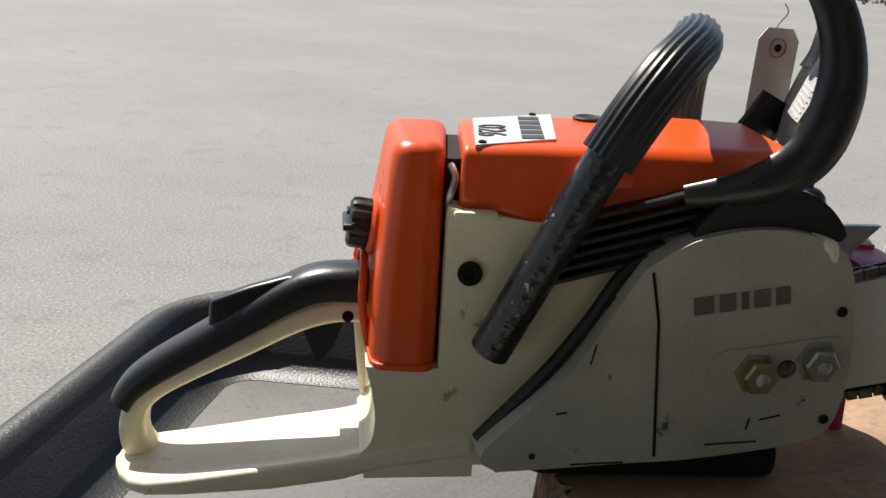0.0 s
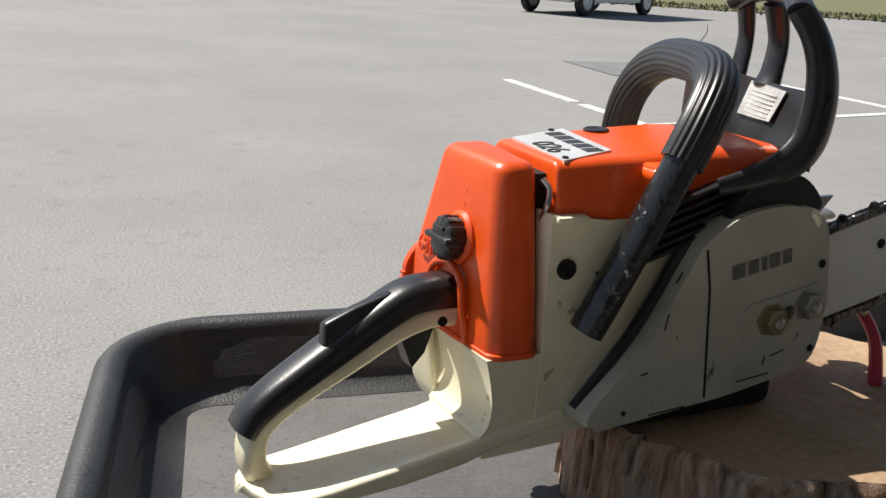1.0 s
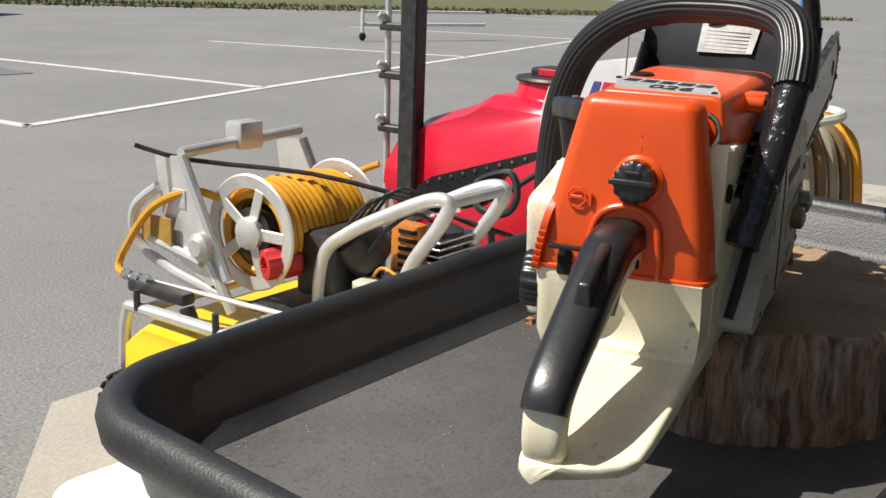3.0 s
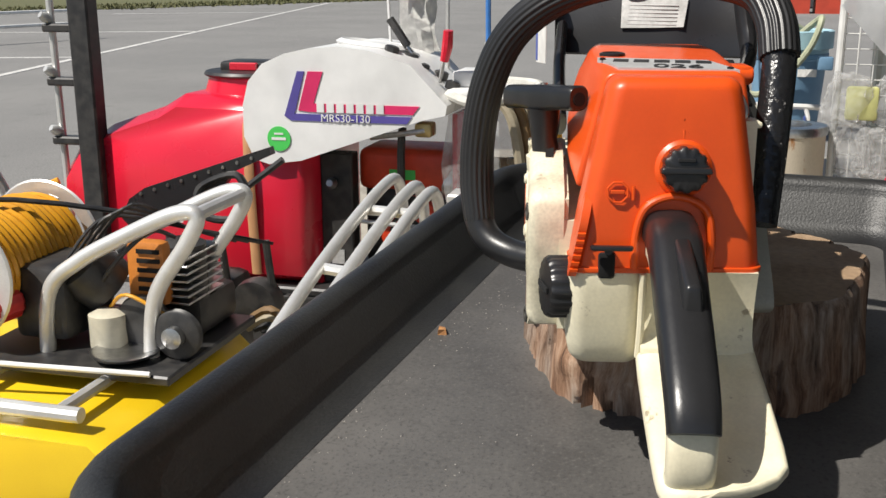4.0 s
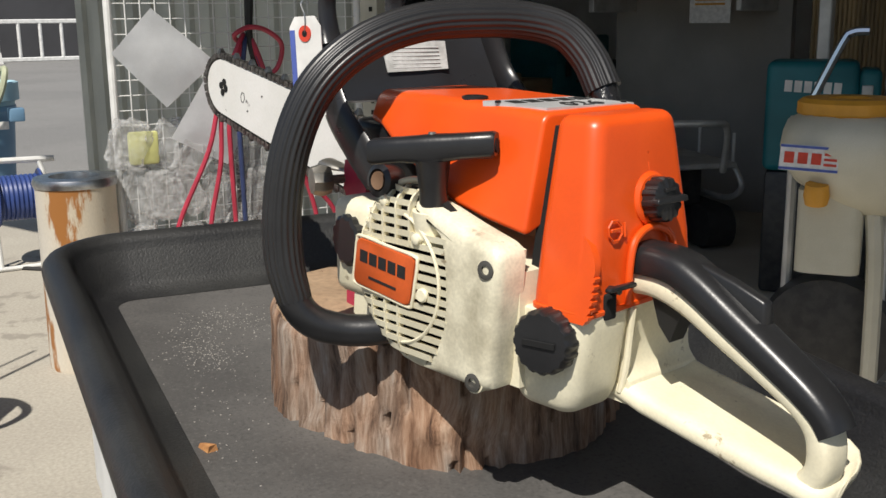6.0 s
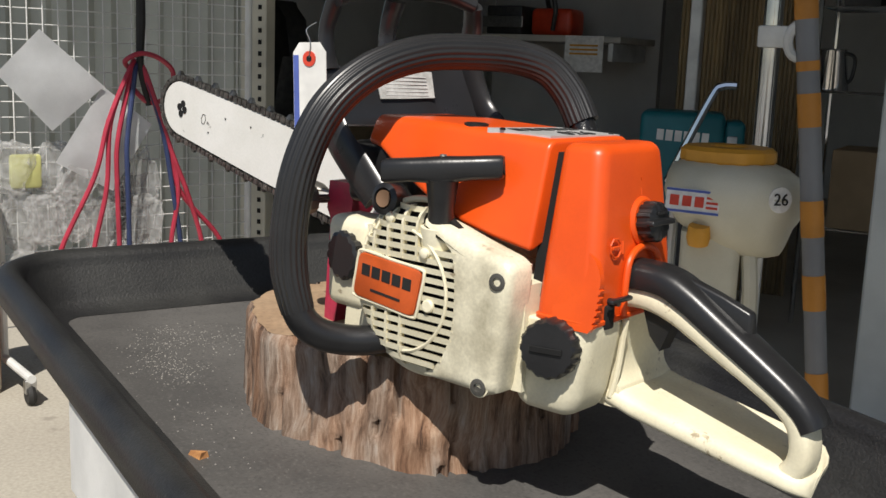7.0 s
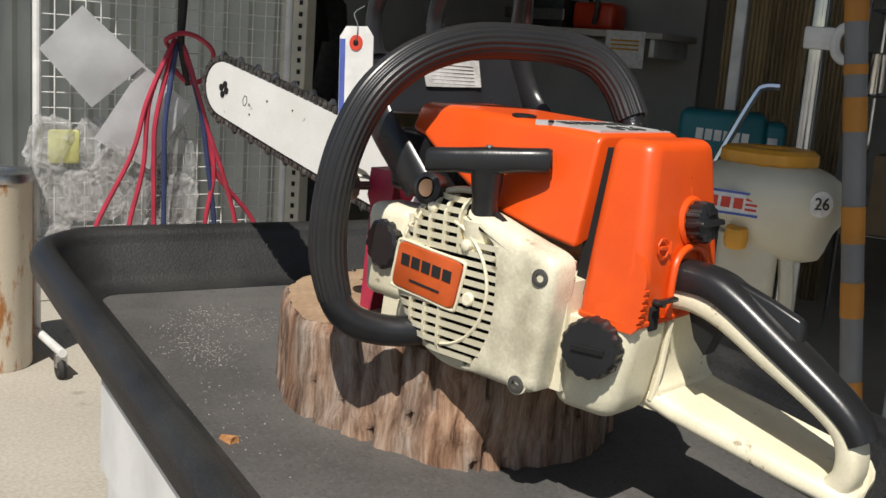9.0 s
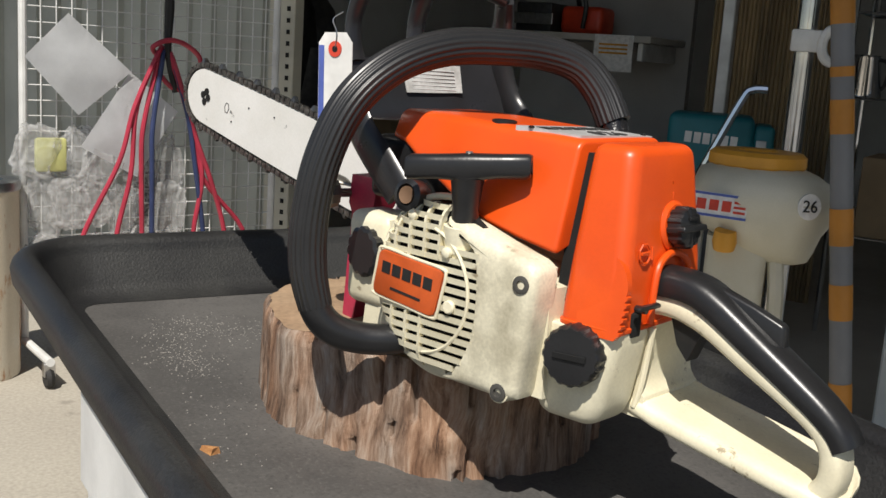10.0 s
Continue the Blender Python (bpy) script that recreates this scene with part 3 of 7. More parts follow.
sp("case_plug", lathe([(0.0068, 0), (0.0068, 0.0025), (0.004, 0.0025), (0.003, 0.001)], (-0.0607, -0.046, 1.0), (0, -1, 0), 18), DARK)
sp("case_ledge", box(-0.072, -0.048, -0.0500, -0.040, 1.0310, 1.0350, 0.0015), CREAM)
for k in range(6):
    sp("cooling_fin", box(-0.065 + 0.004 * k, 0.065 - 0.004 * k, -0.0375, 0.0375, -0.0015, 0.0015, 0.0006, 1, Matrix.Translation((0.026 + 0.004 * k, -0.020, 1.012 + 0.0075 * k)) @ Matrix.Rotation(radians(-16), 4, "Y")), BLACKP)

# sprocket cover
COV = [(-0.051, 0.906), (-0.008, 0.952), (0.022, 1.004), (0.032, 1.018), (0.060, 1.034), (0.098, 1.040), (0.130, 1.0335), (0.144, 1.019),
       (0.151, 0.985), (0.153, 0.950), (0.147, 0.923), (0.130, 0.914), (0.109, 0.909), (0.065, 0.902), (0.029, 0.899), (-0.034, 0.893), (-0.045, 0.8935)]
COV_LINE = [(q.x, q.z) for q in spline([(x, 0, z) for x, z in COV], 4, closed=True)]
cover = sp("sprocket_cover", slab(COV_LINE, -0.0715, -0.040, 0.0050, 3, 0.02), GREYCREAM, "scuffed cream sprocket cover", sharp=50)
part("cover_seam", loft([[(0.0462, y, 0.9050), (0.0478, y, 0.9052), (0.0400, y, 0.985), (0.0335, y, 1.0125), (0.0320, y, 1.0120), (0.0385, y, 0.985)] for y in (-0.0722, -0.070)]), DARK, cover, m=SAW)
part("nut_recess", slab([(0.084 + 0.014 * math.cos(a), 0.955 + 0.016 * math.sin(a)) for a in np.linspace(1.4, 4.9, 10)] + [(0.137 + 0.014 * math.cos(a), 0.964 + 0.016 * math.sin(a)) for a in np.linspace(4.9, 7.7, 10)], -0.0728, -0.070, 0.0009, 2), GREYCREAM, cover, m=SAW)
for (u, z), mm in (((0.0975, 0.957), BRASS), ((0.131, 0.965), ZINC)):
    nut = part("bar_nut", lathe([(0.0125, 0), (0.0125, 0.0012), (0.0100, 0.002), (0.0100, 0.0085), (0.0085, 0.0098), (0.005, 0.0098)], (u, -0.0722, z), (0, -1, 0), 6), mm, cover, "hexagonal bar nut", m=SAW, sharp=20)
    part("stud", lathe([(0.0042, 0), (0.0042, 0.0015), (0.003, 0.002)], (u, -0.0815, z), (0, -1, 0), 12), STEEL, nut, m=SAW)
for u, z, r in ((0.1145, 0.960, 0.0055), (0.1405, 0.994, 0.0030), (0.1415, 0.930, 0.0028), (-0.022, 0.904, 0.0018)):
    part("drilled_hole", lathe([(r, 0), (r, 0.0006), (r * 0.6, 0.0006)], (u, -0.0722, z), (0, -1, 0), 14), DARK, cover, m=SAW)
bars([(-0.027, -0.016, -0.005, 0.005), (-0.013, -0.004, -0.005, 0.005), (-0.001, 0.003, -0.005, 0.005), (0.006, 0.015, -0.005, 0.005), (0.018, 0.026, -0.005, 0.005)],
     SAW @ facing((0.084, -0.0722, 0.9985), (1, 0, 0.17), (0.35, 0, 1)), material("grimy_emboss", (0.11, 0.105, 0.09), 0.6, scale=60), cover, "embossed_mark")
for u, z, a, s in ((0.006, 0.965, 80, 0.012), (-0.008, 0.930, 10, 0.006), (0.012, 0.995, 60, 0.008), (0.110, 0.930, 15, 0.012), (0.098, 0.926, 80, 0.007), (0.09, 0.914, 5, 0.03), (0.015, 0.90, 4, 0.03)):
    part("scratch", box(-s / 2, s / 2, -0.0004, 0.0004, -0.00045, 0.00045), DARK, cover, m=SAW @ Matrix.Translation((u, -0.0716, z)) @ Matrix.Rotation(radians(-a), 4, "Y"))
part("worn_edge", tube([(0.118, -0.066, 1.035), (0.128, -0.0705, 1.030), (0.131, -0.0722, 1.022)], [0.0015, 0.004, 0.001], 8), CREAM, cover, m=SAW)
# black box added for the shade between saw and stump
sp("underside_shade", box(-0.02, 0.13, -0.055, 0.02, 0.8805, 0.905, 0.008), DARK, "black box painting the shade under the saw")
bm = loft([[(0.130, y, 1.036), (0.166, y, 1.037), (0.152, y, 1.022), (0.150, y, 0.985), (0.128, y, 0.985)] for y in (-0.050, -0.046)], 0.0006, 1)
sp("bumper_spike", bm, STEEL, "steel bumper spike")

# added black tube draws the shadow line of the gap behind the cover
sp("cover_edge_shade", tube([(-0.050, -0.054, 0.905), (-0.030, -0.056, 0.930), (-0.011, -0.057, 0.954), (0.006, -0.057, 0.980), (0.021, -0.057, 1.006), (0.034, -0.056, 1.016)], 0.0040, 8, 4), BLACKP, "black tube painting the shaded gap along the cover edge")

# guide bar and chain, rising a little to the nose
BAR0, BARS = Vector((0.115, -0.044, 0.9585)), Vector((1, 0, 0.228)).normalized()
BARN = Vector((-BARS.z, 0, BARS.x))


def along(d, h, v=0.0):
    return BAR0 + BARS * d + BARN * h + Vector((0, v, 0))


LEN, HALF = 0.462, 0.0305


def bar_outline(grow=0.0, step=0.004):
    out = []
    for k in range(41):
        f = k / 40
        out.append((-0.02 + f * (LEN - 0.035 + 0.02), HALF + grow + 0.004 * math.sin(math.pi * f)))
    r = HALF + grow
    for k in range(1, 24):
        g = math.pi / 2 - math.pi * k / 24
        out.append((LEN - 0.035 + 0.035 * math.cos(g) * (1 + grow / 0.035), r * math.sin(g)))
    for k in range(41):
        f = 1 - k / 40
        out.append((-0.02 + f * (LEN - 0.035 + 0.02), -HALF - grow - 0.004 * math.sin(math.pi * f)))
    return out


o = bar_outline()
bar = sp("guide_bar", loft([[along(d, h, v) for d, h in o] for v in (-0.0022, 0.0022)], 0.0005, 1), BARW, "white painted guide bar with black wear spots")
for d, h, r in ((0.425, 0.006, 0.0042), (0.431, 0.001, 0.0042), (0.421, 0.000, 0.0042), (0.427, -0.006, 0.004), (0.345, 0.012, 0.0010), (0.372, -0.012, 0.0010), (0.30, 0.016, 0.0009), (0.12, 0.01, 0.004)):
    part("rivet_mark", lathe([(r, -0.0030), (r, 0.0030)], along(d, h), (0, 1, 0), 10), DARK, bar, m=SAW)
part("bar_stamp", tube([along(0.384 + 0.0040 * math.cos(g), 0.0060 * math.sin(g), 0.0023) for g in np.linspace(0, 2 * math.pi, 6, endpoint=False)], 0.0005, 5, 1, closed=True), DARK, bar, m=SAW)
bm = bmesh.new()
peri = [Vector((d, h)) for d, h in bar_outline(0.0045)]
acc, nxt, idx = 0.0, 0.0, 0
for a, b in zip(peri, peri[1:]):
    seg = (b - a).length
    while nxt < acc + seg:
        q = a.lerp(b, (nxt - acc) / seg)
        t = (b - a).normalized()
        ang = math.atan2(t.y, t.x)
        base = Matrix.Translation(along(q.x, q.y)) @ Matrix.Rotation(-math.atan2(BARS.z, BARS.x), 4, "Y") @ Matrix.Rotation(-ang, 4, "Y")
        side = 0.0028 if idx % 2 else -0.0028
        bmesh.ops.create_cube(bm, size=1.0, matrix=base @ Matrix.Translation((0, side, 0)) @ Matrix.Diagonal((0.0078, 0.0014, 0.0058, 1)))
        bmesh.ops.create_cube(bm, size=1.0, matrix=base @ Matrix.Translation((0, -side, 0)) @ Matrix.Diagonal((0.0060, 0.0014, 0.0052, 1)))
        bmesh.ops.create_cube(bm, size=1.0, matrix=base @ Matrix.Translation((0.0034, 0, -0.001)) @ Matrix.Diagonal((0.0056, 0.0014, 0.0062, 1)))
        bmesh.ops.create_cone(bm, cap_ends=True, segments=6, radius1=0.0018, radius2=0.0018, depth=0.0076, matrix=base @ Matrix.Rotation(radians(90), 4, "X"))
        if idx % 4 == 0:
            bmesh.ops.create_cone(bm, cap_ends=True, segments=4, radius1=0.0048, radius2=0.0022, depth=0.0052, matrix=base @ Matrix.Translation((0.002, side * 0.6, 0.0052)) @ Matrix.Rotation(radians(45), 4, "Z"))
        nxt += 0.0082
        idx += 1
    acc += seg
sp("saw_chain", bm, CHAINM, "dark oily saw chain", sharp=20)

# starter housing
ST = [(-0.0660, 0.9800), (-0.0550, 0.8860), (0.018, 0.884), (0.050, 0.896), (0.082, 0.922), (0.094, 0.955), (0.086, 0.987), (0.055, 1.004), (0.012, 0.9970), (-0.030, 0.9885)]
sp("starter_flange", slab(ST, 0.076, 0.086, 0.003, 2), CREAM, "cream starter housing flange", sharp=50)
GC, GR = (0.0275, 0.949), 0.0675


def dome_y(u, z):
    """Height of the grille: flat in the middle, rolling over towards its round edge."""
    r = math.hypot(u - GC[0], z - GC[1]) / GR
    return 0.1045 - 0.0165 * max(0.0, (min(r, 1.0) - 0.74) / 0.26) ** 2


def build_starter():
    """The housing is solid at the rear; ahead of it slats run across a round dome."""
    back = [(0.0160, 1.0060), (-0.0055, 1.0005), (-0.0300, 0.9930), (-0.0600, 0.9850), (-0.0655, 0.9820), (-0.0682, 0.9760), (-0.0670, 0.9600), (-0.0590, 0.8920), (-0.0570, 0.8865), (-0.0510, 0.8838), (-0.0200, 0.8838)]
    front = [(0.0130, 0.8850), (0.0010, 0.8925), (-0.0090, 0.9040), (-0.0155, 0.9190), (-0.0180, 0.9360), (-0.0180, 0.9560), (-0.0165, 0.9740), (-0.0130, 0.9840), (-0.0030, 0.9915), (0.0120, 0.9990)]
    mid = Vector((-0.022, 0.935))
    rings = []
    for y, ins in ((0.079, 0.0), (0.0955, 0.0), (0.0985, 0.0007), (0.1010, 0.0022), (0.1028, 0.0045), (0.1038, 0.0075), (0.1042, 0.0115)):
        rim = [Vector(p) + (mid - Vector(p)).normalized() * ins for p in back]
        rings.append([(x, y, z) for x, z in rim] + [(x, min(y, 0.1042 - 0.35 * max(0.0, 0.900 - z)), z + 0.10 * ins) for x, z in front])
    sp("starter_housing", loft(rings), GRIMY, "grimy cream starter housing", sharp=40)
    # black disc: the shade between the slats is put into its colour
    sp("grille_shade_disc", lathe([(0.0625, 0), (0.0625, 0.006)], (GC[0], 0.086, GC[1]), (0, 1, 0), 40), DARK, "black disc painting the shade behind the grille")
    edge = [(GC[0] + GR * math.cos(a), GC[1] + GR * math.sin(a)) for a in np.linspace(radians(-106), radians(106), 48)]
    g = sp("grille_rim", tube([(x, 0.0870, z) for x, z in edge], 0.0026, 8, 1), CREAM, "cream grille rim", sharp=50)

    def slat(points, w, name):
        rings = [[(u - w * nz, y, z + w * nu), (u + w * nz, y - 0.0008, z - w * nu), (u + w * nz, y - 0.006, z - w * nu), (u - w * nz * 0.3, y - 0.006, z + w * nu * 0.3)] for u, y, z, nu, nz in points]
        part(name, loft(rings), CREAM, g, m=SAW, sharp=30)
    for k in range(18):
        z = GC[1] - 0.0615 + k * 0.0072
        h = math.sqrt(max(0, GR ** 2 - (z - GC[1]) ** 2))
        u0, u1 = max(GC[0] - h, 0.020 if z > 0.983 else -0.0185 + max(0.0, 0.925 - z) ** 2 * 22), GC[0] + h
        slat([(u0 + (u1 - u0) * i / 14, dome_y(max(u0 + (u1 - u0) * i / 14, GC[0]), z), z, 1, 0) for i in range(15)], 0.0023, "grille_slat")
    for u, z0, z1 in ((0.0800, 0.916, 0.984), (0.0660, 0.900, 0.937), (0.0660, 0.968, 1.000), (0.0510, 0.892, 0.935), (0.0510, 0.970, 1.008), (0.0360, 0.888, 0.934), (0.0360, 0.972, 1.012), (0.0210, 0.973, 1.012)):
        slat([(u, dome_y(u, z0 + (z1 - z0) * i / 8) + 0.0002, z0 + (z1 - z0) * i / 8, 0, 1) for i in range(9)], 0.0015, "grille_rib")
    part("grille_ring", tube([(0.0380 + 0.0480 * math.cos(a), 0.1038, 0.948 + 0.0480 * math.sin(a)) for a in np.linspace(radians(105), radians(262), 16)], 0.0014, 6, 2), CREAM, g, m=SAW)
    frame_uz = [(0.0765, 0.9722), (0.0450, 0.9692), (0.0155, 0.9666), (0.0114, 0.9620), (0.0145, 0.9470), (0.0180, 0.9325), (0.0230, 0.9284), (0.0530, 0.9316), (0.0830, 0.9346), (0.0868, 0.9395), (0.0840, 0.9540), (0.0812, 0.9680)]
    cx, cz = 0.0490, 0.9500
    corner_uz = ((0.0800, 0.9720), (0.0110, 0.9660), (0.0190, 0.9285), (0.0870, 0.9355))
    badge = sp("badge", soft([[(cx + (u - cx) * k, y, cz + (z - cz) * k) for u, z in corner_uz] for y, k in ((0.1010, 0.97), (0.1062, 0.96), (0.1066, 0.94))], 0.0055), REDLOGO, "orange-red badge")
    part("badge_frame", tube([(u, 0.1048, z) for u, z in frame_uz], 0.0013, 8, 4, closed=True), CREAM, badge, m=SAW)
    bars([(-0.0270 + k * 0.0110, -0.0182 + k * 0.0110, 0.0005, 0.0095) for k in range(5)] + [(-0.016, 0.016, -0.0105, -0.0085)], SAW @ facing((0.0490, 0.1068, 0.9505), (-1, 0, -0.095), (0.06, 0, 1)), INK, badge, "badge_print")
    screw_steel = material("dark_screw_steel", (0.10, 0.095, 0.085), 0.5, 0.4)
    for u, z in ((-0.0570, 0.9690), (-0.0440, 0.8895), (0.0065, 0.9400)):
        pocket = sp("screw_pocket", lathe([(0.0078, -0.006), (0.0078, 0.0014), (0.0070, 0.0018), (0.0064, 0.0012)] if u < 0 else [(0.0050, 0), (0.0050, 0.002), (0.0040, 0.003), (0.001, 0.003)], (u, 0.1020 if u < 0 else 0.1040, z), (-0.15, 1, 0.05), 20), CREAM)
        if u < 0:
            part("housing_screw", lathe([(0.0064, 0), (0.0064, 0.0022), (0.0052, 0.0026), (0.0032, 0.0026), (0.0030, 0.0006), (0.0004, 0.0006)], (u, 0.1028, z), (-0.15, 1, 0.05), 16), screw_steel, pocket, "hex socket screw", m=SAW)
    for u, z, a, n in ((0.0500, 1.0010, 40, 0.010), (0.0120, 0.9790, 0, 0.007)):
        part("moulded_nub", lathe([(0.0042, 0), (0.0040, 0.003), (0.0025, 0.004)], (u, dome_y(u, z) - 0.001, z), (0, 1, 0), 12), CREAM, g, m=SAW)


build_starter()
# pull cord
sp("cord_collar", lathe([(0.0115, -0.012), (0.0150, 0.004), (0.0152, 0.0135), (0.0125, 0.0140), (0.0115, 0.008)], (0.0095, 0.0905, 0.985), (-0.05, 0.06, 1), 24), CREAM)
T0, T1 = Vector((0.0440, 0.1185, 1.0375)), Vector((-0.0310, 0.0695, 1.0445))
TD = (T1 - T0).normalized()
TS = Vector((-TD.y, TD.x, 0)).normalized()
rings = []
for f, lo, hi, wd in ((0.0, 0.0070, 0.0085, 0.0078), (0.03, 0.0085, 0.0098, 0.0090), (0.25, 0.0080, 0.0098, 0.0092), (0.38, 0.0092, 0.0100, 0.0098), (0.5, 0.0120, 0.0104, 0.0105), (0.62, 0.0092, 0.0100, 0.0098), (0.75, 0.0080, 0.0098, 0.0092), (0.97, 0.0085, 0.0098, 0.0090), (1.0, 0.0070, 0.0085, 0.0078)):
    c = T0.lerp(T1, f)
    rings.append([c + TS * (wd * math.copysign(abs(math.cos(g)) ** 0.6, math.cos(g))) + Vector((0, 0, (hi if math.sin(g) > 0 else lo) * math.copysign(abs(math.sin(g)) ** 0.6, math.sin(g)))) for g in np.linspace(0, 2 * math.pi, 20, endpoint=False)])
pull = sp("starter_grip", loft(rings), BLACKP, "black T-shaped pull-cord grip", sharp=50)
part("grip_end", lathe([(0.0050, -0.001), (0.0050, 0.0004)], T1 + TD * 0.0002, TD, 14), DARK, pull, m=SAW)
part("grip_stem", tube([(0.0095, 0.0910, 0.997), (0.0075, 0.0930, 1.012), (0.0065, 0.0940, 1.034)], [0.0105, 0.0096, 0.0125], 16, 4), BLACKP, pull, m=SAW)
part("cord_knot", lathe([(0.003, 0), (0.0026, 0.002)], (0.0065, 0.0940, 1.0505), (0, 0, 1), 10), ZINC, pull, m=SAW)
buf = sp("handle_buffer", lathe([(0.0115, -0.008), (0.0125, -0.002), (0.0125, 0.008), (0.0085, 0.010), (0.0070, 0.004)], (0.0630, 0.0900, 1.0125), (-0.1, 1, 0.15), 22), BLACKP, "round rubber buffer")
part("buffer_bolt", lathe([(0.0068, 0), (0.0068, 0.004), (0.003, 0.003)], (0.0624, 0.0955, 1.0133), (-0.1, 1, 0.15), 14), material("rusty_bolt", (0.25, 0.15, 0.09), 0.6, 0.5), buf, m=SAW)
# oil tank cap housing ahead of the starter
sp("oil_tank", box(0.092, 0.142, 0.045, 0.086, 0.915, 0.992, 0.010, 3), CREAM, "cream oil tank front")
sp("oil_cap", lathe([(0.0205, 0), (0.0205, 0.008), (0.018, 0.010), (0.010, 0.010)], (0.1155, 0.082, 0.960), (0.1, 1, 0), 36, 12, 0.0018), BLACKP, "black oil filler cap")
# fuel cap
fc = sp("fuel_cap", lathe([(0.0195, 0), (0.0215, 0.002), (0.0215, 0.015), (0.0195, 0.018), (0.010, 0.0182)], (-0.0890, 0.0740, 0.9245), (-0.22, 1, 0.04), 96, 16, 0.0009), BLACKP, "black fluted fuel cap")
part("cap_slot", box(-0.012, 0.012, -0.0022, 0.0022, -0.0006, 0.0012, 0.0004, 1), DARK, fc, m=SAW @ Matrix.Translation((-0.0931, 0.0925, 0.9252)) @ Vector((-0.22, 1, 0.04)).to_track_quat("Z", "Y").to_matrix().to_4x4())

# rear handle
def handle_ring(q, t, half, up, down):
    """A rounded square section across the handle at q, reaching up and down from its middle line."""
    nrm = Vector((0, 1, 0)).cross(t)
    out = []
    for g in np.linspace(0, 2 * math.pi, 24, endpoint=False):
        c, sn = math.cos(g), math.sin(g)
        out.append(q + Vector((0, 1, 0)) * (half * math.copysign(abs(c) ** 0.62, c)) + nrm * ((up if sn > 0 else down) * math.copysign(abs(sn) ** 0.62, sn)))
    return out


HV = 0.0130
# black grip sheathing the upper half down to the rear bend; the line is its lower edge
EDGE = spline([(-0.110, HV, 0.9660), (-0.137, HV, 0.9655), (-0.1547, HV, 0.9590), (-0.1866, HV, 0.9395), (-0.2120, HV, 0.9240), (-0.2340, HV, 0.9100), (-0.2460, HV, 0.9000), (-0.2520, HV, 0.8910)], 5)
rings = []
for i, q in enumerate(EDGE):
    a, b = EDGE[max(0, i - 1)], EDGE[min(len(EDGE) - 1, i + 1)]
    f = i / (len(EDGE) - 1)
    rings.append(handle_ring(q, (b - a).normalized(), 0.0175 - 0.0030 * f, 0.0185 - 0.0065 * f, 0.0020))
sp("rear_grip", loft(rings), BLACKP, "black rubber rear handle grip", sharp=50)
path = spline([(-0.110, HV, 0.9580), (-0.130, HV, 0.9578), (-0.1545, HV, 0.9500), (-0.1865, HV, 0.9325), (-0.2120, HV, 0.9190), (-0.2340, HV, 0.9060), (-0.2450, HV, 0.8950), (-0.2490, HV, 0.8820), (-0.2480, HV, 0.8680), (-0.2400, HV, 0.8560)], 4)
rings = []
for i, q in enumerate(path):
    a, b = path[max(0, i - 1)], path[min(len(path) - 1, i + 1)]
    f = i / (len(path) - 1)
    d = 0.0090 - 0.0015 * math.sin(math.pi * f)
    rings.append(handle_ring(q, (b - a).normalized(), 0.0150 - 0.0015 * f, d + 0.0005, d))
sp("handle_frame", loft(rings), CREAM, "cream lower half of the rear handle", sharp=50)
# broad foot plate under the loop
rings = []
for u, v0, v1, zt, zb in ((-0.2580, -0.002, 0.019, 0.858, 0.848), (-0.2565, -0.012, 0.0235, 0.860, 0.8445), (-0.2525, -0.024, 0.0275, 0.8615, 0.8430), (-0.2450, -0.036, 0.0300, 0.863, 0.8435), (-0.2350, -0.043, 0.0308, 0.865, 0.8445), (-0.215, -0.045, 0.031, 0.868, 0.8460), (-0.165, -0.0465, 0.031, 0.877, 0.8510), (-0.125, -0.0470, 0.0305, 0.884, 0.8580), (-0.100, -0.0470, 0.0300, 0.891, 0.866), (-0.052, -0.0470, 0.0300, 0.900, 0.873)):
    rings.append([(u, v0, zb + 0.014), (u, v0, zt + 0.004), (u, v0 + 0.012, zt), (u, v1 - 0.006, zt), (u, v1, zt - 0.003), (u, v1, zt - 0.014)])
sp("foot_plate", soft(rings, 0.005, 0.0, 0.0, 4), CREAM, "cream foot plate", sharp=75)
sp("throttle_trigger", slab([(-0.126, 0.950), (-0.150, 0.944), (-0.141, 0.922), (-0.132, 0.932)], 0.006, 0.021, 0.002, 2), BLACKP, "black throttle trigger")
sp("trigger_lock", soft([[(-0.148, 0.006, 0.9775), (-0.148, 0.016, 0.9775), (-0.149, 0.017, 0.970), (-0.149, 0.005, 0.970)], [(-0.160, 0.006, 0.9760), (-0.160, 0.016, 0.9760), (-0.161, 0.017, 0.962), (-0.161, 0.005, 0.962)], [(-0.182, 0.006, 0.9690), (-0.182, 0.015, 0.9690), (-0.183, 0.017, 0.950), (-0.183, 0.004, 0.950)],
                         [(-0.2045, 0.005, 0.9600), (-0.2045, 0.014, 0.9600), (-0.2055, 0.016, 0.941), (-0.2055, 0.003, 0.941)]], 0.0025, 0.001, 0.0025, 3), BLACKP, "black throttle lock lever")
sp("handle_pin", lathe([(0.0035, 0), (0.0035, 0.001), (0.002, 0.001)], (-0.1240, -0.0015, 0.9560), (0, -1, 0), 12), DARK)

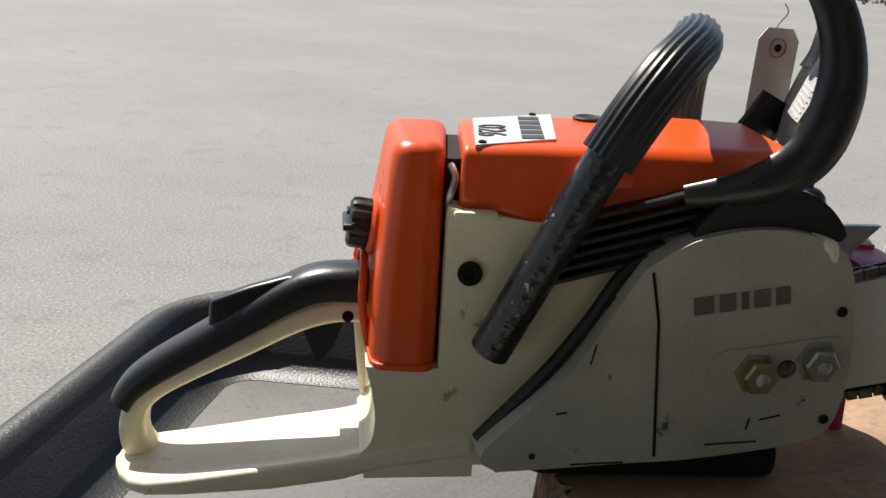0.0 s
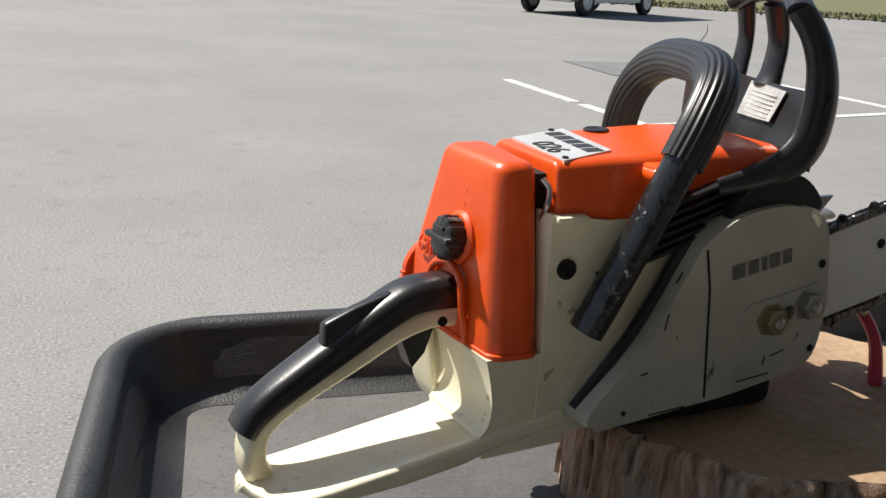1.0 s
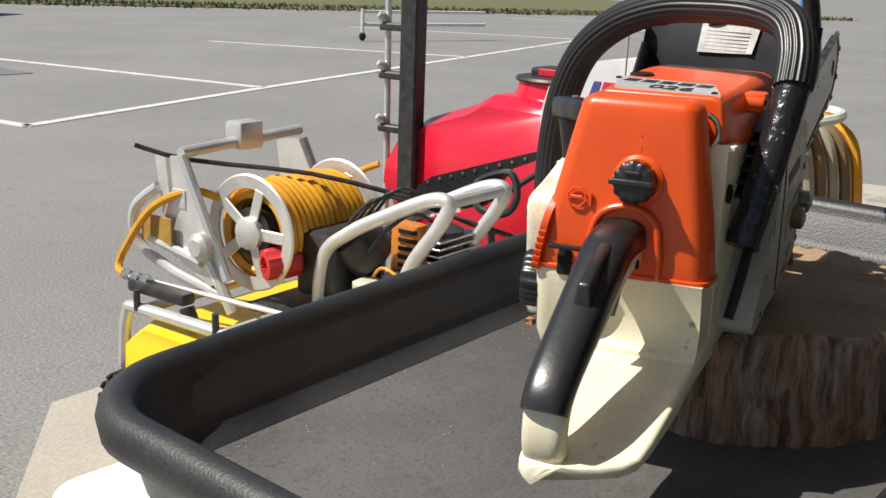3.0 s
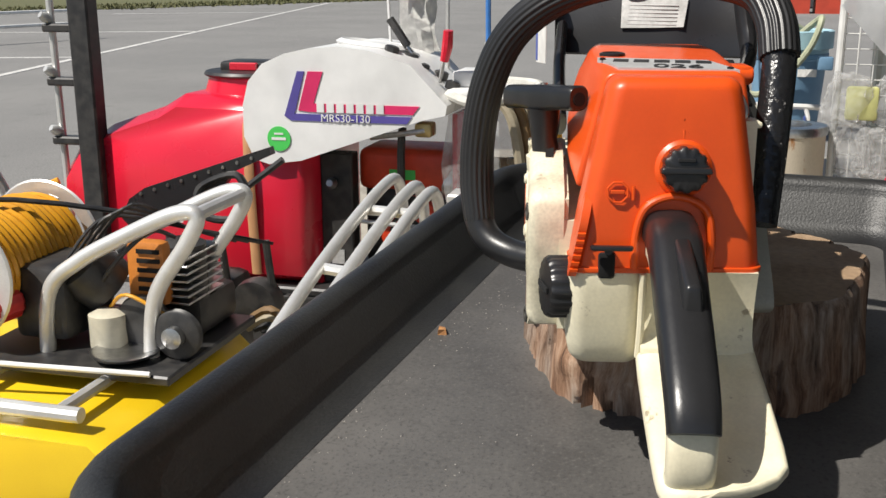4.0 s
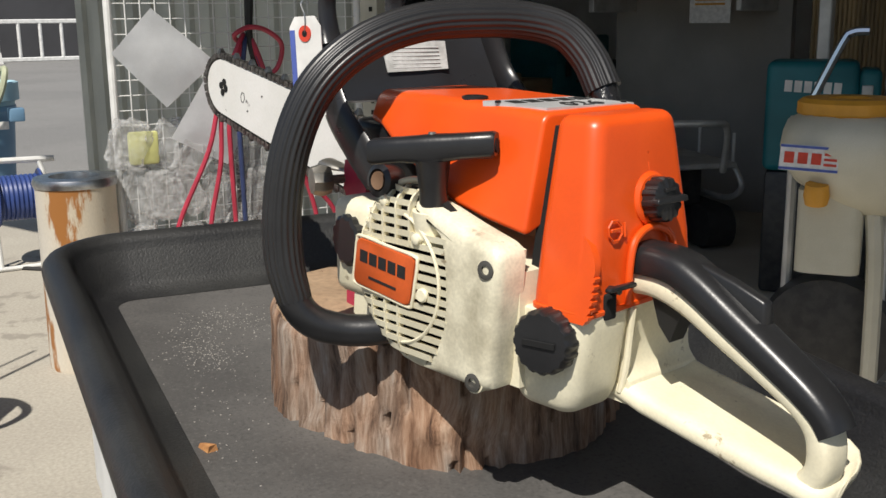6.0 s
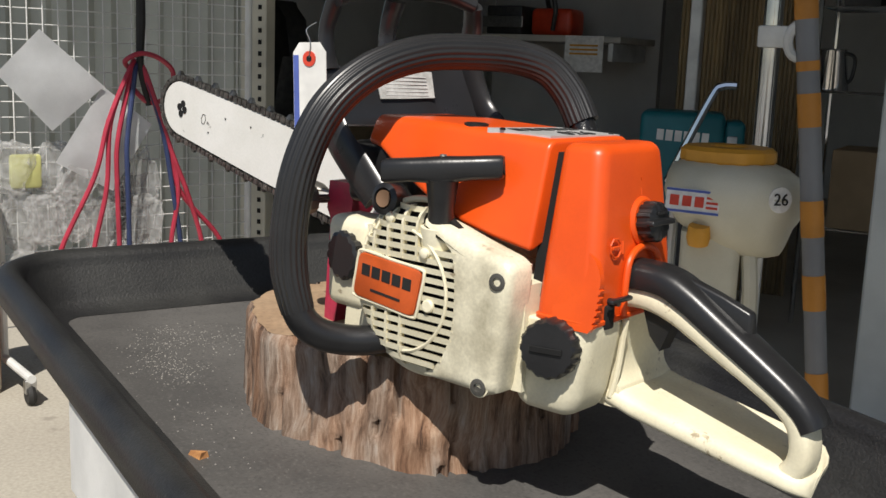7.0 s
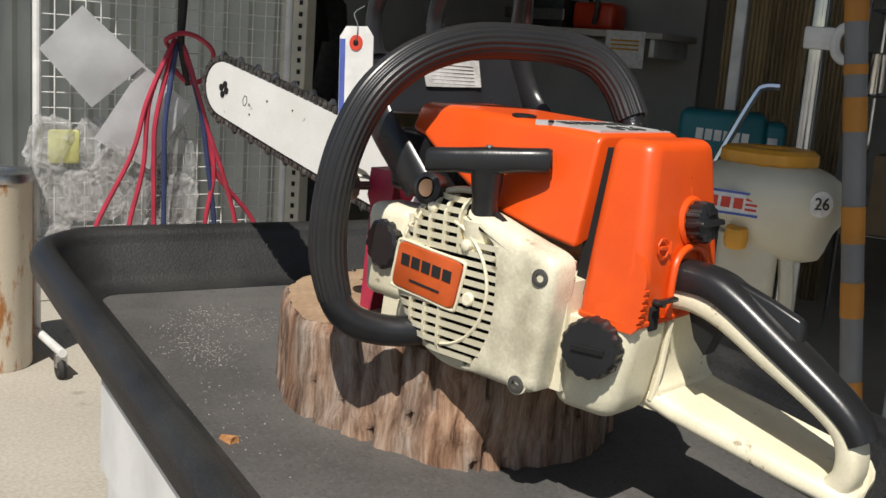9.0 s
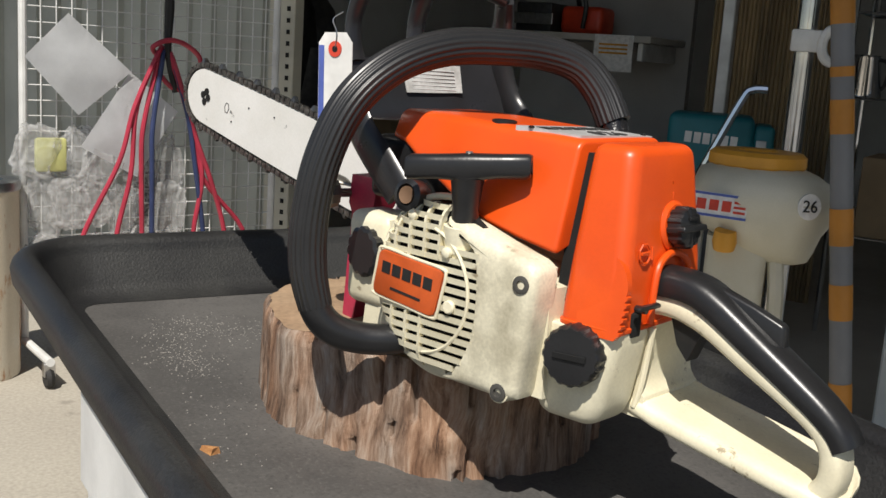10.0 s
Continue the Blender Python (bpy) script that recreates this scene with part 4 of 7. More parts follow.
# front handle: bare worn tube at the clutch side, ribbed rubber above
HB = [(-0.0480, -0.0575, 0.9600), (-0.0240, -0.0665, 1.0170), (0.0000, -0.0735, 1.0720), (0.0140, -0.0720, 1.0960), (0.0310, -0.0620, 1.1160), (0.0490, -0.0370, 1.1250), (0.0640, 0.000, 1.1270), (0.0790, 0.045, 1.1240),
      (0.0920, 0.088, 1.1090), (0.1020, 0.121, 1.0810), (0.1095, 0.140, 1.0400), (0.1135, 0.1480, 0.995), (0.1125, 0.1490, 0.955), (0.1050, 0.1460, 0.9240), (0.0960, 0.1360, 0.9080), (0.0840, 0.1180, 0.9010), (0.0690, 0.0980, 0.9000), (0.0560, 0.0780, 0.9020)]
sp("front_handle_tube", tube(HB[:4], 0.0125, 14, 6, flat=0.9), WORNBLACK, "worn black painted handle tube")
sp("front_handle_grip", tube(HB[2:14], [0.0140] * 10 + [0.0142, 0.0125], 96, 7, 0.045, 20), RUBBER, "black ribbed rubber front handle", sharp=80)
sp("front_handle_foot", tube(HB[12:], [0.0130, 0.0125, 0.0125, 0.012, 0.010], 14, 6), BLACKP, "black lower end of the front handle")

# hand guard
GX = 0.124


def gu(v):
    """The plate's line across the saw: slanting forward on the starter side, bowed back on the clutch side."""
    return GX + 0.34 * v if v > -0.02 else GX - 0.0068 - 5.0 * (v + 0.02) ** 2


def guard():
    cross = [0.084 - 0.160 * k / 16 for k in range(17)]
    rings = []
    for v in cross:
        u = gu(v) + 0.006
        rings.append([(u - 0.004, v, 1.064), (u, v, 1.085), (u + 0.010, v, 1.112), (u + 0.014, v, 1.111), (u + 0.006, v, 1.084), (u + 0.002, v, 1.062)])
    plate_ob = sp("guard_plate", loft(rings, 0.0008, 1), GUARDP, "black curved hand guard", sharp=60)
    for v0, w in ((0.064, 0.011), (0.010, 0.013)):
        part("guard_upright", tube([(gu(v0) + 0.017, v0, 1.108), (gu(v0) + 0.021, v0, 1.120), (gu(v0) + 0.023, v0, 1.142), (gu(v0) + 0.015, v0 * 0.95, 1.168)], [w, w * 0.8, w * 0.75, w * 0.9], 14, 6, flat=0.5, up=(1, 0, 0)), GUARDP, plate_ob, m=SAW)
    part("guard_top_bar", tube([(gu(0.066) + 0.010, 0.066, 1.166), (gu(0.04) + 0.014, 0.040, 1.174), (gu(0) + 0.010, 0.0, 1.176), (gu(-0.032) + 0.002, -0.032, 1.174), (0.1060, -0.0510, 1.1665)], 0.0095, 12, 6, flat=0.7), GUARDP, plate_ob, m=SAW)
    # side arms running back to the pivots
    part("guard_arm", tube([(GX + 0.028, 0.078, 1.086), (GX + 0.012, 0.080, 1.056), (GX - 0.014, 0.080, 1.030), (GX - 0.034, 0.079, 1.010)], [0.013, 0.015, 0.016, 0.015], 12, 6, flat=0.35, up=(0, 1, 0)), GUARDP, plate_ob, m=SAW)
    part("guard_arm", tube([(0.1060, -0.0500, 1.1680), (0.1130, -0.0590, 1.1520), (0.1185, -0.0640, 1.1330), (0.1195, -0.0670, 1.1110), (0.1130, -0.0700, 1.0880), (0.1020, -0.0710, 1.0730), (0.0850, -0.0680, 1.0620), (0.0680, -0.0620, 1.0550), (0.0500, -0.0550, 1.0500)], [0.0105, 0.0110, 0.0120, 0.0135, 0.0140, 0.0130, 0.0110, 0.0085, 0.0060], 14, 7, flat=0.55, up=(0, 1, 0)), GUARDP, plate_ob, m=SAW)
    face = [[(gu(v) + 0.0045 + d + 0.40 * (z - 1.086), v, z) for v, z in ((0.029, 1.0855), (0.004, 1.086), (-0.021, 1.087), (-0.025, 1.109), (0.002, 1.110), (0.028, 1.110))] for d in (0.0, -0.0012)]
    lab = part("warning_label", loft(face), LABELP, plate_ob, "peeling white paper label", m=SAW)
    rows = [(-0.021, 0.020, 0.0085 - 0.0033 * r, 0.0092 - 0.0033 * r) for r in range(6)]
    bars(rows, SAW @ facing((GX + 0.0083, 0.003, 1.0960), (-0.34, -1, 0), (0.40, 0, 1)), material("grey_print", (0.52, 0.52, 0.52), 0.7), lab, "label_print", 0.0006)


guard()
sp("muffler", box(0.060, 0.142, -0.036, 0.064, 1.000, 1.052, 0.008, 3), BLACKP, "black muffler shield")
sp("brake_cover", slab([(q.x, q.z) for q in spline([(0.056, 0, 1.028), (0.100, 0, 1.030), (0.136, 0, 1.032), (0.131, 0, 1.046), (0.112, 0, 1.058), (0.085, 0, 1.058), (0.064, 0, 1.047)], 4, closed=True)], -0.066, -0.030, 0.004, 3), BLACKP, "black chain brake cover")

# paper tag tied to the guard
tag = thing("price_tag", tuple(SAW @ Vector((0.1525, 0.0955, 1.130))), "white paper tag with a red ring tied to the guard", "tag")
tm = SAW @ facing((0.1525, 0.0955, 1.100), (-1, -0.25, 0.04), (0.02, 0.0, 1))
part("tag_card", loft([[(x, y, z) for x, y in ((-0.016, -0.045), (0.016, -0.045), (0.016, 0.022), (0.010, 0.030), (-0.010, 0.030), (-0.016, 0.022))] for z in (0, 0.0006)]), PAPER, tag, m=tm)
part("tag_ring", lathe([(0.0062, -0.0008), (0.0062, 0.0014), (0.0026, 0.0014), (0.0026, -0.0008)], (0, 0.017, 0.0), (0, 0, 1), 20, caps=False), REDINK, tag, m=tm)
part("tag_hole", lathe([(0.0026, -0.0009), (0.0026, 0.0015)], (0, 0.017, 0.0), (0, 0, 1), 14), DARK, tag, m=tm)
bars([(-0.0155, -0.0105, -0.043, 0.020)], tm @ Matrix.Translation((0, 0, 0.0009)), BLUEINK, tag, "tag_border")
part("tag_wire", tube([(0, 0.017, 0.001), (0.002, 0.030, 0.002), (-0.003, 0.040, 0.0), (0.004, 0.046, -0.004)], 0.0005, 5, 4), STEEL, tag, m=tm)

# stump vise clamped to the block, holding the bar
vise = thing("stump_vise", (0.335, 0.715, STUMP_TOP), "small magenta cast-iron bar vise standing on the stump", "vise")
VM = SAW
part("vise_body", loft([[(0.196 - (z - 0.88) * 0.12 - w, y, z), (0.196 - (z - 0.88) * 0.12 + w, y, z), (0.196 - (z - 0.88) * 0.12 + w, y + d, z), (0.196 - (z - 0.88) * 0.12 - w, y + d, z)] for z, w, y, d in ((0.880, 0.007, 0.014, 0.016), (0.93, 0.010, 0.012, 0.018), (0.975, 0.012, 0.010, 0.020), (0.985, 0.016, 0.006, 0.026), (1.010, 0.016, 0.006, 0.026))], 0.003, 2), MAGENTA, vise, m=VM)
part("wing_screw", tube([(0.204, 0.020, 0.997), (0.214, 0.020, 0.998), (0.226, 0.020, 1.000), (0.240, 0.020, 1.002)], [0.0030, 0.0040, 0.0095, 0.0105], 14, 3, flat=0.4), ZINC, vise, "bright steel wing screw", m=VM)
part("vise_jaw", box(0.170, 0.202, -0.040, 0.010, 0.985, 1.008, 0.004, 2), MAGENTA, vise, m=VM)
part("vise_leg", tube([(0.196, -0.010, 0.985), (0.224, -0.030, 0.950), (0.236, -0.050, 0.920), (0.240, -0.056, 0.881)], [0.006, 0.005, 0.005, 0.006], 8, 4), MAGENTA, vise, m=VM)
part("thumb_screw", lathe([(0.004, -0.006), (0.004, 0.012), (0.012, 0.014), (0.014, 0.022), (0.012, 0.030), (0.005, 0.031)], (0.199, 0.030, 0.993), (0.35, 1, 0), 20, 10, 0.001), ZINC, vise, "bright thumb screw", m=VM)

# wood chip and sawdust on the tray floor
chip = part("wood_chip", loft([[(-0.008, -0.004, 0), (0.007, -0.005, 0), (0.009, 0.003, 0), (-0.006, 0.005, 0)], [(-0.007, -0.003, 0.006), (0.008, -0.004, 0.003), (0.007, 0.002, 0.005), (-0.007, 0.004, 0.006)]], 0.001, 1), CHIPW, m=Matrix.Translation((0.245, 0.904, FLOOR - 0.0005)) @ Matrix.Rotation(radians(20), 4, "Z"), smooth=False)
tagged(chip, "small light brown wood chip lying on the tray floor", "wood chip")
rd = random.Random(11)
bm = bmesh.new()
for cx, cy, sx, sy, n in ((0.44, 0.88, 0.05, 0.03, 260), (0.53, 0.84, 0.05, 0.05, 260), (0.50, 0.76, 0.05, 0.05, 200), (0.02, 0.93, 0.16, 0.03, 60), (-0.05, 0.80, 0.12, 0.12, 40), (0.30, 0.90, 0.12, 0.04, 80), (-0.17, 0.94, 0.05, 0.02, 60)):
    for k in range(n):
        x, y = rd.gauss(cx, sx * 0.6), rd.gauss(cy, sy * 0.6)
        if not (-0.23 < x < 0.58 and 0.52 < y < 0.945) or ((x - 0.225) / 0.20) ** 2 + ((y - 0.695) / 0.16) ** 2 < 1.05:
            continue
        s = rd.uniform(0.0003, 0.0009)
        bmesh.ops.create_cube(bm, size=1.0, matrix=Matrix.Translation((x, y, FLOOR + s * 0.3)) @ Matrix.Rotation(rd.uniform(0, 3), 4, "Z") @ Matrix.Diagonal((s * 1.6, s, s * 0.7, 1)))
tagged(part("sawdust", bm, DUST, smooth=False, m=TRAY), "pale sawdust crumbs scattered on the tray floor", "sawdust", kind="stuff")


# ---- ground ----
ASPH = worn_floor_material("worn_asphalt", (0.185, 0.181, 0.174), (0.215, 0.210, 0.200), (0.085, 0.083, 0.080), (0.33, 0.32, 0.30), 0.45, 5.0, 95.0, 0.85, 0.0022)
CONC = material("sunlit_concrete", (0.40, 0.37, 0.31), 0.85, color2=(0.34, 0.31, 0.26), scale=2.2, mix=0.9, grain=0.16, grain_scale=90, bump=0.001, spots=(0.27, 0.245, 0.205), spot_scale=2.6, spot_at=0.60)
LINEW = material("worn_white_line", (0.62, 0.61, 0.58), 0.8, scale=6, grain=0.12, grain_scale=60, spots=(0.2, 0.2, 0.19), spot_scale=7, spot_at=0.60)
GRASS = material("rough_grass", (0.085, 0.10, 0.035), 0.9, color2=(0.13, 0.115, 0.055), scale=2.5, mix=0.9, grain=0.4, grain_scale=30)
IRON = material("rusty_iron_plate", (0.16, 0.125, 0.10), 0.7, 0.4, color2=(0.10, 0.085, 0.075), scale=9, grain=0.2)

bm = bmesh.new()
bmesh.ops.create_grid(bm, x_segments=40, y_segments=40, size=400)
tagged(part("ground", bm, ASPH), "grey worn asphalt yard reaching far out", "asphalt", kind="structure")
apron = [(-1.6, -9), (6.10, -9), (6.14, 0.0), (6.02, 1.6), (5.9, 2.62), (0.85, 2.70), (-1.6, 0.0)]
bm = loft([[(x, y, z) for x, y in apron] for z in (-0.05, 0.012)], 0.004, 1)
tagged(part("pavement", bm, CONC), "pale concrete apron in front of the shop", "concrete", kind="structure")
dr = thing("drain_cover", (5.93, 0.93, 0.012), "rusty brown iron drain cover let into the concrete", "drain cover", turn=-4)
part("cover_plate", box(5.70, 6.16, 0.70, 1.17, 0.012, 0.018, 0.002, 1), IRON, dr)
for k in range(2):
    part("lifting_hole", box(5.75 + 0.3 * k, 5.79 + 0.3 * k, 0.75, 0.77, 0.0175, 0.0195), DARK, dr)


def painted(x0, y0, x1, y1, w=0.11):
    d = Vector((x1 - x0, y1 - y0, 0)).normalized()
    s = Vector((-d.y, d.x, 0)) * w / 2
    a, b = Vector((x0, y0, 0)), Vector((x1, y1, 0))
    bm = bmesh.new()
    top = [bm.verts.new(q + Vector((0, 0, 0.006))) for q in (a - s, b - s, b + s, a + s)]
    low = [bm.verts.new(q) for q in (a - s, b - s, b + s, a + s)]
    bm.faces.new(top)
    for k in range(4):
        bm.faces.new((top[k], low[k], low[(k + 1) % 4], top[(k + 1) % 4]))
    tagged(part("parking_line", bm, LINEW, smooth=False), "worn white parking line on asphalt", "parking line", "parking lines", "structure")


painted(3.65, 7.12, 7.0, 8.0, 0.10)
painted(7.0, 8.0, 12.3, 9.27)
painted(12.3, 9.27, 18.6, 10.78)
painted(18.6, 10.78, 45.0, 17.0)
painted(3.66, 7.10, 3.60, 8.15, 0.10)
painted(3.595, 8.30, 3.52, 9.75, 0.10)
for x0, y0, x1, y1 in ((6.85, 7.98, 6.45, 12.2), (12.3, 9.29, 11.0, 13.4), (18.6, 10.80, 17.1, 15.7), (28.5, 13.12, 26.5, 17.6)):
    painted(x0, y0, x1, y1)
bm = bmesh.new()
bmesh.ops.create_grid(bm, x_segments=2, y_segments=2, size=0.9)
bm.transform(Matrix.Translation((5.40, 11.0, 0.006)) @ Matrix.Diagonal((0.50, 0.75, 1, 1)))
tagged(part("asphalt_patch", bm, material("dark_tar_patch", (0.16, 0.16, 0.163), 0.8, scale=3, grain=0.2)), "dark repair patch in the asphalt", "patch", kind="structure")

# ---- shop building: a along the front, b inwards ----
SHOP = Matrix.Translation((3.30, -0.85, 0)) @ Matrix.Rotation(radians(21.7), 4, "Z") @ Matrix.Diagonal((1, -1, 1, 1))
WALLG = material("grey_green_sheet_wall", (0.42, 0.43, 0.38), 0.6, color2=(0.34, 0.35, 0.31), scale=3, grain=0.06)
INWALL = material("grey_inner_wall", (0.76, 0.76, 0.74), 0.8, color2=(0.66, 0.66, 0.64), scale=2, grain=0.05)
SHOPFLOOR = material("worn_shop_floor", (0.50, 0.46, 0.38), 0.6, color2=(0.42, 0.38, 0.31), scale=2, grain=0.15)
ROOFM = material("roof_sheet", (0.30, 0.30, 0.30), 0.7, scale=3)


def st(name, bm, mat, label, cat):
    return tagged(part(name, bm, mat, m=SHOP), label, cat, kind="structure")


xs = []
a = 0.10
while a < 1.95:
    xs += [(a, 0.0), (a + 0.055, 0.0), (a + 0.065, -0.022), (a + 0.12, -0.022), (a + 0.13, 0.0)]
    a += 0.14
prof = xs + [(xs[-1][0], 0.10), (0.10, 0.10)]
st("wall_front", loft([[(x, y, z) for x, y in prof] for z in (0.0, 2.9)]), WALLG, "grey-green corrugated sheet wall", "wall")
st("wall_header", box(-5.0, 0.098, -0.02, 0.10, 2.60, 2.9), WALLG, "sheet wall above the wide doorway", "wall")
st("wall_front_end", box(-6.0, -5.0, 0.0, 0.1, 0, 2.9), WALLG, "sheet wall beside the doorway", "wall")
st("wall_side", box(-6.1, -6.0, 0.0, 6.5, 0, 2.9), INWALL, "shop side wall", "wall")
st("wall_far", box(1.95, 2.05, 0.10, 6.5, 0, 2.9), INWALL, "pale shop inner wall", "wall")
st("wall_back", box(-6.1, 2.05, 6.5, 6.6, 0, 2.9), INWALL, "shop back wall", "wall")
# the ceiling runs out past the front as an unseen eave that blocks the sun
st("ceiling", box(-6.2, 2.15, -2.2, 6.7, 2.9, 3.0), ROOFM, "shop ceiling with an unseen eave added to shade the doorway", "ceiling")
st("floor", box(-6.0, 1.95, 0.0, 6.5, 0.0, 0.016), SHOPFLOOR, "dark oily shop floor", "floor")
# out-of-view sunshade, sized to shade the blower but not the mesh or saw
st("canopy", box(-6.2, -1.35, -2.75, -2.202, 2.9, 3.0), ROOFM, "unseen sheet added to shade the wide doorway", "canopy")


# ---- machines beside the tray ----
RED = material("glossy_red_tank", (0.62, 0.012, 0.035), 0.28, color2=(0.56, 0.010, 0.03), scale=4, grain=0.03, coat=0.2)
WHITEH = material("white_hood", (0.80, 0.80, 0.79), 0.35, scale=5, grain=0.02)
NAVY = material("navy_stripe", (0.10, 0.08, 0.33), 0.4, scale=8)
PINK = material("magenta_stripe", (0.72, 0.03, 0.14), 0.4, scale=8)
GREENS = material("green_sticker", (0.07, 0.55, 0.10), 0.5, scale=8)
ALU = material("bare_aluminium", (0.78, 0.77, 0.74), 0.42, 0.6, color2=(0.66, 0.65, 0.62), scale=14, grain=0.06)
ALUP = material("ribbed_aluminium_sheet", (0.66, 0.65, 0.61), 0.4, 0.7, color2=(0.56, 0.55, 0.52), scale=8, grain=0.06)
GREYT = material("silver_painted_tube", (0.60, 0.60, 0.58), 0.38, 0.4, scale=10, grain=0.06)
YELLOW = material("yellow_paint", (0.80, 0.55, 0.015), 0.32, color2=(0.74, 0.49, 0.012), scale=5, grain=0.03)
HOSEY = material("orange_yellow_hose", (0.70, 0.33, 0.015), 0.4, color2=(0.60, 0.27, 0.012), scale=30, grain=0.08, per_piece=0.1)
ENGB = material("black_engine", (0.018, 0.018, 0.019), 0.45, color2=(0.04, 0.038, 0.036), scale=30, grain=0.2)
ENGO = material("orange_recoil", (0.55, 0.19, 0.03), 0.5, scale=30, grain=0.1)
ENGR = material("red_engine", (0.60, 0.05, 0.015), 0.4, scale=20, grain=0.05)
TYRE = material("tyre_rubber", (0.022, 0.021, 0.02), 0.75, scale=20, grain=0.2)
TANHOSE = material("tan_corrugated_hose", (0.36, 0.31, 0.22), 0.55, scale=20, grain=0.1)
BROWNH = material("brown_hose", (0.20, 0.12, 0.05), 0.6, scale=20, grain=0.1)
CLEAR = material("crumpled_clear_plastic", (0.78, 0.79, 0.80), 0.08, scale=60, mix=1.0, color2=(0.30, 0.29, 0.27), bump=0.004, grain_scale=60, alpha=0.30)


def put(name, bm, mat, parent, label="", m=None, sharp=35):
    return part(name, bm, mat, parent, label, m, sharp)


def yz(points, x0, x1, bevel=0.0, seg=2, inset=0.0):
    """A profile of (y, z) points given depth along x; inset shrinks the near side."""
    cy = sum(p[0] for p in points) / len(points)
    cz = sum(p[1] for p in points) / len(points)
    return loft([[(x0, cy + (y - cy) * (1 - inset), cz + (z - cz) * (1 - inset)) for y, z in points], [(x1, y, z) for y, z in points]], bevel, seg)


def crawler_sprayer():
    t = thing("crawler_sprayer", (2.35, 1.85, 0), "red and white crawler power sprayer parked on the concrete", "sprayer")
    tank = put("tank", loft([[(x, 2.24 + (y - 2.24) * k, 0.50 + (z - 0.50) * k2) for y, z in ((1.80, 0.215), (1.80, 0.74), (1.94, 0.775), (2.22, 0.780), (2.29, 0.740), (2.47, 0.680), (2.60, 0.60), (2.66, 0.51), (2.665, 0.44), (2.62, 0.38), (2.58, 0.25), (2.46, 0.215))] for x, k, k2 in ((2.13, 0.90, 0.88), (2.19, 1.0, 1.0), (2.55, 1.0, 1.0), (2.62, 0.9, 0.9))], 0.035, 4), RED, t, "glossy red plastic tank", sharp=60)
    put("tank_neck", lathe([(0.155, 0), (0.145, 0.03), (0.14, 0.05)], (2.36, 2.07, 0.775), (0, 0, 1), 32), RED, tank)
    lid = put("tank_lid", lathe([(0.15, 0), (0.155, 0.006), (0.15, 0.014), (0.05, 0.018)], (2.36, 2.07, 0.825), (0, 0, 1), 36), ENGB, t, "dark grey tank lid")
    put("lid_grip", box(2.30, 2.42, 1.98, 2.16, 0.835, 0.868, 0.01, 2), ENGB, lid)
    put("lid_insert", box(2.285, 2.30, 2.03, 2.12, 0.842, 0.866, 0.003, 1), RED, lid)
    strap = put("tank_strap", tube([(2.20, 2.0, 0.785), (2.135, 1.995, 0.72), (2.115, 1.99, 0.55), (2.125, 1.985, 0.25)], 0.016, 8, 5, flat=0.4, up=(1, 0, 0)), material("tan_strap", (0.50, 0.26, 0.12), 0.6, scale=10), t, "tan tank strap")
    # hood
    hood_prof = [(1.965, 0.605), (1.995, 0.67), (1.995, 0.76), (1.975, 0.83), (1.93, 0.880), (1.86, 0.910), (1.79, 0.925), (1.70, 0.932), (1.61, 0.922), (1.49, 0.885), (1.385, 0.775), (1.390, 0.748), (1.46, 0.732), (1.82, 0.606), (1.92, 0.592)]
    hood = put("hood", yz(hood_prof, 2.105, 2.50, 0.012, 3), WHITEH, t, "white plastic hood", sharp=50)
    put("fan_ring", lathe([(0.105, 0), (0.115, 0.012), (0.10, 0.022), (0.085, 0.010), (0.08, -0.01)], (2.31, 1.66, 0.912), (0.05, -0.12, 1), 32), WHITEH, hood)
    put("fan_well", lathe([(0.083, 0), (0.083, 0.016)], (2.31, 1.66, 0.905), (0.05, -0.12, 1), 28), ENGB, hood)
    for k in range(6):
        put("dial_knob", lathe([(0.022, 0), (0.022, 0.02), (0.016, 0.024)], (2.22 + 0.04 * (k % 2), 1.58 - 0.045 * k, 0.905 - 0.024 * k), (0, -0.3, 1), 14, 7, 0.002), ENGB, hood)
    put("front_shelf", box(2.16, 2.46, 1.22, 1.40, 0.785, 0.815, 0.008, 2), WHITEH, hood)
    put("front_box", box(2.22, 2.36, 1.30, 1.40, 0.815, 0.86, 0.008, 2), WHITEH, hood)
    x = 2.1025
    for pts, mm, nm in (([(1.865, 0.735), (1.845, 0.722), (1.50, 0.722), (1.485, 0.742), (1.835, 0.742), (1.830, 0.752), (1.800, 0.862), (1.822, 0.862)], NAVY, "navy_stripe"),
                        ([(1.822, 0.752), (1.790, 0.748), (1.482, 0.748), (1.463, 0.772), (1.775, 0.772), (1.745, 0.862), (1.790, 0.862)], PINK, "magenta_stripe")):
        put(nm, loft([[(xx, y, z) for y, z in pts] for xx in (x, x + 0.004)]), mm, hood)
    fm = facing((2.1012, 1.66, 0.762), (0, -1, 0), (0, 0, 1))
    bars([(-0.105 + 0.0295 * k, -0.083 + 0.0295 * k, -0.014, 0.014) for k in range(7)], fm, WHITEH, hood, "brand_print", 0.002)
    writing("MRS30-130", 0.032, facing((2.1012, 1.680, 0.731), (0, -1, 0), (0, 0, 1)), WHITEH, hood, "model_lettering", 0.0006)
    put("sticker", lathe([(0.036, 0), (0.036, 0.002)], (2.104, 1.885, 0.668), (-1, 0, 0), 24), GREENS, hood, "round green sticker")
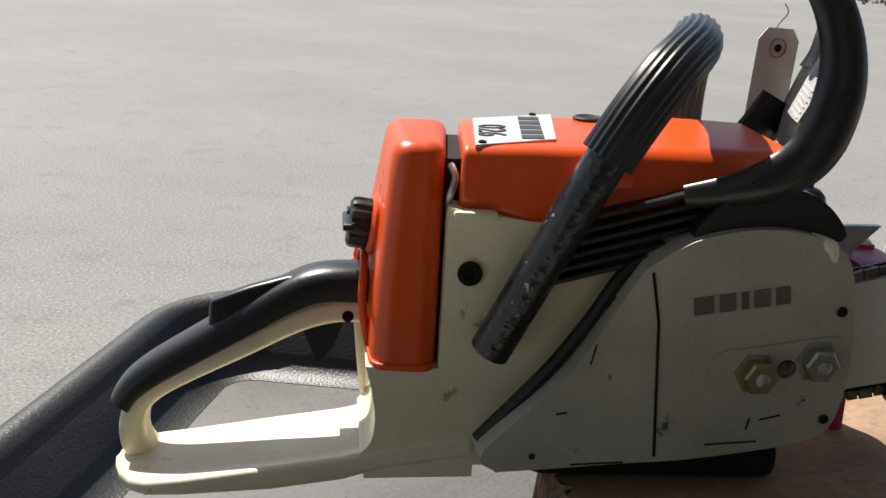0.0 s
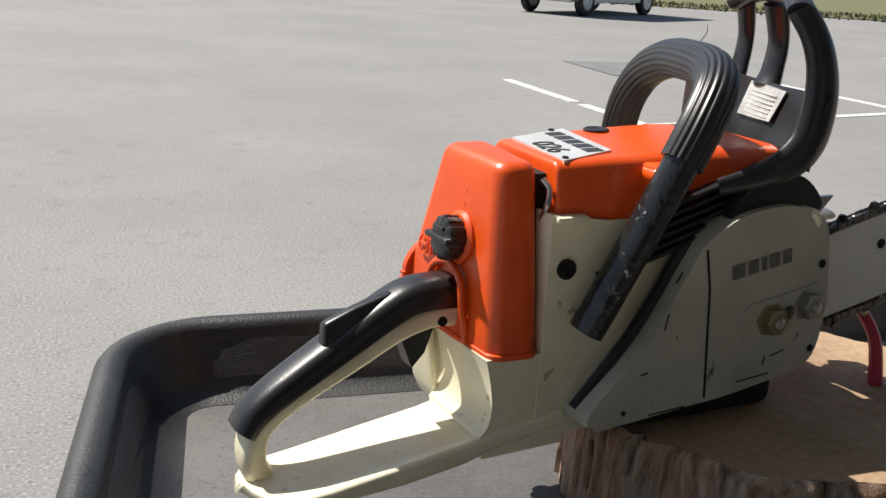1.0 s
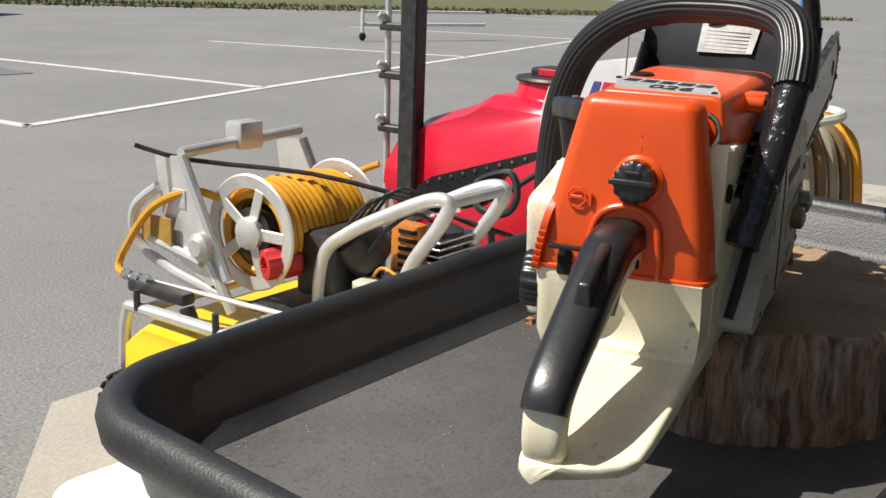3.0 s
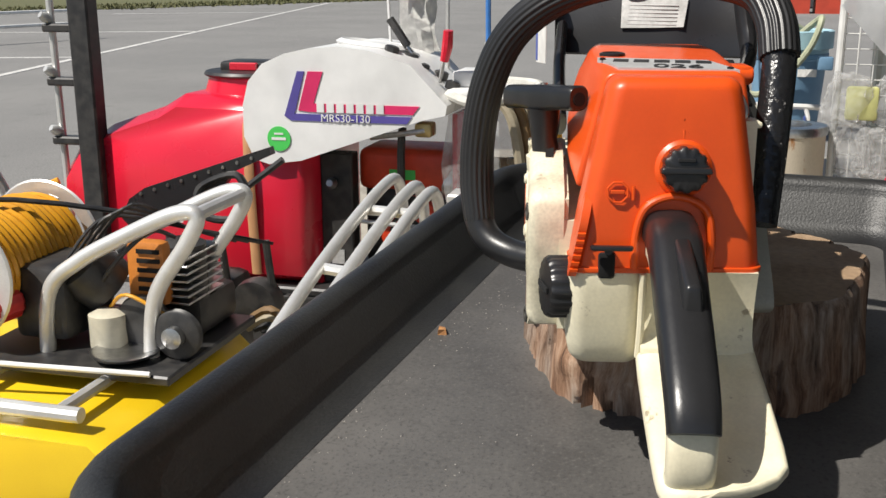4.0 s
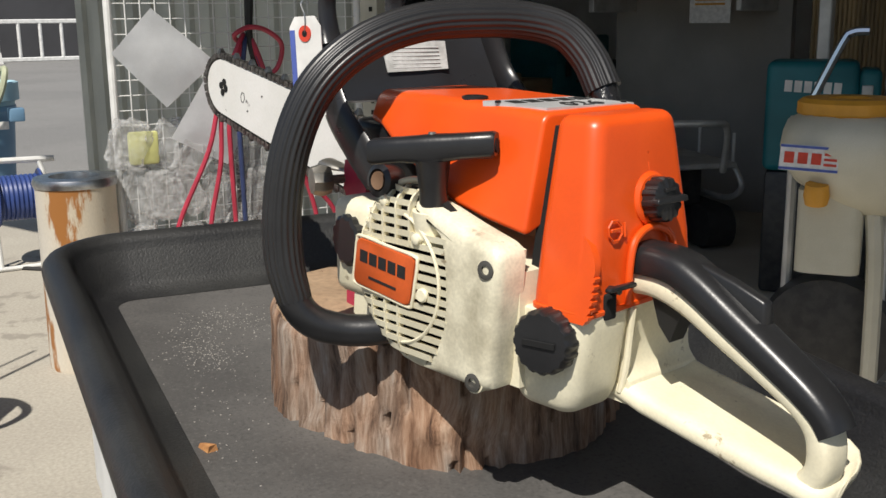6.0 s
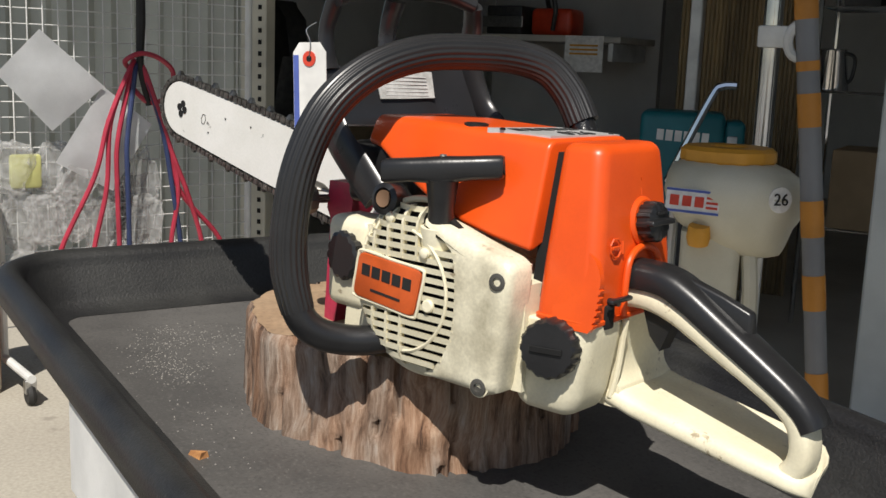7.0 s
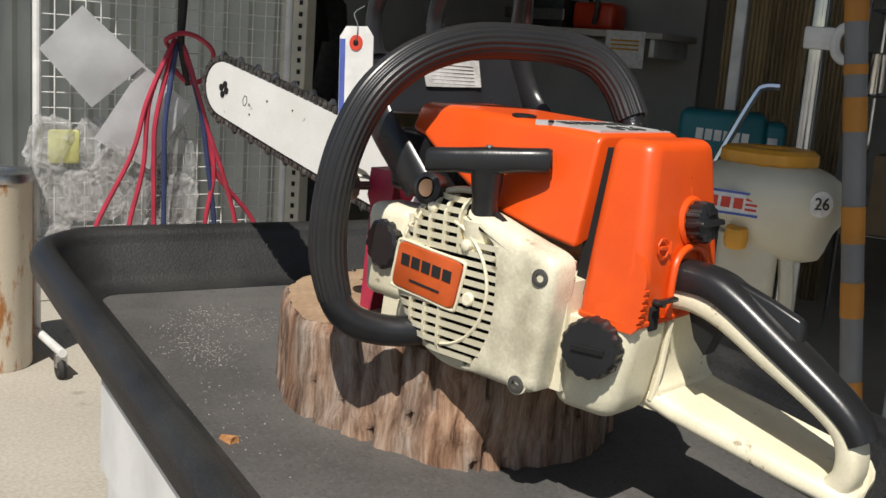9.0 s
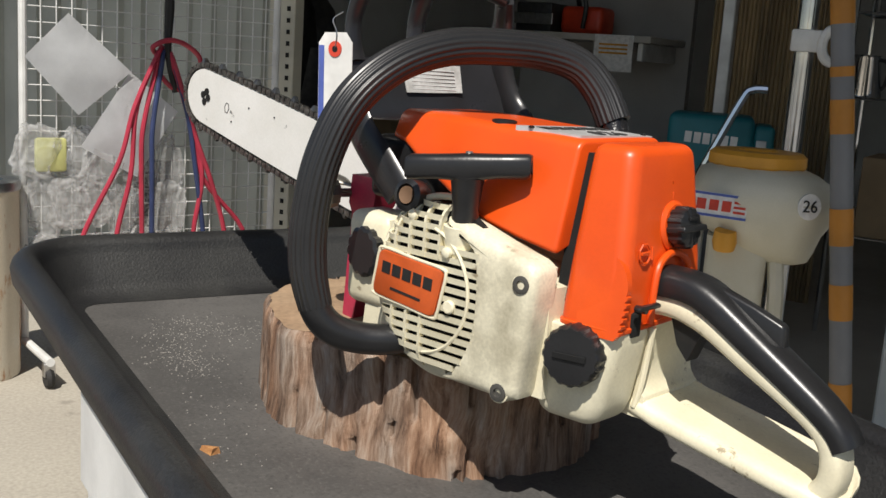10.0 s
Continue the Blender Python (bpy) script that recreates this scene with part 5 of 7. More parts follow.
    bars([(-0.022, 0.022, -0.004, 0.004), (-0.014, 0.014, 0.012, 0.017)], facing((2.1012, 1.885, 0.668), (0, -1, 0), (0, 0, 1)), WHITEH, hood, "sticker_print", 0.001)
    for y, z in ((1.805, 0.645), (1.472, 0.752)):
        put("hood_bolt", lathe([(0.014, 0), (0.014, 0.006), (0.009, 0.012)], (2.148, y, z), (-1, 0, 0), 14), STEEL, hood)
    put("support_post", box(2.20, 2.26, 1.70, 1.80, 0.215, 0.615, 0.004, 1), ENGB, t, "black steel support post")
    put("tap", lathe([(0.012, 0), (0.018, 0.01), (0.010, 0.03)], (2.198, 1.76, 0.525), (-1, 0, 0.2), 12), STEEL, t)
    bars([(-0.02, 0.02, -0.022, 0.022)], facing((2.1985, 1.75, 0.30), (0, -1, 0), (0, 0, 1)), PLATE, t, "type_plate", 0.002)
    eng = put("engine", box(2.28, 2.52, 1.42, 1.69, 0.23, 0.60, 0.02, 2), ENGB, t, "black engine block")
    put("engine_shroud", box(2.25, 2.45, 1.415, 1.70, 0.50, 0.625, 0.025, 3), ENGR, eng, "red engine fuel tank")
    put("recoil_housing", lathe([(0.10, 0), (0.10, 0.03), (0.085, 0.045), (0.03, 0.045)], (2.27, 1.53, 0.385), (-1, 0, 0), 24), ENGR, eng, "red recoil starter")
    put("recoil_grille", lathe([(0.062, 0), (0.062, 0.004), (0.05, 0.004), (0.05, 0.001), (0.038, 0.001), (0.038, 0.004), (0.024, 0.004)], (2.226, 1.53, 0.385), (-1, 0, 0), 24), ENGB, eng)
    put("engine_label", box(2.248, 2.2515, 1.52, 1.60, 0.535, 0.565), GREENS, eng)
    put("engine_label", box(2.224, 2.2275, 1.50, 1.58, 0.462, 0.492), ENGB, eng)
    put("muffler", lathe([(0.05, 0), (0.055, 0.02), (0.05, 0.12)], (2.30, 1.44, 0.52), (0, -1, 0), 16), STEEL, eng)
    put("linkage_rod", tube([(2.22, 1.70, 0.41), (2.22, 1.50, 0.40)], 0.007, 8, 1), GREYT, t)
    put("lever_stand", tube([(2.19, 1.545, 0.22), (2.19, 1.545, 0.62), (2.195, 1.54, 0.70)], 0.012, 8, 2), ENGB, t)
    put("tap_lever", tube([(2.14, 1.62, 0.675), (2.14, 1.52, 0.69), (2.145, 1.46, 0.70)], 0.008, 8, 3), STEEL, t)
    put("valve", box(2.14, 2.20, 1.44, 1.49, 0.68, 0.72, 0.008, 2), material("brass_valve", (0.5, 0.38, 0.18), 0.4, 0.9), t)
    put("deck", box(2.12, 2.62, 1.30, 2.50, 0.19, 0.216, 0.006, 1), ENGB, t, "black chassis deck")
    for x0 in (2.10, 2.52):
        tr = put("rubber_track", loft([[(xx, y, z) for y, z in ([(1.42 + 0.095 * math.cos(g), 0.095 + 0.095 * math.sin(g)) for g in np.linspace(-math.pi / 2, -3 * math.pi / 2, 12)] + [(2.20 + 0.095 * math.cos(g), 0.095 + 0.095 * math.sin(g)) for g in np.linspace(math.pi / 2, -math.pi / 2, 12)])] for xx in (x0, x0 + 0.14)], 0.008, 1), TYRE, t, "black rubber track")
        for k in range(18):
            put("track_lug", box(x0 - 0.004, x0 + 0.144, 1.40 + 0.047 * k, 1.42 + 0.047 * k, 0.184, 0.197, 0.003, 1), TYRE, tr)
    # masts, levers, flag
    put("spray_mast", tube([(2.15, 2.625, 0.30), (2.15, 2.640, 1.7)], 0.011, 10, 1), GREYT, t, "grey spray boom mast")
    put("mast_post", box(2.10, 2.16, 2.475, 2.545, 0.25, 1.7, 0.006, 1), ENGB, t, "black mast post")
    for z in (0.62, 0.80, 0.96):
        put("mast_clamp", box(2.12, 2.165, 2.54, 2.65, z, z + 0.025, 0.005, 1), ENGB, t)
        put("mast_nozzle", lathe([(0.014, 0), (0.017, 0.02), (0.010, 0.035)], (2.14, 2.63, z + 0.035), (-0.6, 0.3, 0.4), 10), GREYT, t)
    put("drain_hose", tube([(2.15, 2.66, 0.50), (2.12, 2.73, 0.46), (2.12, 2.735, 0.38), (2.15, 2.66, 0.33)], 0.012, 8, 5), HOSEY, t, "yellow drain hose")
    put("gear_lever", tube([(2.20, 1.43, 0.83), (2.19, 1.415, 0.90)], 0.006, 8, 1), STEEL, t)
    put("red_grip", tube([(2.19, 1.415, 0.89), (2.185, 1.405, 0.93), (2.18, 1.40, 0.975)], [0.012, 0.016, 0.014], 10, 4), RED, t, "red lever grip")
    put("clutch_lever", tube([(2.26, 1.50, 0.86), (2.27, 1.55, 0.93)], 0.005, 8, 1), STEEL, t)
    put("black_grip", tube([(2.27, 1.545, 0.925), (2.28, 1.60, 1.0)], 0.013, 8, 1), ENGB, t, "black lever grip")
    put("aerial", tube([(2.40, 1.460, 0.82), (2.40, 1.455, 1.6)], 0.006, 6, 1), GREYT, t)
    put("blue_pole", tube([(2.40, 1.335, 0.92), (2.40, 1.342, 1.6)], 0.008, 8, 1), material("blue_pole", (0.05, 0.20, 0.55), 0.4), t, "blue pole")
    put("pole_socket", tube([(2.40, 1.334, 0.78), (2.40, 1.335, 0.93)], 0.012, 8, 1), GREYT, t)
    put("flag_pole", tube([(2.42, 1.640, 0.85), (2.42, 1.67, 1.5)], 0.005, 6, 1), WHITEH, t)
    bm = bmesh.new()
    rows = []
    for j in range(12):
        rows.append([bm.verts.new((2.41 + 0.03 * math.sin(3 * i + j * 0.9) * i / 5, 1.63 - 0.022 * i - 0.003 * j + 0.004 * math.sin(j), 1.18 - 0.026 * j + 0.012 * math.sin(i * 1.7) * i / 5)) for i in range(6)])
    for a, b in zip(rows, rows[1:]):
        for i in range(5):
            bm.faces.new((a[i], a[i + 1], b[i + 1], b[i]))
    bmesh.ops.solidify(bm, geom=bm.faces[:], thickness=0.002)
    put("flag", bm, PAPER, t, "drooping white cloth flag", sharp=80)
    put("flag_print", box(2.385, 2.389, 1.545, 1.61, 1.06, 1.11), PINK, t)
    # hoses hung on the front end
    for k in range(5):
        put("coiled_hose", tube([(2.20 + 0.035 * k, 1.29 - 0.015 * k, 0.80), (2.18 + 0.035 * k, 1.22 - 0.022 * k, 0.74), (2.19 + 0.035 * k, 1.19 - 0.022 * k, 0.55), (2.22 + 0.03 * k, 1.21 - 0.02 * k, 0.40 + 0.02 * k), (2.27 + 0.03 * k, 1.26 - 0.02 * k, 0.36), (2.33, 1.29 - 0.02 * k, 0.60)], 0.016, 8, 6), (TANHOSE, BROWNH, TANHOSE, BROWNH, HOSEY)[k], t, "hanging corrugated hose")
    put("white_hose", tube([(2.18, 1.40, 0.80), (2.12, 1.32, 0.785), (2.12, 1.22, 0.80), (2.20, 1.15, 0.815), (2.32, 1.18, 0.82), (2.40, 1.30, 0.82)], 0.014, 8, 6), material("white_hose", (0.62, 0.61, 0.56), 0.5), t, "white suction hose")
    put("plastic_bag", loft([[(2.20, 1.40, 0.77), (2.42, 1.40, 0.77), (2.42, 1.27, 0.77), (2.20, 1.26, 0.77)], [(2.17, 1.42, 0.60), (2.44, 1.42, 0.60), (2.44, 1.24, 0.60), (2.17, 1.25, 0.60)], [(2.20, 1.40, 0.38), (2.42, 1.40, 0.38), (2.42, 1.27, 0.38), (2.20, 1.27, 0.38)]], 0.02, 3), CLEAR, t, "crumpled clear plastic cover")
    put("radiator_panel", box(2.22, 2.40, 1.385, 1.40, 0.40, 0.74, 0.004, 1), RED, t)
    return t


crawler_sprayer()


def power_sprayer():
    t = thing("hose_reel_sprayer", (1.15, 2.05, 0), "yellow wheeled power sprayer with a reel of yellow hose", "sprayer")
    put("body", loft([[(x, 2.03 + (y - 2.03) * k, 0.2 + (z - 0.2) * k) for y, z in ((1.66, 0.10), (1.64, 0.26), (1.70, 0.315), (2.30, 0.325), (2.375, 0.27), (2.385, 0.17), (2.33, 0.085), (1.75, 0.085))] for x, k in ((0.83, 0.93), (0.87, 1.0), (1.42, 1.0), (1.46, 0.93))], 0.03, 4), YELLOW, t, "rounded yellow tank body", sharp=60)
    bars([(-0.10 + 0.05 * k, -0.065 + 0.05 * k, -0.018, 0.018) for k in range(4)], facing((0.845, 2.18, 0.19), (0, -1, 0), (0, 0, 1)), YELLOW, t, "embossed_mark", 0.012)
    for x, y in ((0.84, 2.335), (1.40, 2.36), (0.84, 1.74), (1.40, 1.74)):
        w = put("wheel", lathe([(0.06, -0.03), (0.085, -0.028), (0.100, -0.015), (0.100, 0.015), (0.085, 0.028), (0.06, 0.03)], (x, y, 0.100), (1, 0.15, 0), 28), TYRE, t, "black pneumatic wheel")
        put("rim", lathe([(0.058, -0.022), (0.05, -0.034), (0.02, -0.036), (0.018, -0.045), (0.01, -0.046)], (x, y, 0.100), (1, 0.15, 0), 20), GREYT, w)
        for k in range(18):
            g = 2 * math.pi * k / 18
            put("tread_block", box(-0.024, 0.024, -0.010, 0.010, 0.096, 0.104, 0.002, 1, Matrix.Translation((x, y, 0.1)) @ Matrix.Rotation(math.atan2(0.15, 1), 4, "Z") @ Matrix.Rotation(g, 4, "X")), TYRE, w)
    for x in (0.86, 1.38):
        put("frame_tube", tube([(x, 2.40, 0.19), (x, 2.38, 0.33), (x, 2.30, 0.352), (x, 1.75, 0.352)], 0.015, 10, 5), GREYT, t, "white painted frame tube")
    for y in (2.32, 2.05, 1.80):
        put("cross_tube", tube([(0.86, y, 0.352), (1.38, y, 0.352)], 0.013, 8, 1), GREYT, t)
    for y in (2.33, 2.06):
        put("latch_pin", tube([(0.85, y, 0.35), (0.85, y, 0.40)], 0.008, 8, 1), ENGB, t)
    # hose reel, axle along x
    C = (2.150, 0.535)
    for x, mm in ((1.045, ALU), (1.36, ALU)):
        fl = put("reel_flange", lathe([(0.138, -0.004), (0.142, 0), (0.138, 0.006), (0.108, 0.004), (0.108, -0.002), (0.138, -0.004)], (x, *C), (1, 0, 0), 40, caps=False), mm, t, "cast aluminium reel flange")
        for k in range(5):
            g = 2 * math.pi * k / 5 + 0.3
            put("spoke", box(x - 0.003, x + 0.003, -0.014, 0.014, 0.02, 0.112, 0.002, 1, Matrix.Translation((0, *C)) @ Matrix.Rotation(g, 4, "X")), mm, fl)
        put("hub", lathe([(0.04, -0.02), (0.04, 0.012), (0.025, 0.02)], (x, *C), (-1, 0, 0), 18), mm, fl)
    put("drum", lathe([(0.06, 0), (0.06, 0.30)], (1.05, *C), (1, 0, 0), 20), ENGB, t)
    n, wnd = 15, []
    for layer, r in ((0, 0.094), (1, 0.112)):
        for k in range(n - layer):
            x = 1.066 + 0.0195 * k + 0.0097 * layer
            put("hose_turn", tube([(x + 0.004 * math.sin(2 * g), C[0] + r * math.cos(g), C[1] + (r + 0.004 * math.sin(3 * g + k)) * math.sin(g)) for g in np.linspace(0, 2 * math.pi, 16, endpoint=False)], 0.0105, 7, 2, closed=True), HOSEY, t)
    put("hose_tail", tube([(1.06, C[0] + 0.10, C[1] + 0.06), (1.00, 2.30, 0.62), (0.96, 2.40, 0.57), (0.92, 2.455, 0.47), (0.90, 2.46, 0.42), (0.88, 2.40, 0.415)], 0.010, 8, 6), HOSEY, t, "yellow hose tail")
    plate_pts = [(2.415, 0.695), (2.310, 0.705), (2.165, 0.43), (2.225, 0.40), (2.375, 0.46)]
    for x in (0.985, 1.40):
        sd = put("side_plate", yz(plate_pts, x, x + 0.006, 0.001, 1), ALU, t, "flat aluminium side plate")
        put("plate_edge", tube([(x, 2.315, 0.705), (x, 2.165, 0.425)], 0.012, 8, 1), GREYT, sd)
        put("bracing_leg", tube([(x, 2.25, 0.50), (x, 2.15, 0.35)], 0.014, 8, 1), GREYT, t)
    put("crank_hub", lathe([(0.034, 0), (0.034, 0.03), (0.02, 0.04)], (0.985, 2.235, 0.50), (-1, 0, 0), 18), GREYT, t)
    bars([(-0.028, 0.028, -0.022, 0.022)], facing((0.9835, 2.335, 0.60), (0, -1, 0), (0, 0, 1)), PLATE, t, "embossed_badge", 0.003)
    put("top_tube", tube([(0.985, 2.32, 0.712), (1.40, 2.33, 0.728)], 0.014, 10, 1), GREYT, t)
    put("hose_guide", box(1.16, 1.24, 2.30, 2.36, 0.70, 0.77, 0.008, 2), GREYT, t)
    put("guide_rail", tube([(0.93, 2.42, 0.725), (1.02, 2.33, 0.69), (1.2, 2.10, 0.665), (1.32, 1.90, 0.62)], 0.006, 8, 3), ENGB, t)
    put("guard_loop", tube([(0.98, 2.40, 0.62), (0.96, 2.465, 0.56), (0.96, 2.46, 0.48), (0.98, 2.37, 0.42), (0.99, 2.25, 0.39), (1.0, 2.18, 0.37)], 0.014, 10, 6), GREYT, t, "curved grey guard tube")
    put("guard_tube", tube([(0.97, 2.42, 0.49), (0.98, 2.25, 0.455)], 0.012, 8, 1), GREYT, t)
    put("card_flap", box(0.965, 0.970, 2.34, 2.45, 0.48, 0.55, 0.001, 1), material("ochre_card", (0.42, 0.24, 0.05), 0.7), t)
    # pump and engine
    put("pump_body", box(1.10, 1.28, 1.93, 2.06, 0.39, 0.55, 0.02, 2), ENGB, t, "black pump")
    kn = put("pressure_knob", lathe([(0.028, 0), (0.037, 0.008), (0.040, 0.05), (0.037, 0.09), (0.022, 0.092), (0.020, 0.06)], (1.11, 2.05, 0.475), (-1, 0.45, -0.05), 32, 12, 0.003), material("red_ribbed_knob", (0.55, 0.03, 0.03), 0.5, scale=20), t, "red ribbed pressure knob")
    eng = put("engine", box(1.24, 1.42, 1.70, 1.88, 0.372, 0.46, 0.02, 2), ENGB, t, "black engine with orange recoil cover")
    put("air_filter", lathe([(0.045, 0), (0.062, 0.008), (0.066, 0.05), (0.058, 0.085), (0.030, 0.095)], (1.20, 1.885, 0.485), (-0.5, 0.5, 0.75), 24), ENGB, eng, "round black air filter")
    for k in range(7):
        put("cooling_fin", box(1.19, 1.35, 1.70, 1.80, 0.462 + 0.016 * k, 0.467 + 0.016 * k, 0.001, 1), STEEL, eng)
    put("cylinder", lathe([(0.050, 0), (0.050, 0.12), (0.030, 0.13)], (1.27, 1.75, 0.455), (0, 0, 1), 20), ENGB, eng)
    put("spark_lead", tube([(1.22, 1.74, 0.60), (1.16, 1.76, 0.625), (1.13, 1.82, 0.57), (1.14, 1.88, 0.50)], 0.005, 6, 5), ENGB, eng)
    put("fuel_line", tube([(1.15, 1.86, 0.46), (1.12, 1.80, 0.50), (1.13, 1.72, 0.46), (1.17, 1.68, 0.42)], 0.004, 6, 5), HOSEY, eng)
    pulley = put("belt_pulley", lathe([(0.048, -0.010), (0.052, -0.007), (0.044, 0.0), (0.052, 0.007), (0.048, 0.010), (0.022, 0.012)], (1.12, 1.69, 0.425), (-1, 0, 0), 30), ENGB, eng, "black belt pulley")
    put("pulley_hub", lathe([(0.022, 0), (0.022, 0.02), (0.010, 0.024)], (1.110, 1.69, 0.425), (-1, 0, 0), 16), STEEL, pulley)
    put("base_bowl", lathe([(0.04, 0), (0.066, 0.010), (0.072, 0.018), (0.066, 0.020), (0.03, 0.011)], (1.10, 1.80, 0.372), (0, 0, 1), 28), STEEL, t, "shallow grey metal bowl")
    put("recoil_cover", box(1.17, 1.21, 1.74, 1.83, 0.46, 0.60, 0.015, 2), ENGO, eng, "orange recoil cover")
    for k in range(6):
        put("recoil_slot", box(1.166, 1.175, 1.75, 1.80, 0.475 + 0.02 * k, 0.484 + 0.02 * k), DARK, eng)
    put("oil_jar", lathe([(0.035, 0), (0.04, 0.02), (0.04, 0.09), (0.02, 0.10)], (1.14, 1.86, 0.36), (0, 0, 1), 18), material("milky_plastic", (0.6, 0.56, 0.44), 0.4), t)
    put("flywheel", lathe([(0.055, -0.015), (0.060, 0), (0.055, 0.015), (0.03, 0.02)], (1.16, 1.79, 0.43), (-1, 0, 0), 24), ENGB, eng)
    put("base_plate", box(1.02, 1.42, 1.66, 2.14, 0.352, 0.372, 0.004, 1), ENGB, t)
    for xx in (1.10, 1.32):
        put("carry_bar", tube([(xx, 1.985, 0.34), (xx, 1.965, 0.50), (xx + 0.01, 1.90, 0.565), (xx + 0.02, 1.80, 0.62), (xx + 0.03, 1.685, 0.672), (xx + 0.035, 1.640, 0.668), (xx + 0.03, 1.665, 0.61), (xx + 0.02, 1.735, 0.50), (xx + 0.02, 1.755, 0.36)], 0.0165, 12, 7), ALU, t, "bent aluminium carry bar")
    put("bar_tie", tube([(1.13, 1.645, 0.670), (1.36, 1.645, 0.670)], 0.014, 10, 1), ALU, t)
    put("spray_lance", tube([(0.88, 2.40, 0.415), (0.93, 2.20, 0.40), (1.02, 1.70, 0.375)], 0.006, 8, 2), WHITEH, t, "thin white spray lance")
    put("spray_gun", box(0.86, 0.90, 2.18, 2.38, 0.385, 0.415, 0.008, 2), ENGB, t, "black spray gun")
    put("gun_valve", lathe([(0.018, 0), (0.02, 0.03), (0.014, 0.05)], (0.88, 2.19, 0.38), (0, -0.4, -1), 12), ENGB, t)
    for k in range(3):
        put("hose_fitting", lathe([(0.012, 0), (0.015, 0.01), (0.012, 0.025)], (0.885, 2.42 - 0.035 * k, 0.415), (0, -1, 0), 8), STEEL, t)
    for k in range(4):
        put("cable", tube([(1.15 + 0.03 * k, 1.95, 0.56), (1.2, 1.88 - 0.02 * k, 0.64 + 0.01 * k), (1.3, 1.75, 0.60), (1.4, 1.60 + 0.03 * k, 0.55)], 0.004, 6, 5), ENGB, t)
    return t


power_sprayer()


def mower_guard():
    t = thing("mower_guard", (1.62, 1.9, 0), "black plastic guard panel on a wheeled machine", "guard")
    put("panel", yz([(2.10, 0.535), (2.075, 0.585), (2.03, 0.615), (1.69, 0.730), (1.685, 0.712), (1.79, 0.665), (1.86, 0.56), (2.07, 0.505)], 1.60, 1.625, 0.004, 2), GUARDP, t, "black moulded panel")
    for k in range(9):
        put("panel_screw", lathe([(0.005, 0), (0.004, 0.003)], (1.599, 2.04 - 0.038 * k, 0.600 + 0.0128 * k), (-1, 0, 0), 8), STEEL, t)
    put("wire_basket", tube([(1.60, 1.88, 0.62), (1.58, 1.86, 0.56), (1.58, 1.78, 0.555), (1.59, 1.75, 0.60), (1.60, 1.78, 0.66)], 0.010, 8, 5, closed=True), ENGB, t)
    put("handle_rod", tube([(1.60, 1.92, 0.55), (1.60, 1.80, 0.60), (1.61, 1.66, 0.70)], 0.008, 8, 3), ENGB, t)
    bars([(-0.075 + 0.022 * k, -0.059 + 0.022 * k, -0.012, 0.012) for k in range(7)], facing((1.597, 2.0, 0.525), (0, -1, 0.3), (0, 0, 1)), WHITEH, t, "panel_print", 0.001)
    put("machine_body", box(1.60, 1.72, 1.80, 2.04, 0.14, 0.40, 0.03, 2), ENGB, t, "dark machine body")
    put("gear_case", lathe([(0.03, -0.03), (0.06, -0.028), (0.064, 0.0), (0.06, 0.028), (0.03, 0.03)], (1.60, 1.74, 0.34), (1, 0, 0), 24), ENGB, t, "round black gear case")
    for yy in (1.66, 1.78, 1.92):
        put("frame_strut", tube([(1.62, yy, 0.10), (1.61, yy + 0.03, 0.28), (1.60, yy + 0.05, 0.50)], 0.010, 8, 3), ENGB, t)
    for y in (1.68, 1.98):
        w = put("wheel", lathe([(0.05, -0.03), (0.10, -0.025), (0.11, 0), (0.10, 0.025), (0.05, 0.03)], (1.54, y, 0.11), (1, 0, 0), 22), TYRE, t, "black wheel")
        put("rim", lathe([(0.05, 0), (0.045, -0.02), (0.01, -0.02)], (1.515, y, 0.11), (1, 0, 0), 16), YELLOW, w)
    for k in range(4):
        put("hose_loop", tube([(1.52, 1.75 - 0.02 * k, 0.30), (1.50, 1.66, 0.36 - 0.02 * k), (1.50, 1.60, 0.28), (1.52, 1.62, 0.12 + 0.02 * k), (1.58, 1.70, 0.05)], 0.010, 6, 5), (BROWNH, TANHOSE, ENGB, ENGB)[k], t)
    return t


mower_guard()


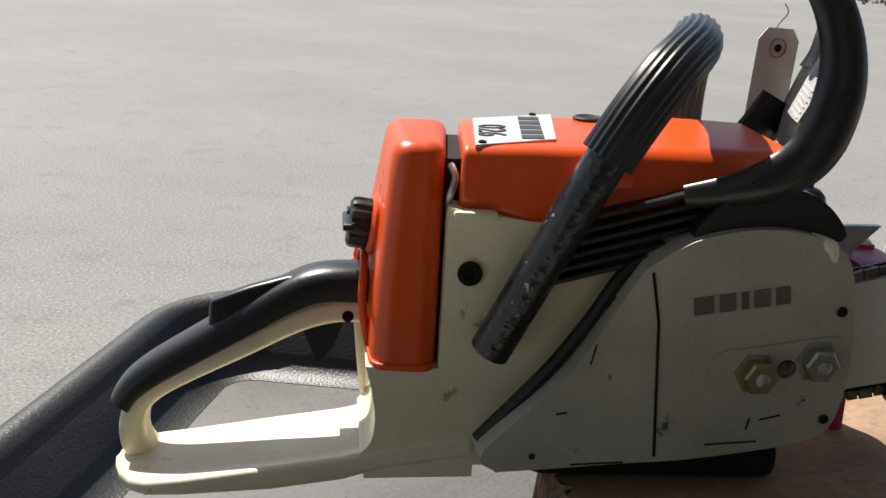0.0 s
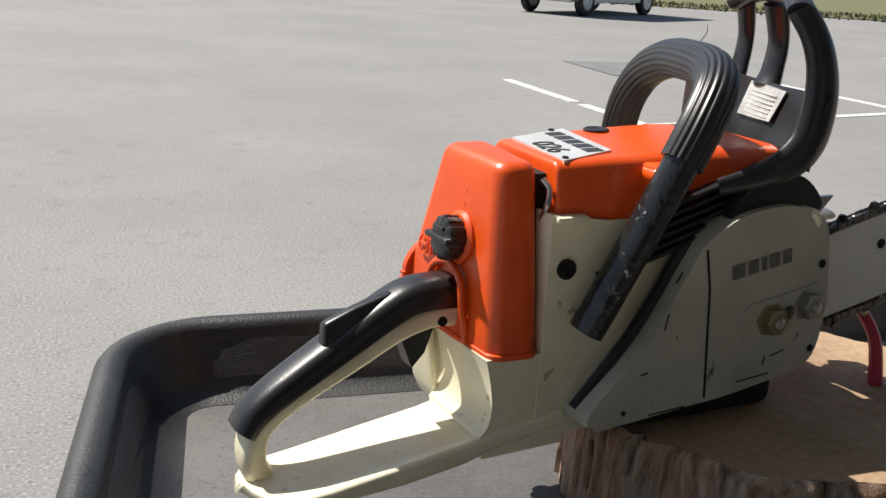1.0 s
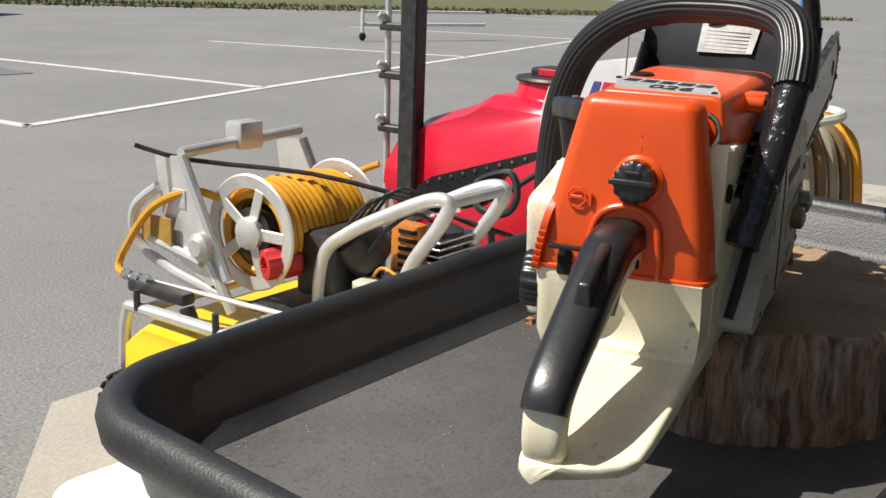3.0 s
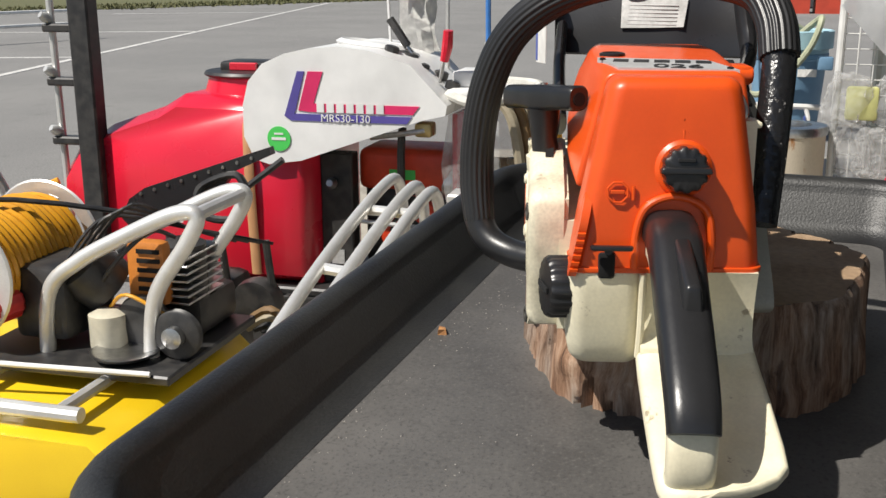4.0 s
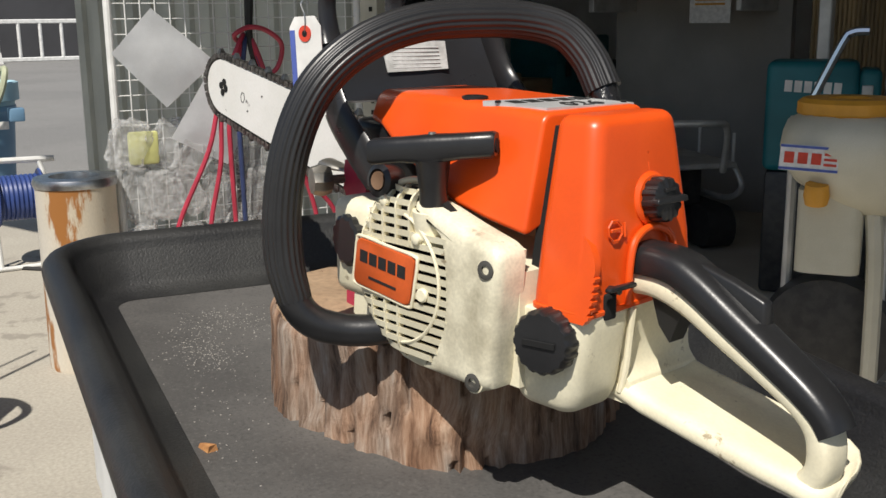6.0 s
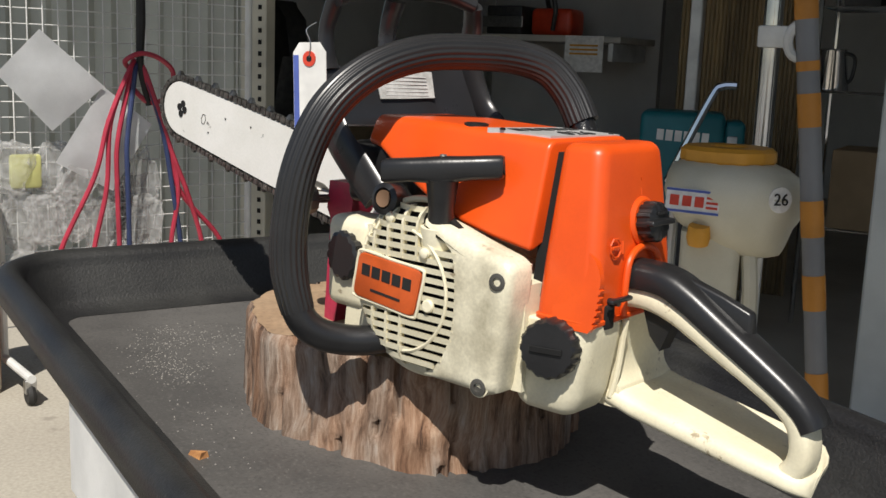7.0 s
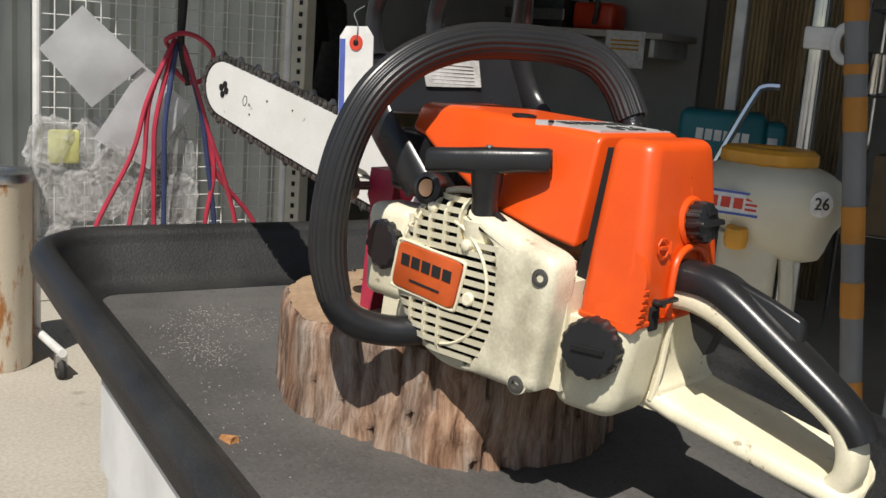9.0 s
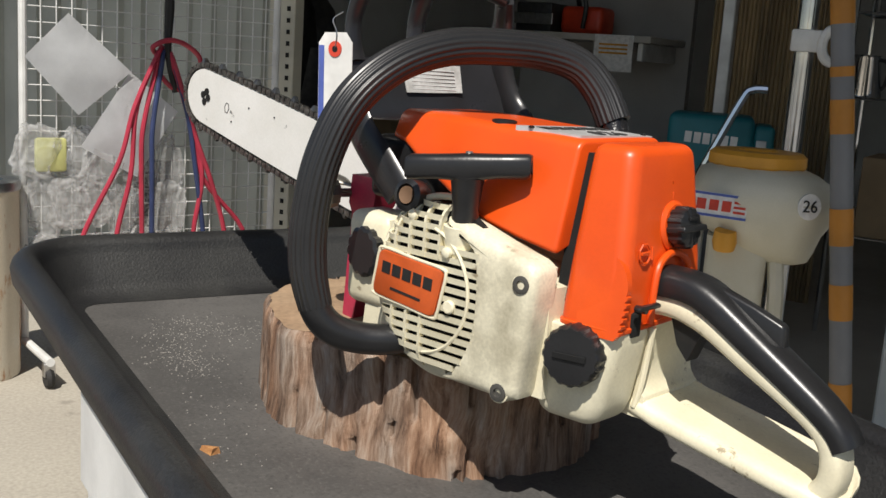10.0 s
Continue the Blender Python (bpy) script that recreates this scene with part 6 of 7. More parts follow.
def folding_cart():
    t = thing("folding_cart", (1.1, 1.2, 0), "folded aluminium hand cart with a spoked wheel", "cart")
    for y in (1.225, 1.275, 1.345):
        d = (y - 1.225)
        put("frame_tube", tube([(0.50 + d, y, 0.28), (0.50 + d, y, 0.42), (0.55 + d, y, 0.495), (0.70 + d, y, 0.555), (0.98 + d, y, 0.630), (1.30 + d, y, 0.690), (1.41 + d, y, 0.670), (1.45 + d, y, 0.55)], 0.0125, 12, 6), ALU, t, "bent aluminium tube")
    put("rail_tube", tube([(0.62, 1.205, 0.28), (0.63, 1.205, 0.40), (0.72, 1.205, 0.47), (1.12, 1.205, 0.575), (1.32, 1.205, 0.59), (1.38, 1.205, 0.50)], 0.011, 12, 6), ALU, t, "bent aluminium tube")
    put("axle_bracket", tube([(1.19, 1.175, 0.52), (1.23, 1.14, 0.52), (1.27, 1.090, 0.47), (1.27, 1.090, 0.25)], 0.012, 10, 6), ALU, t)
    for y in (1.163, 1.190):
        pn = put("side_panel", box(0.62, 1.66, y, y + 0.006, 0.10, 0.585, 0.002, 1), ALUP, t, "ribbed aluminium side panel")
        for k in range(31):
            put("panel_rib", box(0.63 + 0.0333 * k, 0.645 + 0.0333 * k, y - 0.004, y + 0.001, 0.11, 0.575, 0.0015, 1), ALUP, pn)
    put("panel_rim", tube([(0.62, 1.168, 0.10), (0.62, 1.168, 0.585), (1.66, 1.168, 0.585), (1.66, 1.168, 0.10)], 0.010, 8, 1), ALU, t)
    for k in range(3):
        put("clamp_sleeve", tube([(0.49, 1.225 + 0.06 * k, 0.36), (0.49, 1.225 + 0.06 * k, 0.42)], 0.020, 12, 1), ALU, t)
    for z in (0.30, 0.36):
        put("joint_block", box(1.54, 1.62, 1.14, 1.24, z + 0.27, z + 0.29, 0.004, 1), ALU, t)
    for x, z in ((0.70, 0.545), (0.98, 0.62), (1.25, 0.67)):
        put("cross_tube", tube([(x, 1.225, z), (x + 0.06, 1.345, z - 0.01)], 0.011, 8, 1), ALU, t)
    w = put("wheel_tyre", tube([(1.27 + 0.235 * math.cos(g), 1.125, 0.25 + 0.235 * math.sin(g)) for g in np.linspace(0, 2 * math.pi, 32, endpoint=False)], 0.019, 10, 2, closed=True), TYRE, t, "black bicycle tyre")
    put("wheel_rim", tube([(1.27 + 0.210 * math.cos(g), 1.125, 0.25 + 0.210 * math.sin(g)) for g in np.linspace(0, 2 * math.pi, 32, endpoint=False)], 0.010, 8, 2, closed=True), ALU, w)
    put("wheel_hub", lathe([(0.022, -0.03), (0.022, 0.03)], (1.27, 1.125, 0.25), (0, 1, 0), 12), ALU, w)
    for k in range(24):
        g = 2 * math.pi * k / 24
        o2 = g + (0.5 if k % 2 else -0.5)
        put("wheel_spoke", tube([(1.27 + 0.02 * math.cos(o2), 1.125 + (0.02 if k % 4 < 2 else -0.02), 0.25 + 0.02 * math.sin(o2)), (1.27 + 0.205 * math.cos(g), 1.125, 0.25 + 0.205 * math.sin(g))], 0.0015, 5, 1), STEEL, w)
    put("sticker", box(0.75, 0.87, 1.1555, 1.1588, 0.25, 0.40), RED, t, "red and yellow sticker")
    put("sticker_band", box(0.82, 0.865, 1.1535, 1.1554, 0.25, 0.36), YELLOW, t)
    return t


folding_cart()


# ---- yard objects towards the road ----
BLUET = material("faded_blue_plastic", (0.16, 0.29, 0.42), 0.5, color2=(0.13, 0.24, 0.36), scale=5, grain=0.06)
LIGHTBLUE = material("pale_blue_plastic", (0.36, 0.55, 0.62), 0.5, scale=5, grain=0.05)
BLUEH = material("blue_hose", (0.035, 0.065, 0.22), 0.4, scale=20, grain=0.06)
AIRB = material("dusty_blue_hose", (0.030, 0.045, 0.12), 0.5, scale=20, grain=0.06)
GREENH = material("pale_green_hose", (0.42, 0.44, 0.30), 0.5, scale=20, grain=0.06)
RUSTY = material("rust_streaked_white_can", (0.66, 0.62, 0.54), 0.55, color2=(0.58, 0.50, 0.38), scale=4, stretch=(1, 1, 0.25), spots=(0.36, 0.15, 0.04), spot_scale=7, spot_at=0.50, grain=0.08)
WHITEM = material("white_coated_wire", (0.72, 0.72, 0.70), 0.45, scale=10)
REDH = material("dark_red_hose", (0.42, 0.035, 0.065), 0.4, scale=20, grain=0.06)
FROST = material("frosted_sheet", (0.86, 0.87, 0.89), 0.4, scale=6, grain=0.04, alpha=0.93)

tub = thing("plastic_bin", (6.98, 0.235, 0.0), "faded blue plastic bin with a pale hose inside", "bin")
BIN = Matrix.Translation((6.98, 0.235, 0)) @ Matrix.Diagonal((1.2, 1.2, 1.24, 1)) @ Matrix.Translation((-6.68, -0.16, 0))
part("bin_body", lathe([(0.165, 0.0), (0.175, 0.01), (0.205, 0.44), (0.215, 0.45), (0.215, 0.475), (0.205, 0.48), (0.200, 0.40), (0.16, 0.03)], (6.68, 0.16, 0.0), (0, 0, 1), 36), BLUET, tub, m=BIN)
part("bin_rim", lathe([(0.222, 0.50), (0.235, 0.505), (0.235, 0.595), (0.222, 0.60), (0.212, 0.59), (0.210, 0.50)], (6.68, 0.16, 0.0), (0, 0, 1), 36, caps=False), LIGHTBLUE, tub, "pale blue inner tub rim", m=BIN)
part("inner_tub", lathe([(0.21, 0.47), (0.212, 0.52), (0.205, 0.56), (0.19, 0.50), (0.18, 0.42)], (6.68, 0.16, 0.0), (0, 0, 1), 30), LIGHTBLUE, tub, m=BIN)
for k in range(2):
    part("bin_handle", box(6.44, 6.50, 0.10 + 0.30 * k - 0.16, 0.18 + 0.30 * k - 0.16, 0.40, 0.47, 0.008, 2), BLUET, tub, m=BIN)
part("bin_sticker", box(6.482, 6.488, 0.02, 0.12, 0.36, 0.40), PAPER, tub, m=BIN)
part("pale_hose", tube([(6.60, 0.20, 0.50), (6.55, 0.05, 0.64), (6.44, 0.02, 0.66), (6.42, 0.08, 0.50), (6.43, 0.25, 0.30), (6.44, 0.37, 0.27), (6.44, 0.41, 0.36), (6.50, 0.38, 0.56), (6.62, 0.25, 0.66), (6.70, 0.10, 0.60)], 0.018, 8, 6), GREENH, tub, "pale green hose loop", m=BIN)

reel = thing("garden_hose_reel", (4.62, 0.36, 0.012), "blue garden hose wound on a white reel stand", "hose reel")
for k in range(9):
    part("hose_turn", tube([(4.62 + 0.095 * math.cos(g), 0.29 + 0.020 * k, 0.33 + 0.095 * math.sin(g)) for g in np.linspace(0, 2 * math.pi, 14, endpoint=False)], 0.012, 7, 2, closed=True), BLUEH, reel)
for y in (0.272, 0.468):
    part("reel_disc", lathe([(0.125, -0.006), (0.130, 0), (0.125, 0.006), (0.02, 0.006)], (4.62, y, 0.33), (0, 1, 0), 30), BLUEH, reel, "blue reel disc")
    part("stand_leg", tube([(4.50, y - 0.02 if y < 0.3 else y + 0.02, 0.02), (4.60, y - 0.02 if y < 0.3 else y + 0.02, 0.40), (4.62, y, 0.50)], 0.011, 8, 3), WHITEM, reel)
part("stand_bar", tube([(4.62, 0.20, 0.50), (4.62, 0.50, 0.505)], 0.014, 8, 1), WHITEM, reel)
part("stand_foot", tube([(4.50, 0.20, 0.024), (4.50, 0.52, 0.024)], 0.011, 8, 1), WHITEM, reel)
part("loose_hose", tube([(4.6, 0.50, 0.24), (4.4, 0.66, 0.06), (3.9, 0.82, 0.025), (3.4, 0.95, 0.025), (2.9, 1.02, 0.025), (2.6, 0.95, 0.025), (2.5, 0.82, 0.025)], 0.012, 8, 7), BLUEH, reel, "loose blue hose on the ground")
part("black_cable", tube([(4.9, 0.62, 0.05), (4.75, 0.62, 0.02), (4.6, 0.50, 0.02), (4.4, 0.30, 0.02)], 0.010, 6, 5), TYRE, reel)

can = thing("steel_drum", (2.96, 0.445, 0.012), "rust-streaked white steel drum with an open ring top", "drum")
part("drum_wall", lathe([(0.122, 0.0), (0.125, 0.01), (0.125, 0.60), (0.128, 0.61)], (2.96, 0.445, 0.012), (0, 0, 1), 40, caps=False), RUSTY, can)
part("drum_top", lathe([(0.129, 0.60), (0.132, 0.615), (0.127, 0.628), (0.080, 0.630), (0.076, 0.60), (0.076, 0.40)], (2.96, 0.445, 0.012), (0, 0, 1), 40, caps=False), STEEL, can, "bright steel ring top")
# black disc paints the shade down inside the drum
part("drum_inside", lathe([(0.075, 0.40), (0.0745, 0.41)], (2.96, 0.445, 0.012), (0, 0, 1), 30), DARK, can)

# mesh display stand
mesh = thing("mesh_stand", (2.98, -0.146, 0.0), "white wire mesh display stand on castors", "stand")
for y in (0.297, -0.589):
    part("stand_post", tube([(2.98, y, 0.10), (2.98, y, 1.85)], 0.013, 10, 1), WHITEM, mesh)
    part("stand_base", tube([(2.70, y, 0.10), (3.24, y, 0.10)], 0.014, 10, 1), WHITEM, mesh)
    for x in (2.72, 3.22):
        cs = part("castor", lathe([(0.028, -0.012), (0.034, 0), (0.028, 0.012)], (x, y, 0.046), (0, 1, 0), 16), TYRE, mesh)
        part("castor_fork", box(x - 0.012, x + 0.012, y - 0.018, y + 0.018, 0.05, 0.095, 0.003, 1), STEEL, cs)
for k in range(17):
    y = -0.541 + 0.049 * k
    part("mesh_wire", tube([(2.975, y, 0.20), (2.975, y, 1.80)], 0.0022, 6, 1), WHITEM, mesh)
for k in range(33):
    z = 0.20 + 0.049 * k
    part("mesh_wire", tube([(2.980, 0.297, z), (2.980, -0.589, z)], 0.0022, 6, 1), WHITEM, mesh)


def sheet(name, pts, mat, label, cat, sag=0.01):
    """A thin hanging sheet of four corners, a little bowed."""
    a, b, c, d = (Vector(p) for p in pts)
    bm = bmesh.new()
    n = 8
    rows = []
    for j in range(n + 1):
        rows.append([bm.verts.new(a.lerp(b, i / n).lerp(d.lerp(c, i / n), j / n) + Vector((-sag * math.sin(math.pi * i / n) * math.sin(math.pi * j / n), 0, 0))) for i in range(n + 1)])
    for r, q in zip(rows, rows[1:]):
        for i in range(n):
            bm.faces.new((r[i], r[i + 1], q[i + 1], q[i]))
    bmesh.ops.solidify(bm, geom=bm.faces[:], thickness=0.0012)
    return tagged(part(name, bm, mat, sharp=70), label, cat)


sheet("plastic_sheet", ((2.90, 0.314, 1.025), (2.90, 0.180, 1.165), (2.91, -0.027, 0.990), (2.91, 0.145, 0.846)), FROST, "frosted translucent sheet hanging from the mesh", "sheet")
sheet("plastic_sheet", ((2.92, -0.027, 0.990), (2.92, -0.193, 0.864), (2.93, -0.058, 0.641), (2.92, 0.135, 0.744)), FROST, "frosted translucent sheet hanging crooked from the mesh", "sheet")
HOSES = (((-0.105, 1.055), (-0.02, 0.880), (0.030, 0.70), (0.142, 0.452), REDH), ((-0.110, 1.060), (-0.03, 0.880), (-0.012, 0.66), (0.027, 0.452), REDH), ((-0.115, 1.05), (-0.055, 0.820), (-0.050, 0.68), (-0.062, 0.45), REDH), ((-0.12, 1.04), (-0.082, 0.82), (-0.081, 0.70), (-0.092, 0.45), AIRB),
         ((-0.150, 1.05), (-0.205, 0.86), (-0.240, 0.66), (-0.278, 0.46), AIRB), ((-0.152, 1.05), (-0.214, 0.84), (-0.270, 0.64), (-0.431, 0.455), REDH), ((-0.155, 1.04), (-0.235, 0.78), (-0.290, 0.64), (-0.354, 0.46), REDH), ((-0.150, 1.04), (-0.23, 0.80), (-0.262, 0.64), (-0.245, 0.46), REDH))
for k, (p0, p1, p2, p3, mm) in enumerate(HOSES):
    x = 2.88 + 0.006 * (k % 3)
    h = part("air_hose", tube([(x + 0.05, -0.14, 1.07), (x, p0[0], p0[1]), (x - 0.02, *p1), (x - 0.02, *p2), (x, *p3), (x + 0.01, p3[0] * 1.05, 0.30)], 0.0085, 8, 6), mm)
    tagged(h, ("dark red" if mm is REDH else "dark blue") + " air hose hanging from the mesh", "hose", "hanging air hoses")
hl = part("air_hose", tube([(2.93, -0.12, 1.05), (2.88, -0.087, 1.075), (2.87, -0.135, 1.100), (2.87, -0.197, 1.088), (2.87, -0.249, 1.04), (2.88, -0.23, 0.96), (2.89, -0.17, 0.94), (2.90, -0.12, 0.985)], 0.0085, 8, 6), REDH)
tagged(hl, "dark red air hose looped over the mesh hook", "hose", "hanging air hoses")
hk = part("hose_coupling", tube([(2.90, -0.152, 1.42), (2.90, -0.150, 1.20), (2.89, -0.143, 1.06), (2.89, -0.17, 0.93)], [0.014, 0.017, 0.012, 0.010], 8, 4), TYRE)
tagged(hk, "black hose coupling hanging on the mesh", "coupling")
rb = random.Random(3)
for k in range(15):
    y, z = 0.26 - 0.105 * (k % 5) + rb.uniform(-0.03, 0.03), 0.36 + 0.17 * (k // 5) + rb.uniform(-0.03, 0.03)
    bm = bmesh.new()
    bmesh.ops.create_icosphere(bm, subdivisions=4, radius=1.0)
    for v in bm.verts:
        c = v.co.normalized()
        v.co = Vector((c.x, math.copysign(abs(c.y) ** 0.6, c.y), math.copysign(abs(c.z) ** 0.6, c.z)))
        v.co *= 1 + 0.30 * noise.noise(c * 1.8 + Vector((k, 0, 0))) - 0.45 * abs(noise.noise(c * 2.6 + Vector((0, k, 0)))) + 0.05 * noise.noise(c * 9)
    bm.transform(Matrix.Translation((2.935 + 0.012 * (k % 3), y, z)) @ Matrix.Rotation(rb.uniform(-0.5, 0.5), 4, "X") @ Matrix.Diagonal((0.020, rb.uniform(0.045, 0.075), rb.uniform(0.07, 0.11), 1)))
    tagged(part("parts_bag", bm, CLEAR, sharp=8), "clear plastic bag of small parts hung on the mesh", "bag", "bags on the mesh")
bm = box(2.94, 2.965, 0.17, 0.27, 0.66, 0.77, 0.010, 2)
tagged(part("parts_bag", bm, material("yellow_packet", (0.62, 0.62, 0.25), 0.4, scale=20), sharp=30), "pale yellow packet hung on the mesh", "bag", "bags on the mesh")
roll = part("wire_roll", lathe([(0.066, 0), (0.068, 0.005), (0.068, 0.66), (0.066, 0.668)], (3.06, -0.165, 0.012), (0, 0, 1), 26), material("silver_mesh_roll", (0.45, 0.44, 0.42), 0.4, 0.5, scale=120, mix=0.2, color2=(0.15, 0.14, 0.13), grain=0.3))
tagged(roll, "roll of silver wire netting behind the mesh", "wire roll")

# distance
VANB = material("bronze_van_paint", (0.12, 0.10, 0.085), 0.35, scale=1, coat=0.3)
van = thing("parked_van", (10.2, 22.4, 0), "dark bronze small van parked on the asphalt", "van", turn=34)
VANM = Matrix.Translation((10.2, 22.4, 0)) @ Matrix.Rotation(radians(34), 4, "Z") @ Matrix.Scale(1.1, 4)
part("body", loft([[(x, y, z) for x, z in ((-1.68, 0.28), (-1.70, 0.75), (-1.62, 1.0), (-1.2, 1.75), (-1.0, 1.88), (1.5, 1.88), (1.62, 1.7), (1.66, 0.30))] for y in (-0.70, 0.70)], 0.06, 3), VANB, van, m=VANM)
part("sill_strip", box(-1.0, 1.0, -0.715, -0.70, 0.25, 0.36, 0.01, 1), GREYT, van, m=VANM)
part("front_bumper", box(-1.76, -1.60, -0.68, 0.68, 0.26, 0.46, 0.03, 2), GREYT, van, m=VANM)
for x0, x1 in ((-1.15, -0.4), (-0.3, 0.55), (0.65, 1.4)):
    part("side_window", box(x0, x1, -0.712, -0.705, 1.15, 1.65, 0.004, 1), ENGB, van, m=VANM)
for x in (-1.2, 1.2):
    for y in (-0.66, 0.60):
        wl = part("wheel", lathe([(0.15, -0.07), (0.25, -0.075), (0.275, -0.05), (0.275, 0.05), (0.25, 0.075), (0.15, 0.07)], (x, y, 0.275), (0, -1, 0), 28), TYRE, van, m=VANM)
        part("hub_cap", lathe([(0.17, 0.068), (0.16, 0.085), (0.06, 0.09), (0.05, 0.075)], (x, y, 0.275), (0, -1, 0), 20), GREYT, wl, m=VANM)
trolley = thing("flat_trolley", (14.3, 12.2, 0), "white tube frame trolley with castors", "trolley")
for z in (0.28, 0.50):
    part("frame_bar", tube([(13.6, 12.4, z), (16.2, 11.6, z)], 0.03, 8, 1), WHITEM, trolley)
part("frame_bar", tube([(13.6, 12.4, 0.1), (13.6, 12.4, 0.55)], 0.03, 8, 1), WHITEM, trolley)
part("castor", lathe([(0.06, -0.03), (0.08, 0), (0.06, 0.03)], (13.6, 12.4, 0.08), (0, 1, 0), 14), TYRE, trolley)

crate_mat = material("orange_red_crate", (0.50, 0.06, 0.03), 0.5, scale=3, grain=0.05)
for k in range(2):
    cr = thing("plastic_crate", (30.5, -0.9 - 1.2 * k, 0), "orange-red plastic crate lying on the asphalt", "crate", "crates at the yard's edge", turn=10 * k)
    part("crate_wall", loft([[(x, y, z) for x, y in ((29.9, -1.45 - 1.2 * k), (31.0, -1.45 - 1.2 * k), (31.0, -0.4 - 1.2 * k), (29.9, -0.4 - 1.2 * k))] for z in (0.0, 0.85)], 0.06, 2), crate_mat, cr)
    part("crate_rim", box(29.85, 31.05, -1.5 - 1.2 * k, -0.35 - 1.2 * k, 0.85, 0.93, 0.03, 2), crate_mat, cr)
pal = thing("flat_dolly", (31.3, 0.55, 0), "low wooden platform dolly on the asphalt", "dolly")
part("deck", box(30.7, 31.9, -0.05, 1.5, 0.34, 0.44, 0.02, 1), material("grey_deck_wood", (0.25, 0.21, 0.17), 0.8, scale=3), pal)
for x, y in ((30.8, 0.1), (30.8, 1.3), (31.8, 0.1), (31.8, 1.3)):
    part("wheel", lathe([(0.12, -0.05), (0.16, 0), (0.12, 0.05)], (x, y, 0.17), (0, 1, 0), 14), TYRE, pal)
sack = part("white_sack", loft([[(30.0 + 0.5 * k, -3.0 + y, z) for y, z in ((-0.4, 0), (-0.35, 0.3), (0, 0.42), (0.4, 0.3), (0.45, 0))] for k in range(3)], 0.08, 2), PAPER)
tagged(sack, "white sack lying beside the crates", "sack")
lad = thing("white_ladder", (31.5, -6.0, 0), "long white aluminium ladder lying on its edge", "ladder")
for z in (0.0, 1.05):
    part("ladder_rail", box(31.4, 31.5, -8.5, -3.2, z, z + 0.12, 0.02, 1), WHITEM, lad)
for k in range(9):
    part("ladder_rung", tube([(31.45, -3.5 - 0.58 * k, 0.06), (31.45, -3.5 - 0.58 * k, 1.12)], 0.05, 8, 1), WHITEM, lad)
shed = thing("dark_shed", (36, -6.0, 0), "dark storage shed behind the ladder", "shed")
part("shed_wall", box(34, 38, -11, -1.0, 0, 3.0, 0.05, 1), material("dark_shed_wall", (0.05, 0.05, 0.055), 0.7, scale=1), shed)
part("shed_roof", box(33.6, 38.4, -11.4, -0.6, 3.0, 3.15, 0.05, 1), ROOFM, shed)
# rough grass along the yard's far edge
rg = random.Random(8)
bm = bmesh.new()
for k in range(5200):
    f = rg.random()
    x, y = 10 + 35 * f + rg.gauss(0, 0.9), 29.4 - 17.0 * f + rg.uniform(-0.2, 3.0)
    h = rg.uniform(0.04, 0.16)
    g = rg.uniform(0, 6.28)
    dx, dy = 0.05 * math.cos(g), 0.05 * math.sin(g)
    v = [bm.verts.new((x - dx, y - dy, 0)), bm.verts.new((x + dx, y + dy, 0)), bm.verts.new((x + rg.uniform(-0.1, 0.1), y + rg.uniform(-0.1, 0.1), h))]
    bm.faces.new(v)
tagged(part("grass", bm, GRASS, smooth=False), "rough sunlit grass along the yard edge", "grass", kind="stuff")
bm = loft([[(x, y, z) for x, y in ((10, 29.6), (45, 12.6), (64, 34), (22, 64))] for z in (-0.02, 0.03)])
tagged(part("verge", bm, GRASS), "green grass verge beyond the asphalt", "grass", kind="structure")

# ---- shop front and inside ----
CARD = material("brown_carton", (0.36, 0.25, 0.14), 0.8, scale=6, grain=0.05)
TEAL = material("teal_tool_case", (0.01, 0.16, 0.19), 0.45, scale=6, grain=0.05)
TANKM = material("milky_blower_tank", (0.60, 0.57, 0.46), 0.4, color2=(0.52, 0.49, 0.38), scale=6, grain=0.05, spots=(0.30, 0.26, 0.18), spot_scale=12, spot_at=0.70)
CAPO = material("orange_yellow_lid", (0.68, 0.32, 0.03), 0.5, scale=10, grain=0.05)
CHROME = material("chromed_tube", (0.75, 0.75, 0.75), 0.15, 1.0, scale=10)
BAMB = material("bamboo_slat", (0.30, 0.21, 0.10), 0.6, color2=(0.20, 0.14, 0.07), scale=20, stretch=(1, 1, 0.1), grain=0.2, grain_scale=60, per_piece=0.3)
PALEP = material("pale_grey_panel", (0.58, 0.61, 0.60), 0.5, scale=4, grain=0.04, spots=(0.25, 0.25, 0.24), spot_scale=14, spot_at=0.74)


def sh(name, bm, mat, parent=None, label=""):
    return part(name, bm, mat, parent, label, SHOP)


def shop_thing(name, a, b, z, label, cat, group=""):
    p = SHOP @ Vector((a, b, z))
    return thing(name, tuple(p), label, cat, group)


col = shop_thing("slotted_column", 0.0, 0.0, 0, "cream slotted steel shelf column at the doorway", "column")
sh("column_post", box(-0.035, 0.095, -0.06, -0.004, 0.0, 2.6, 0.003, 1), material("cream_steel", (0.55, 0.52, 0.42), 0.5, scale=6), col)
for k in range(40):
    sh("slot_hole", box(-0.012, 0.004, -0.0625, -0.058, 0.25 + 0.045 * k, 0.268 + 0.045 * k), DARK, col)
pan = sh("door_1", box(-2.99, -2.33, -0.09, -0.03, 0.02, 2.5, 0.006, 1), PALEP)
tagged(pan, "pale grey sliding door panel standing open", "door", kind="structure")

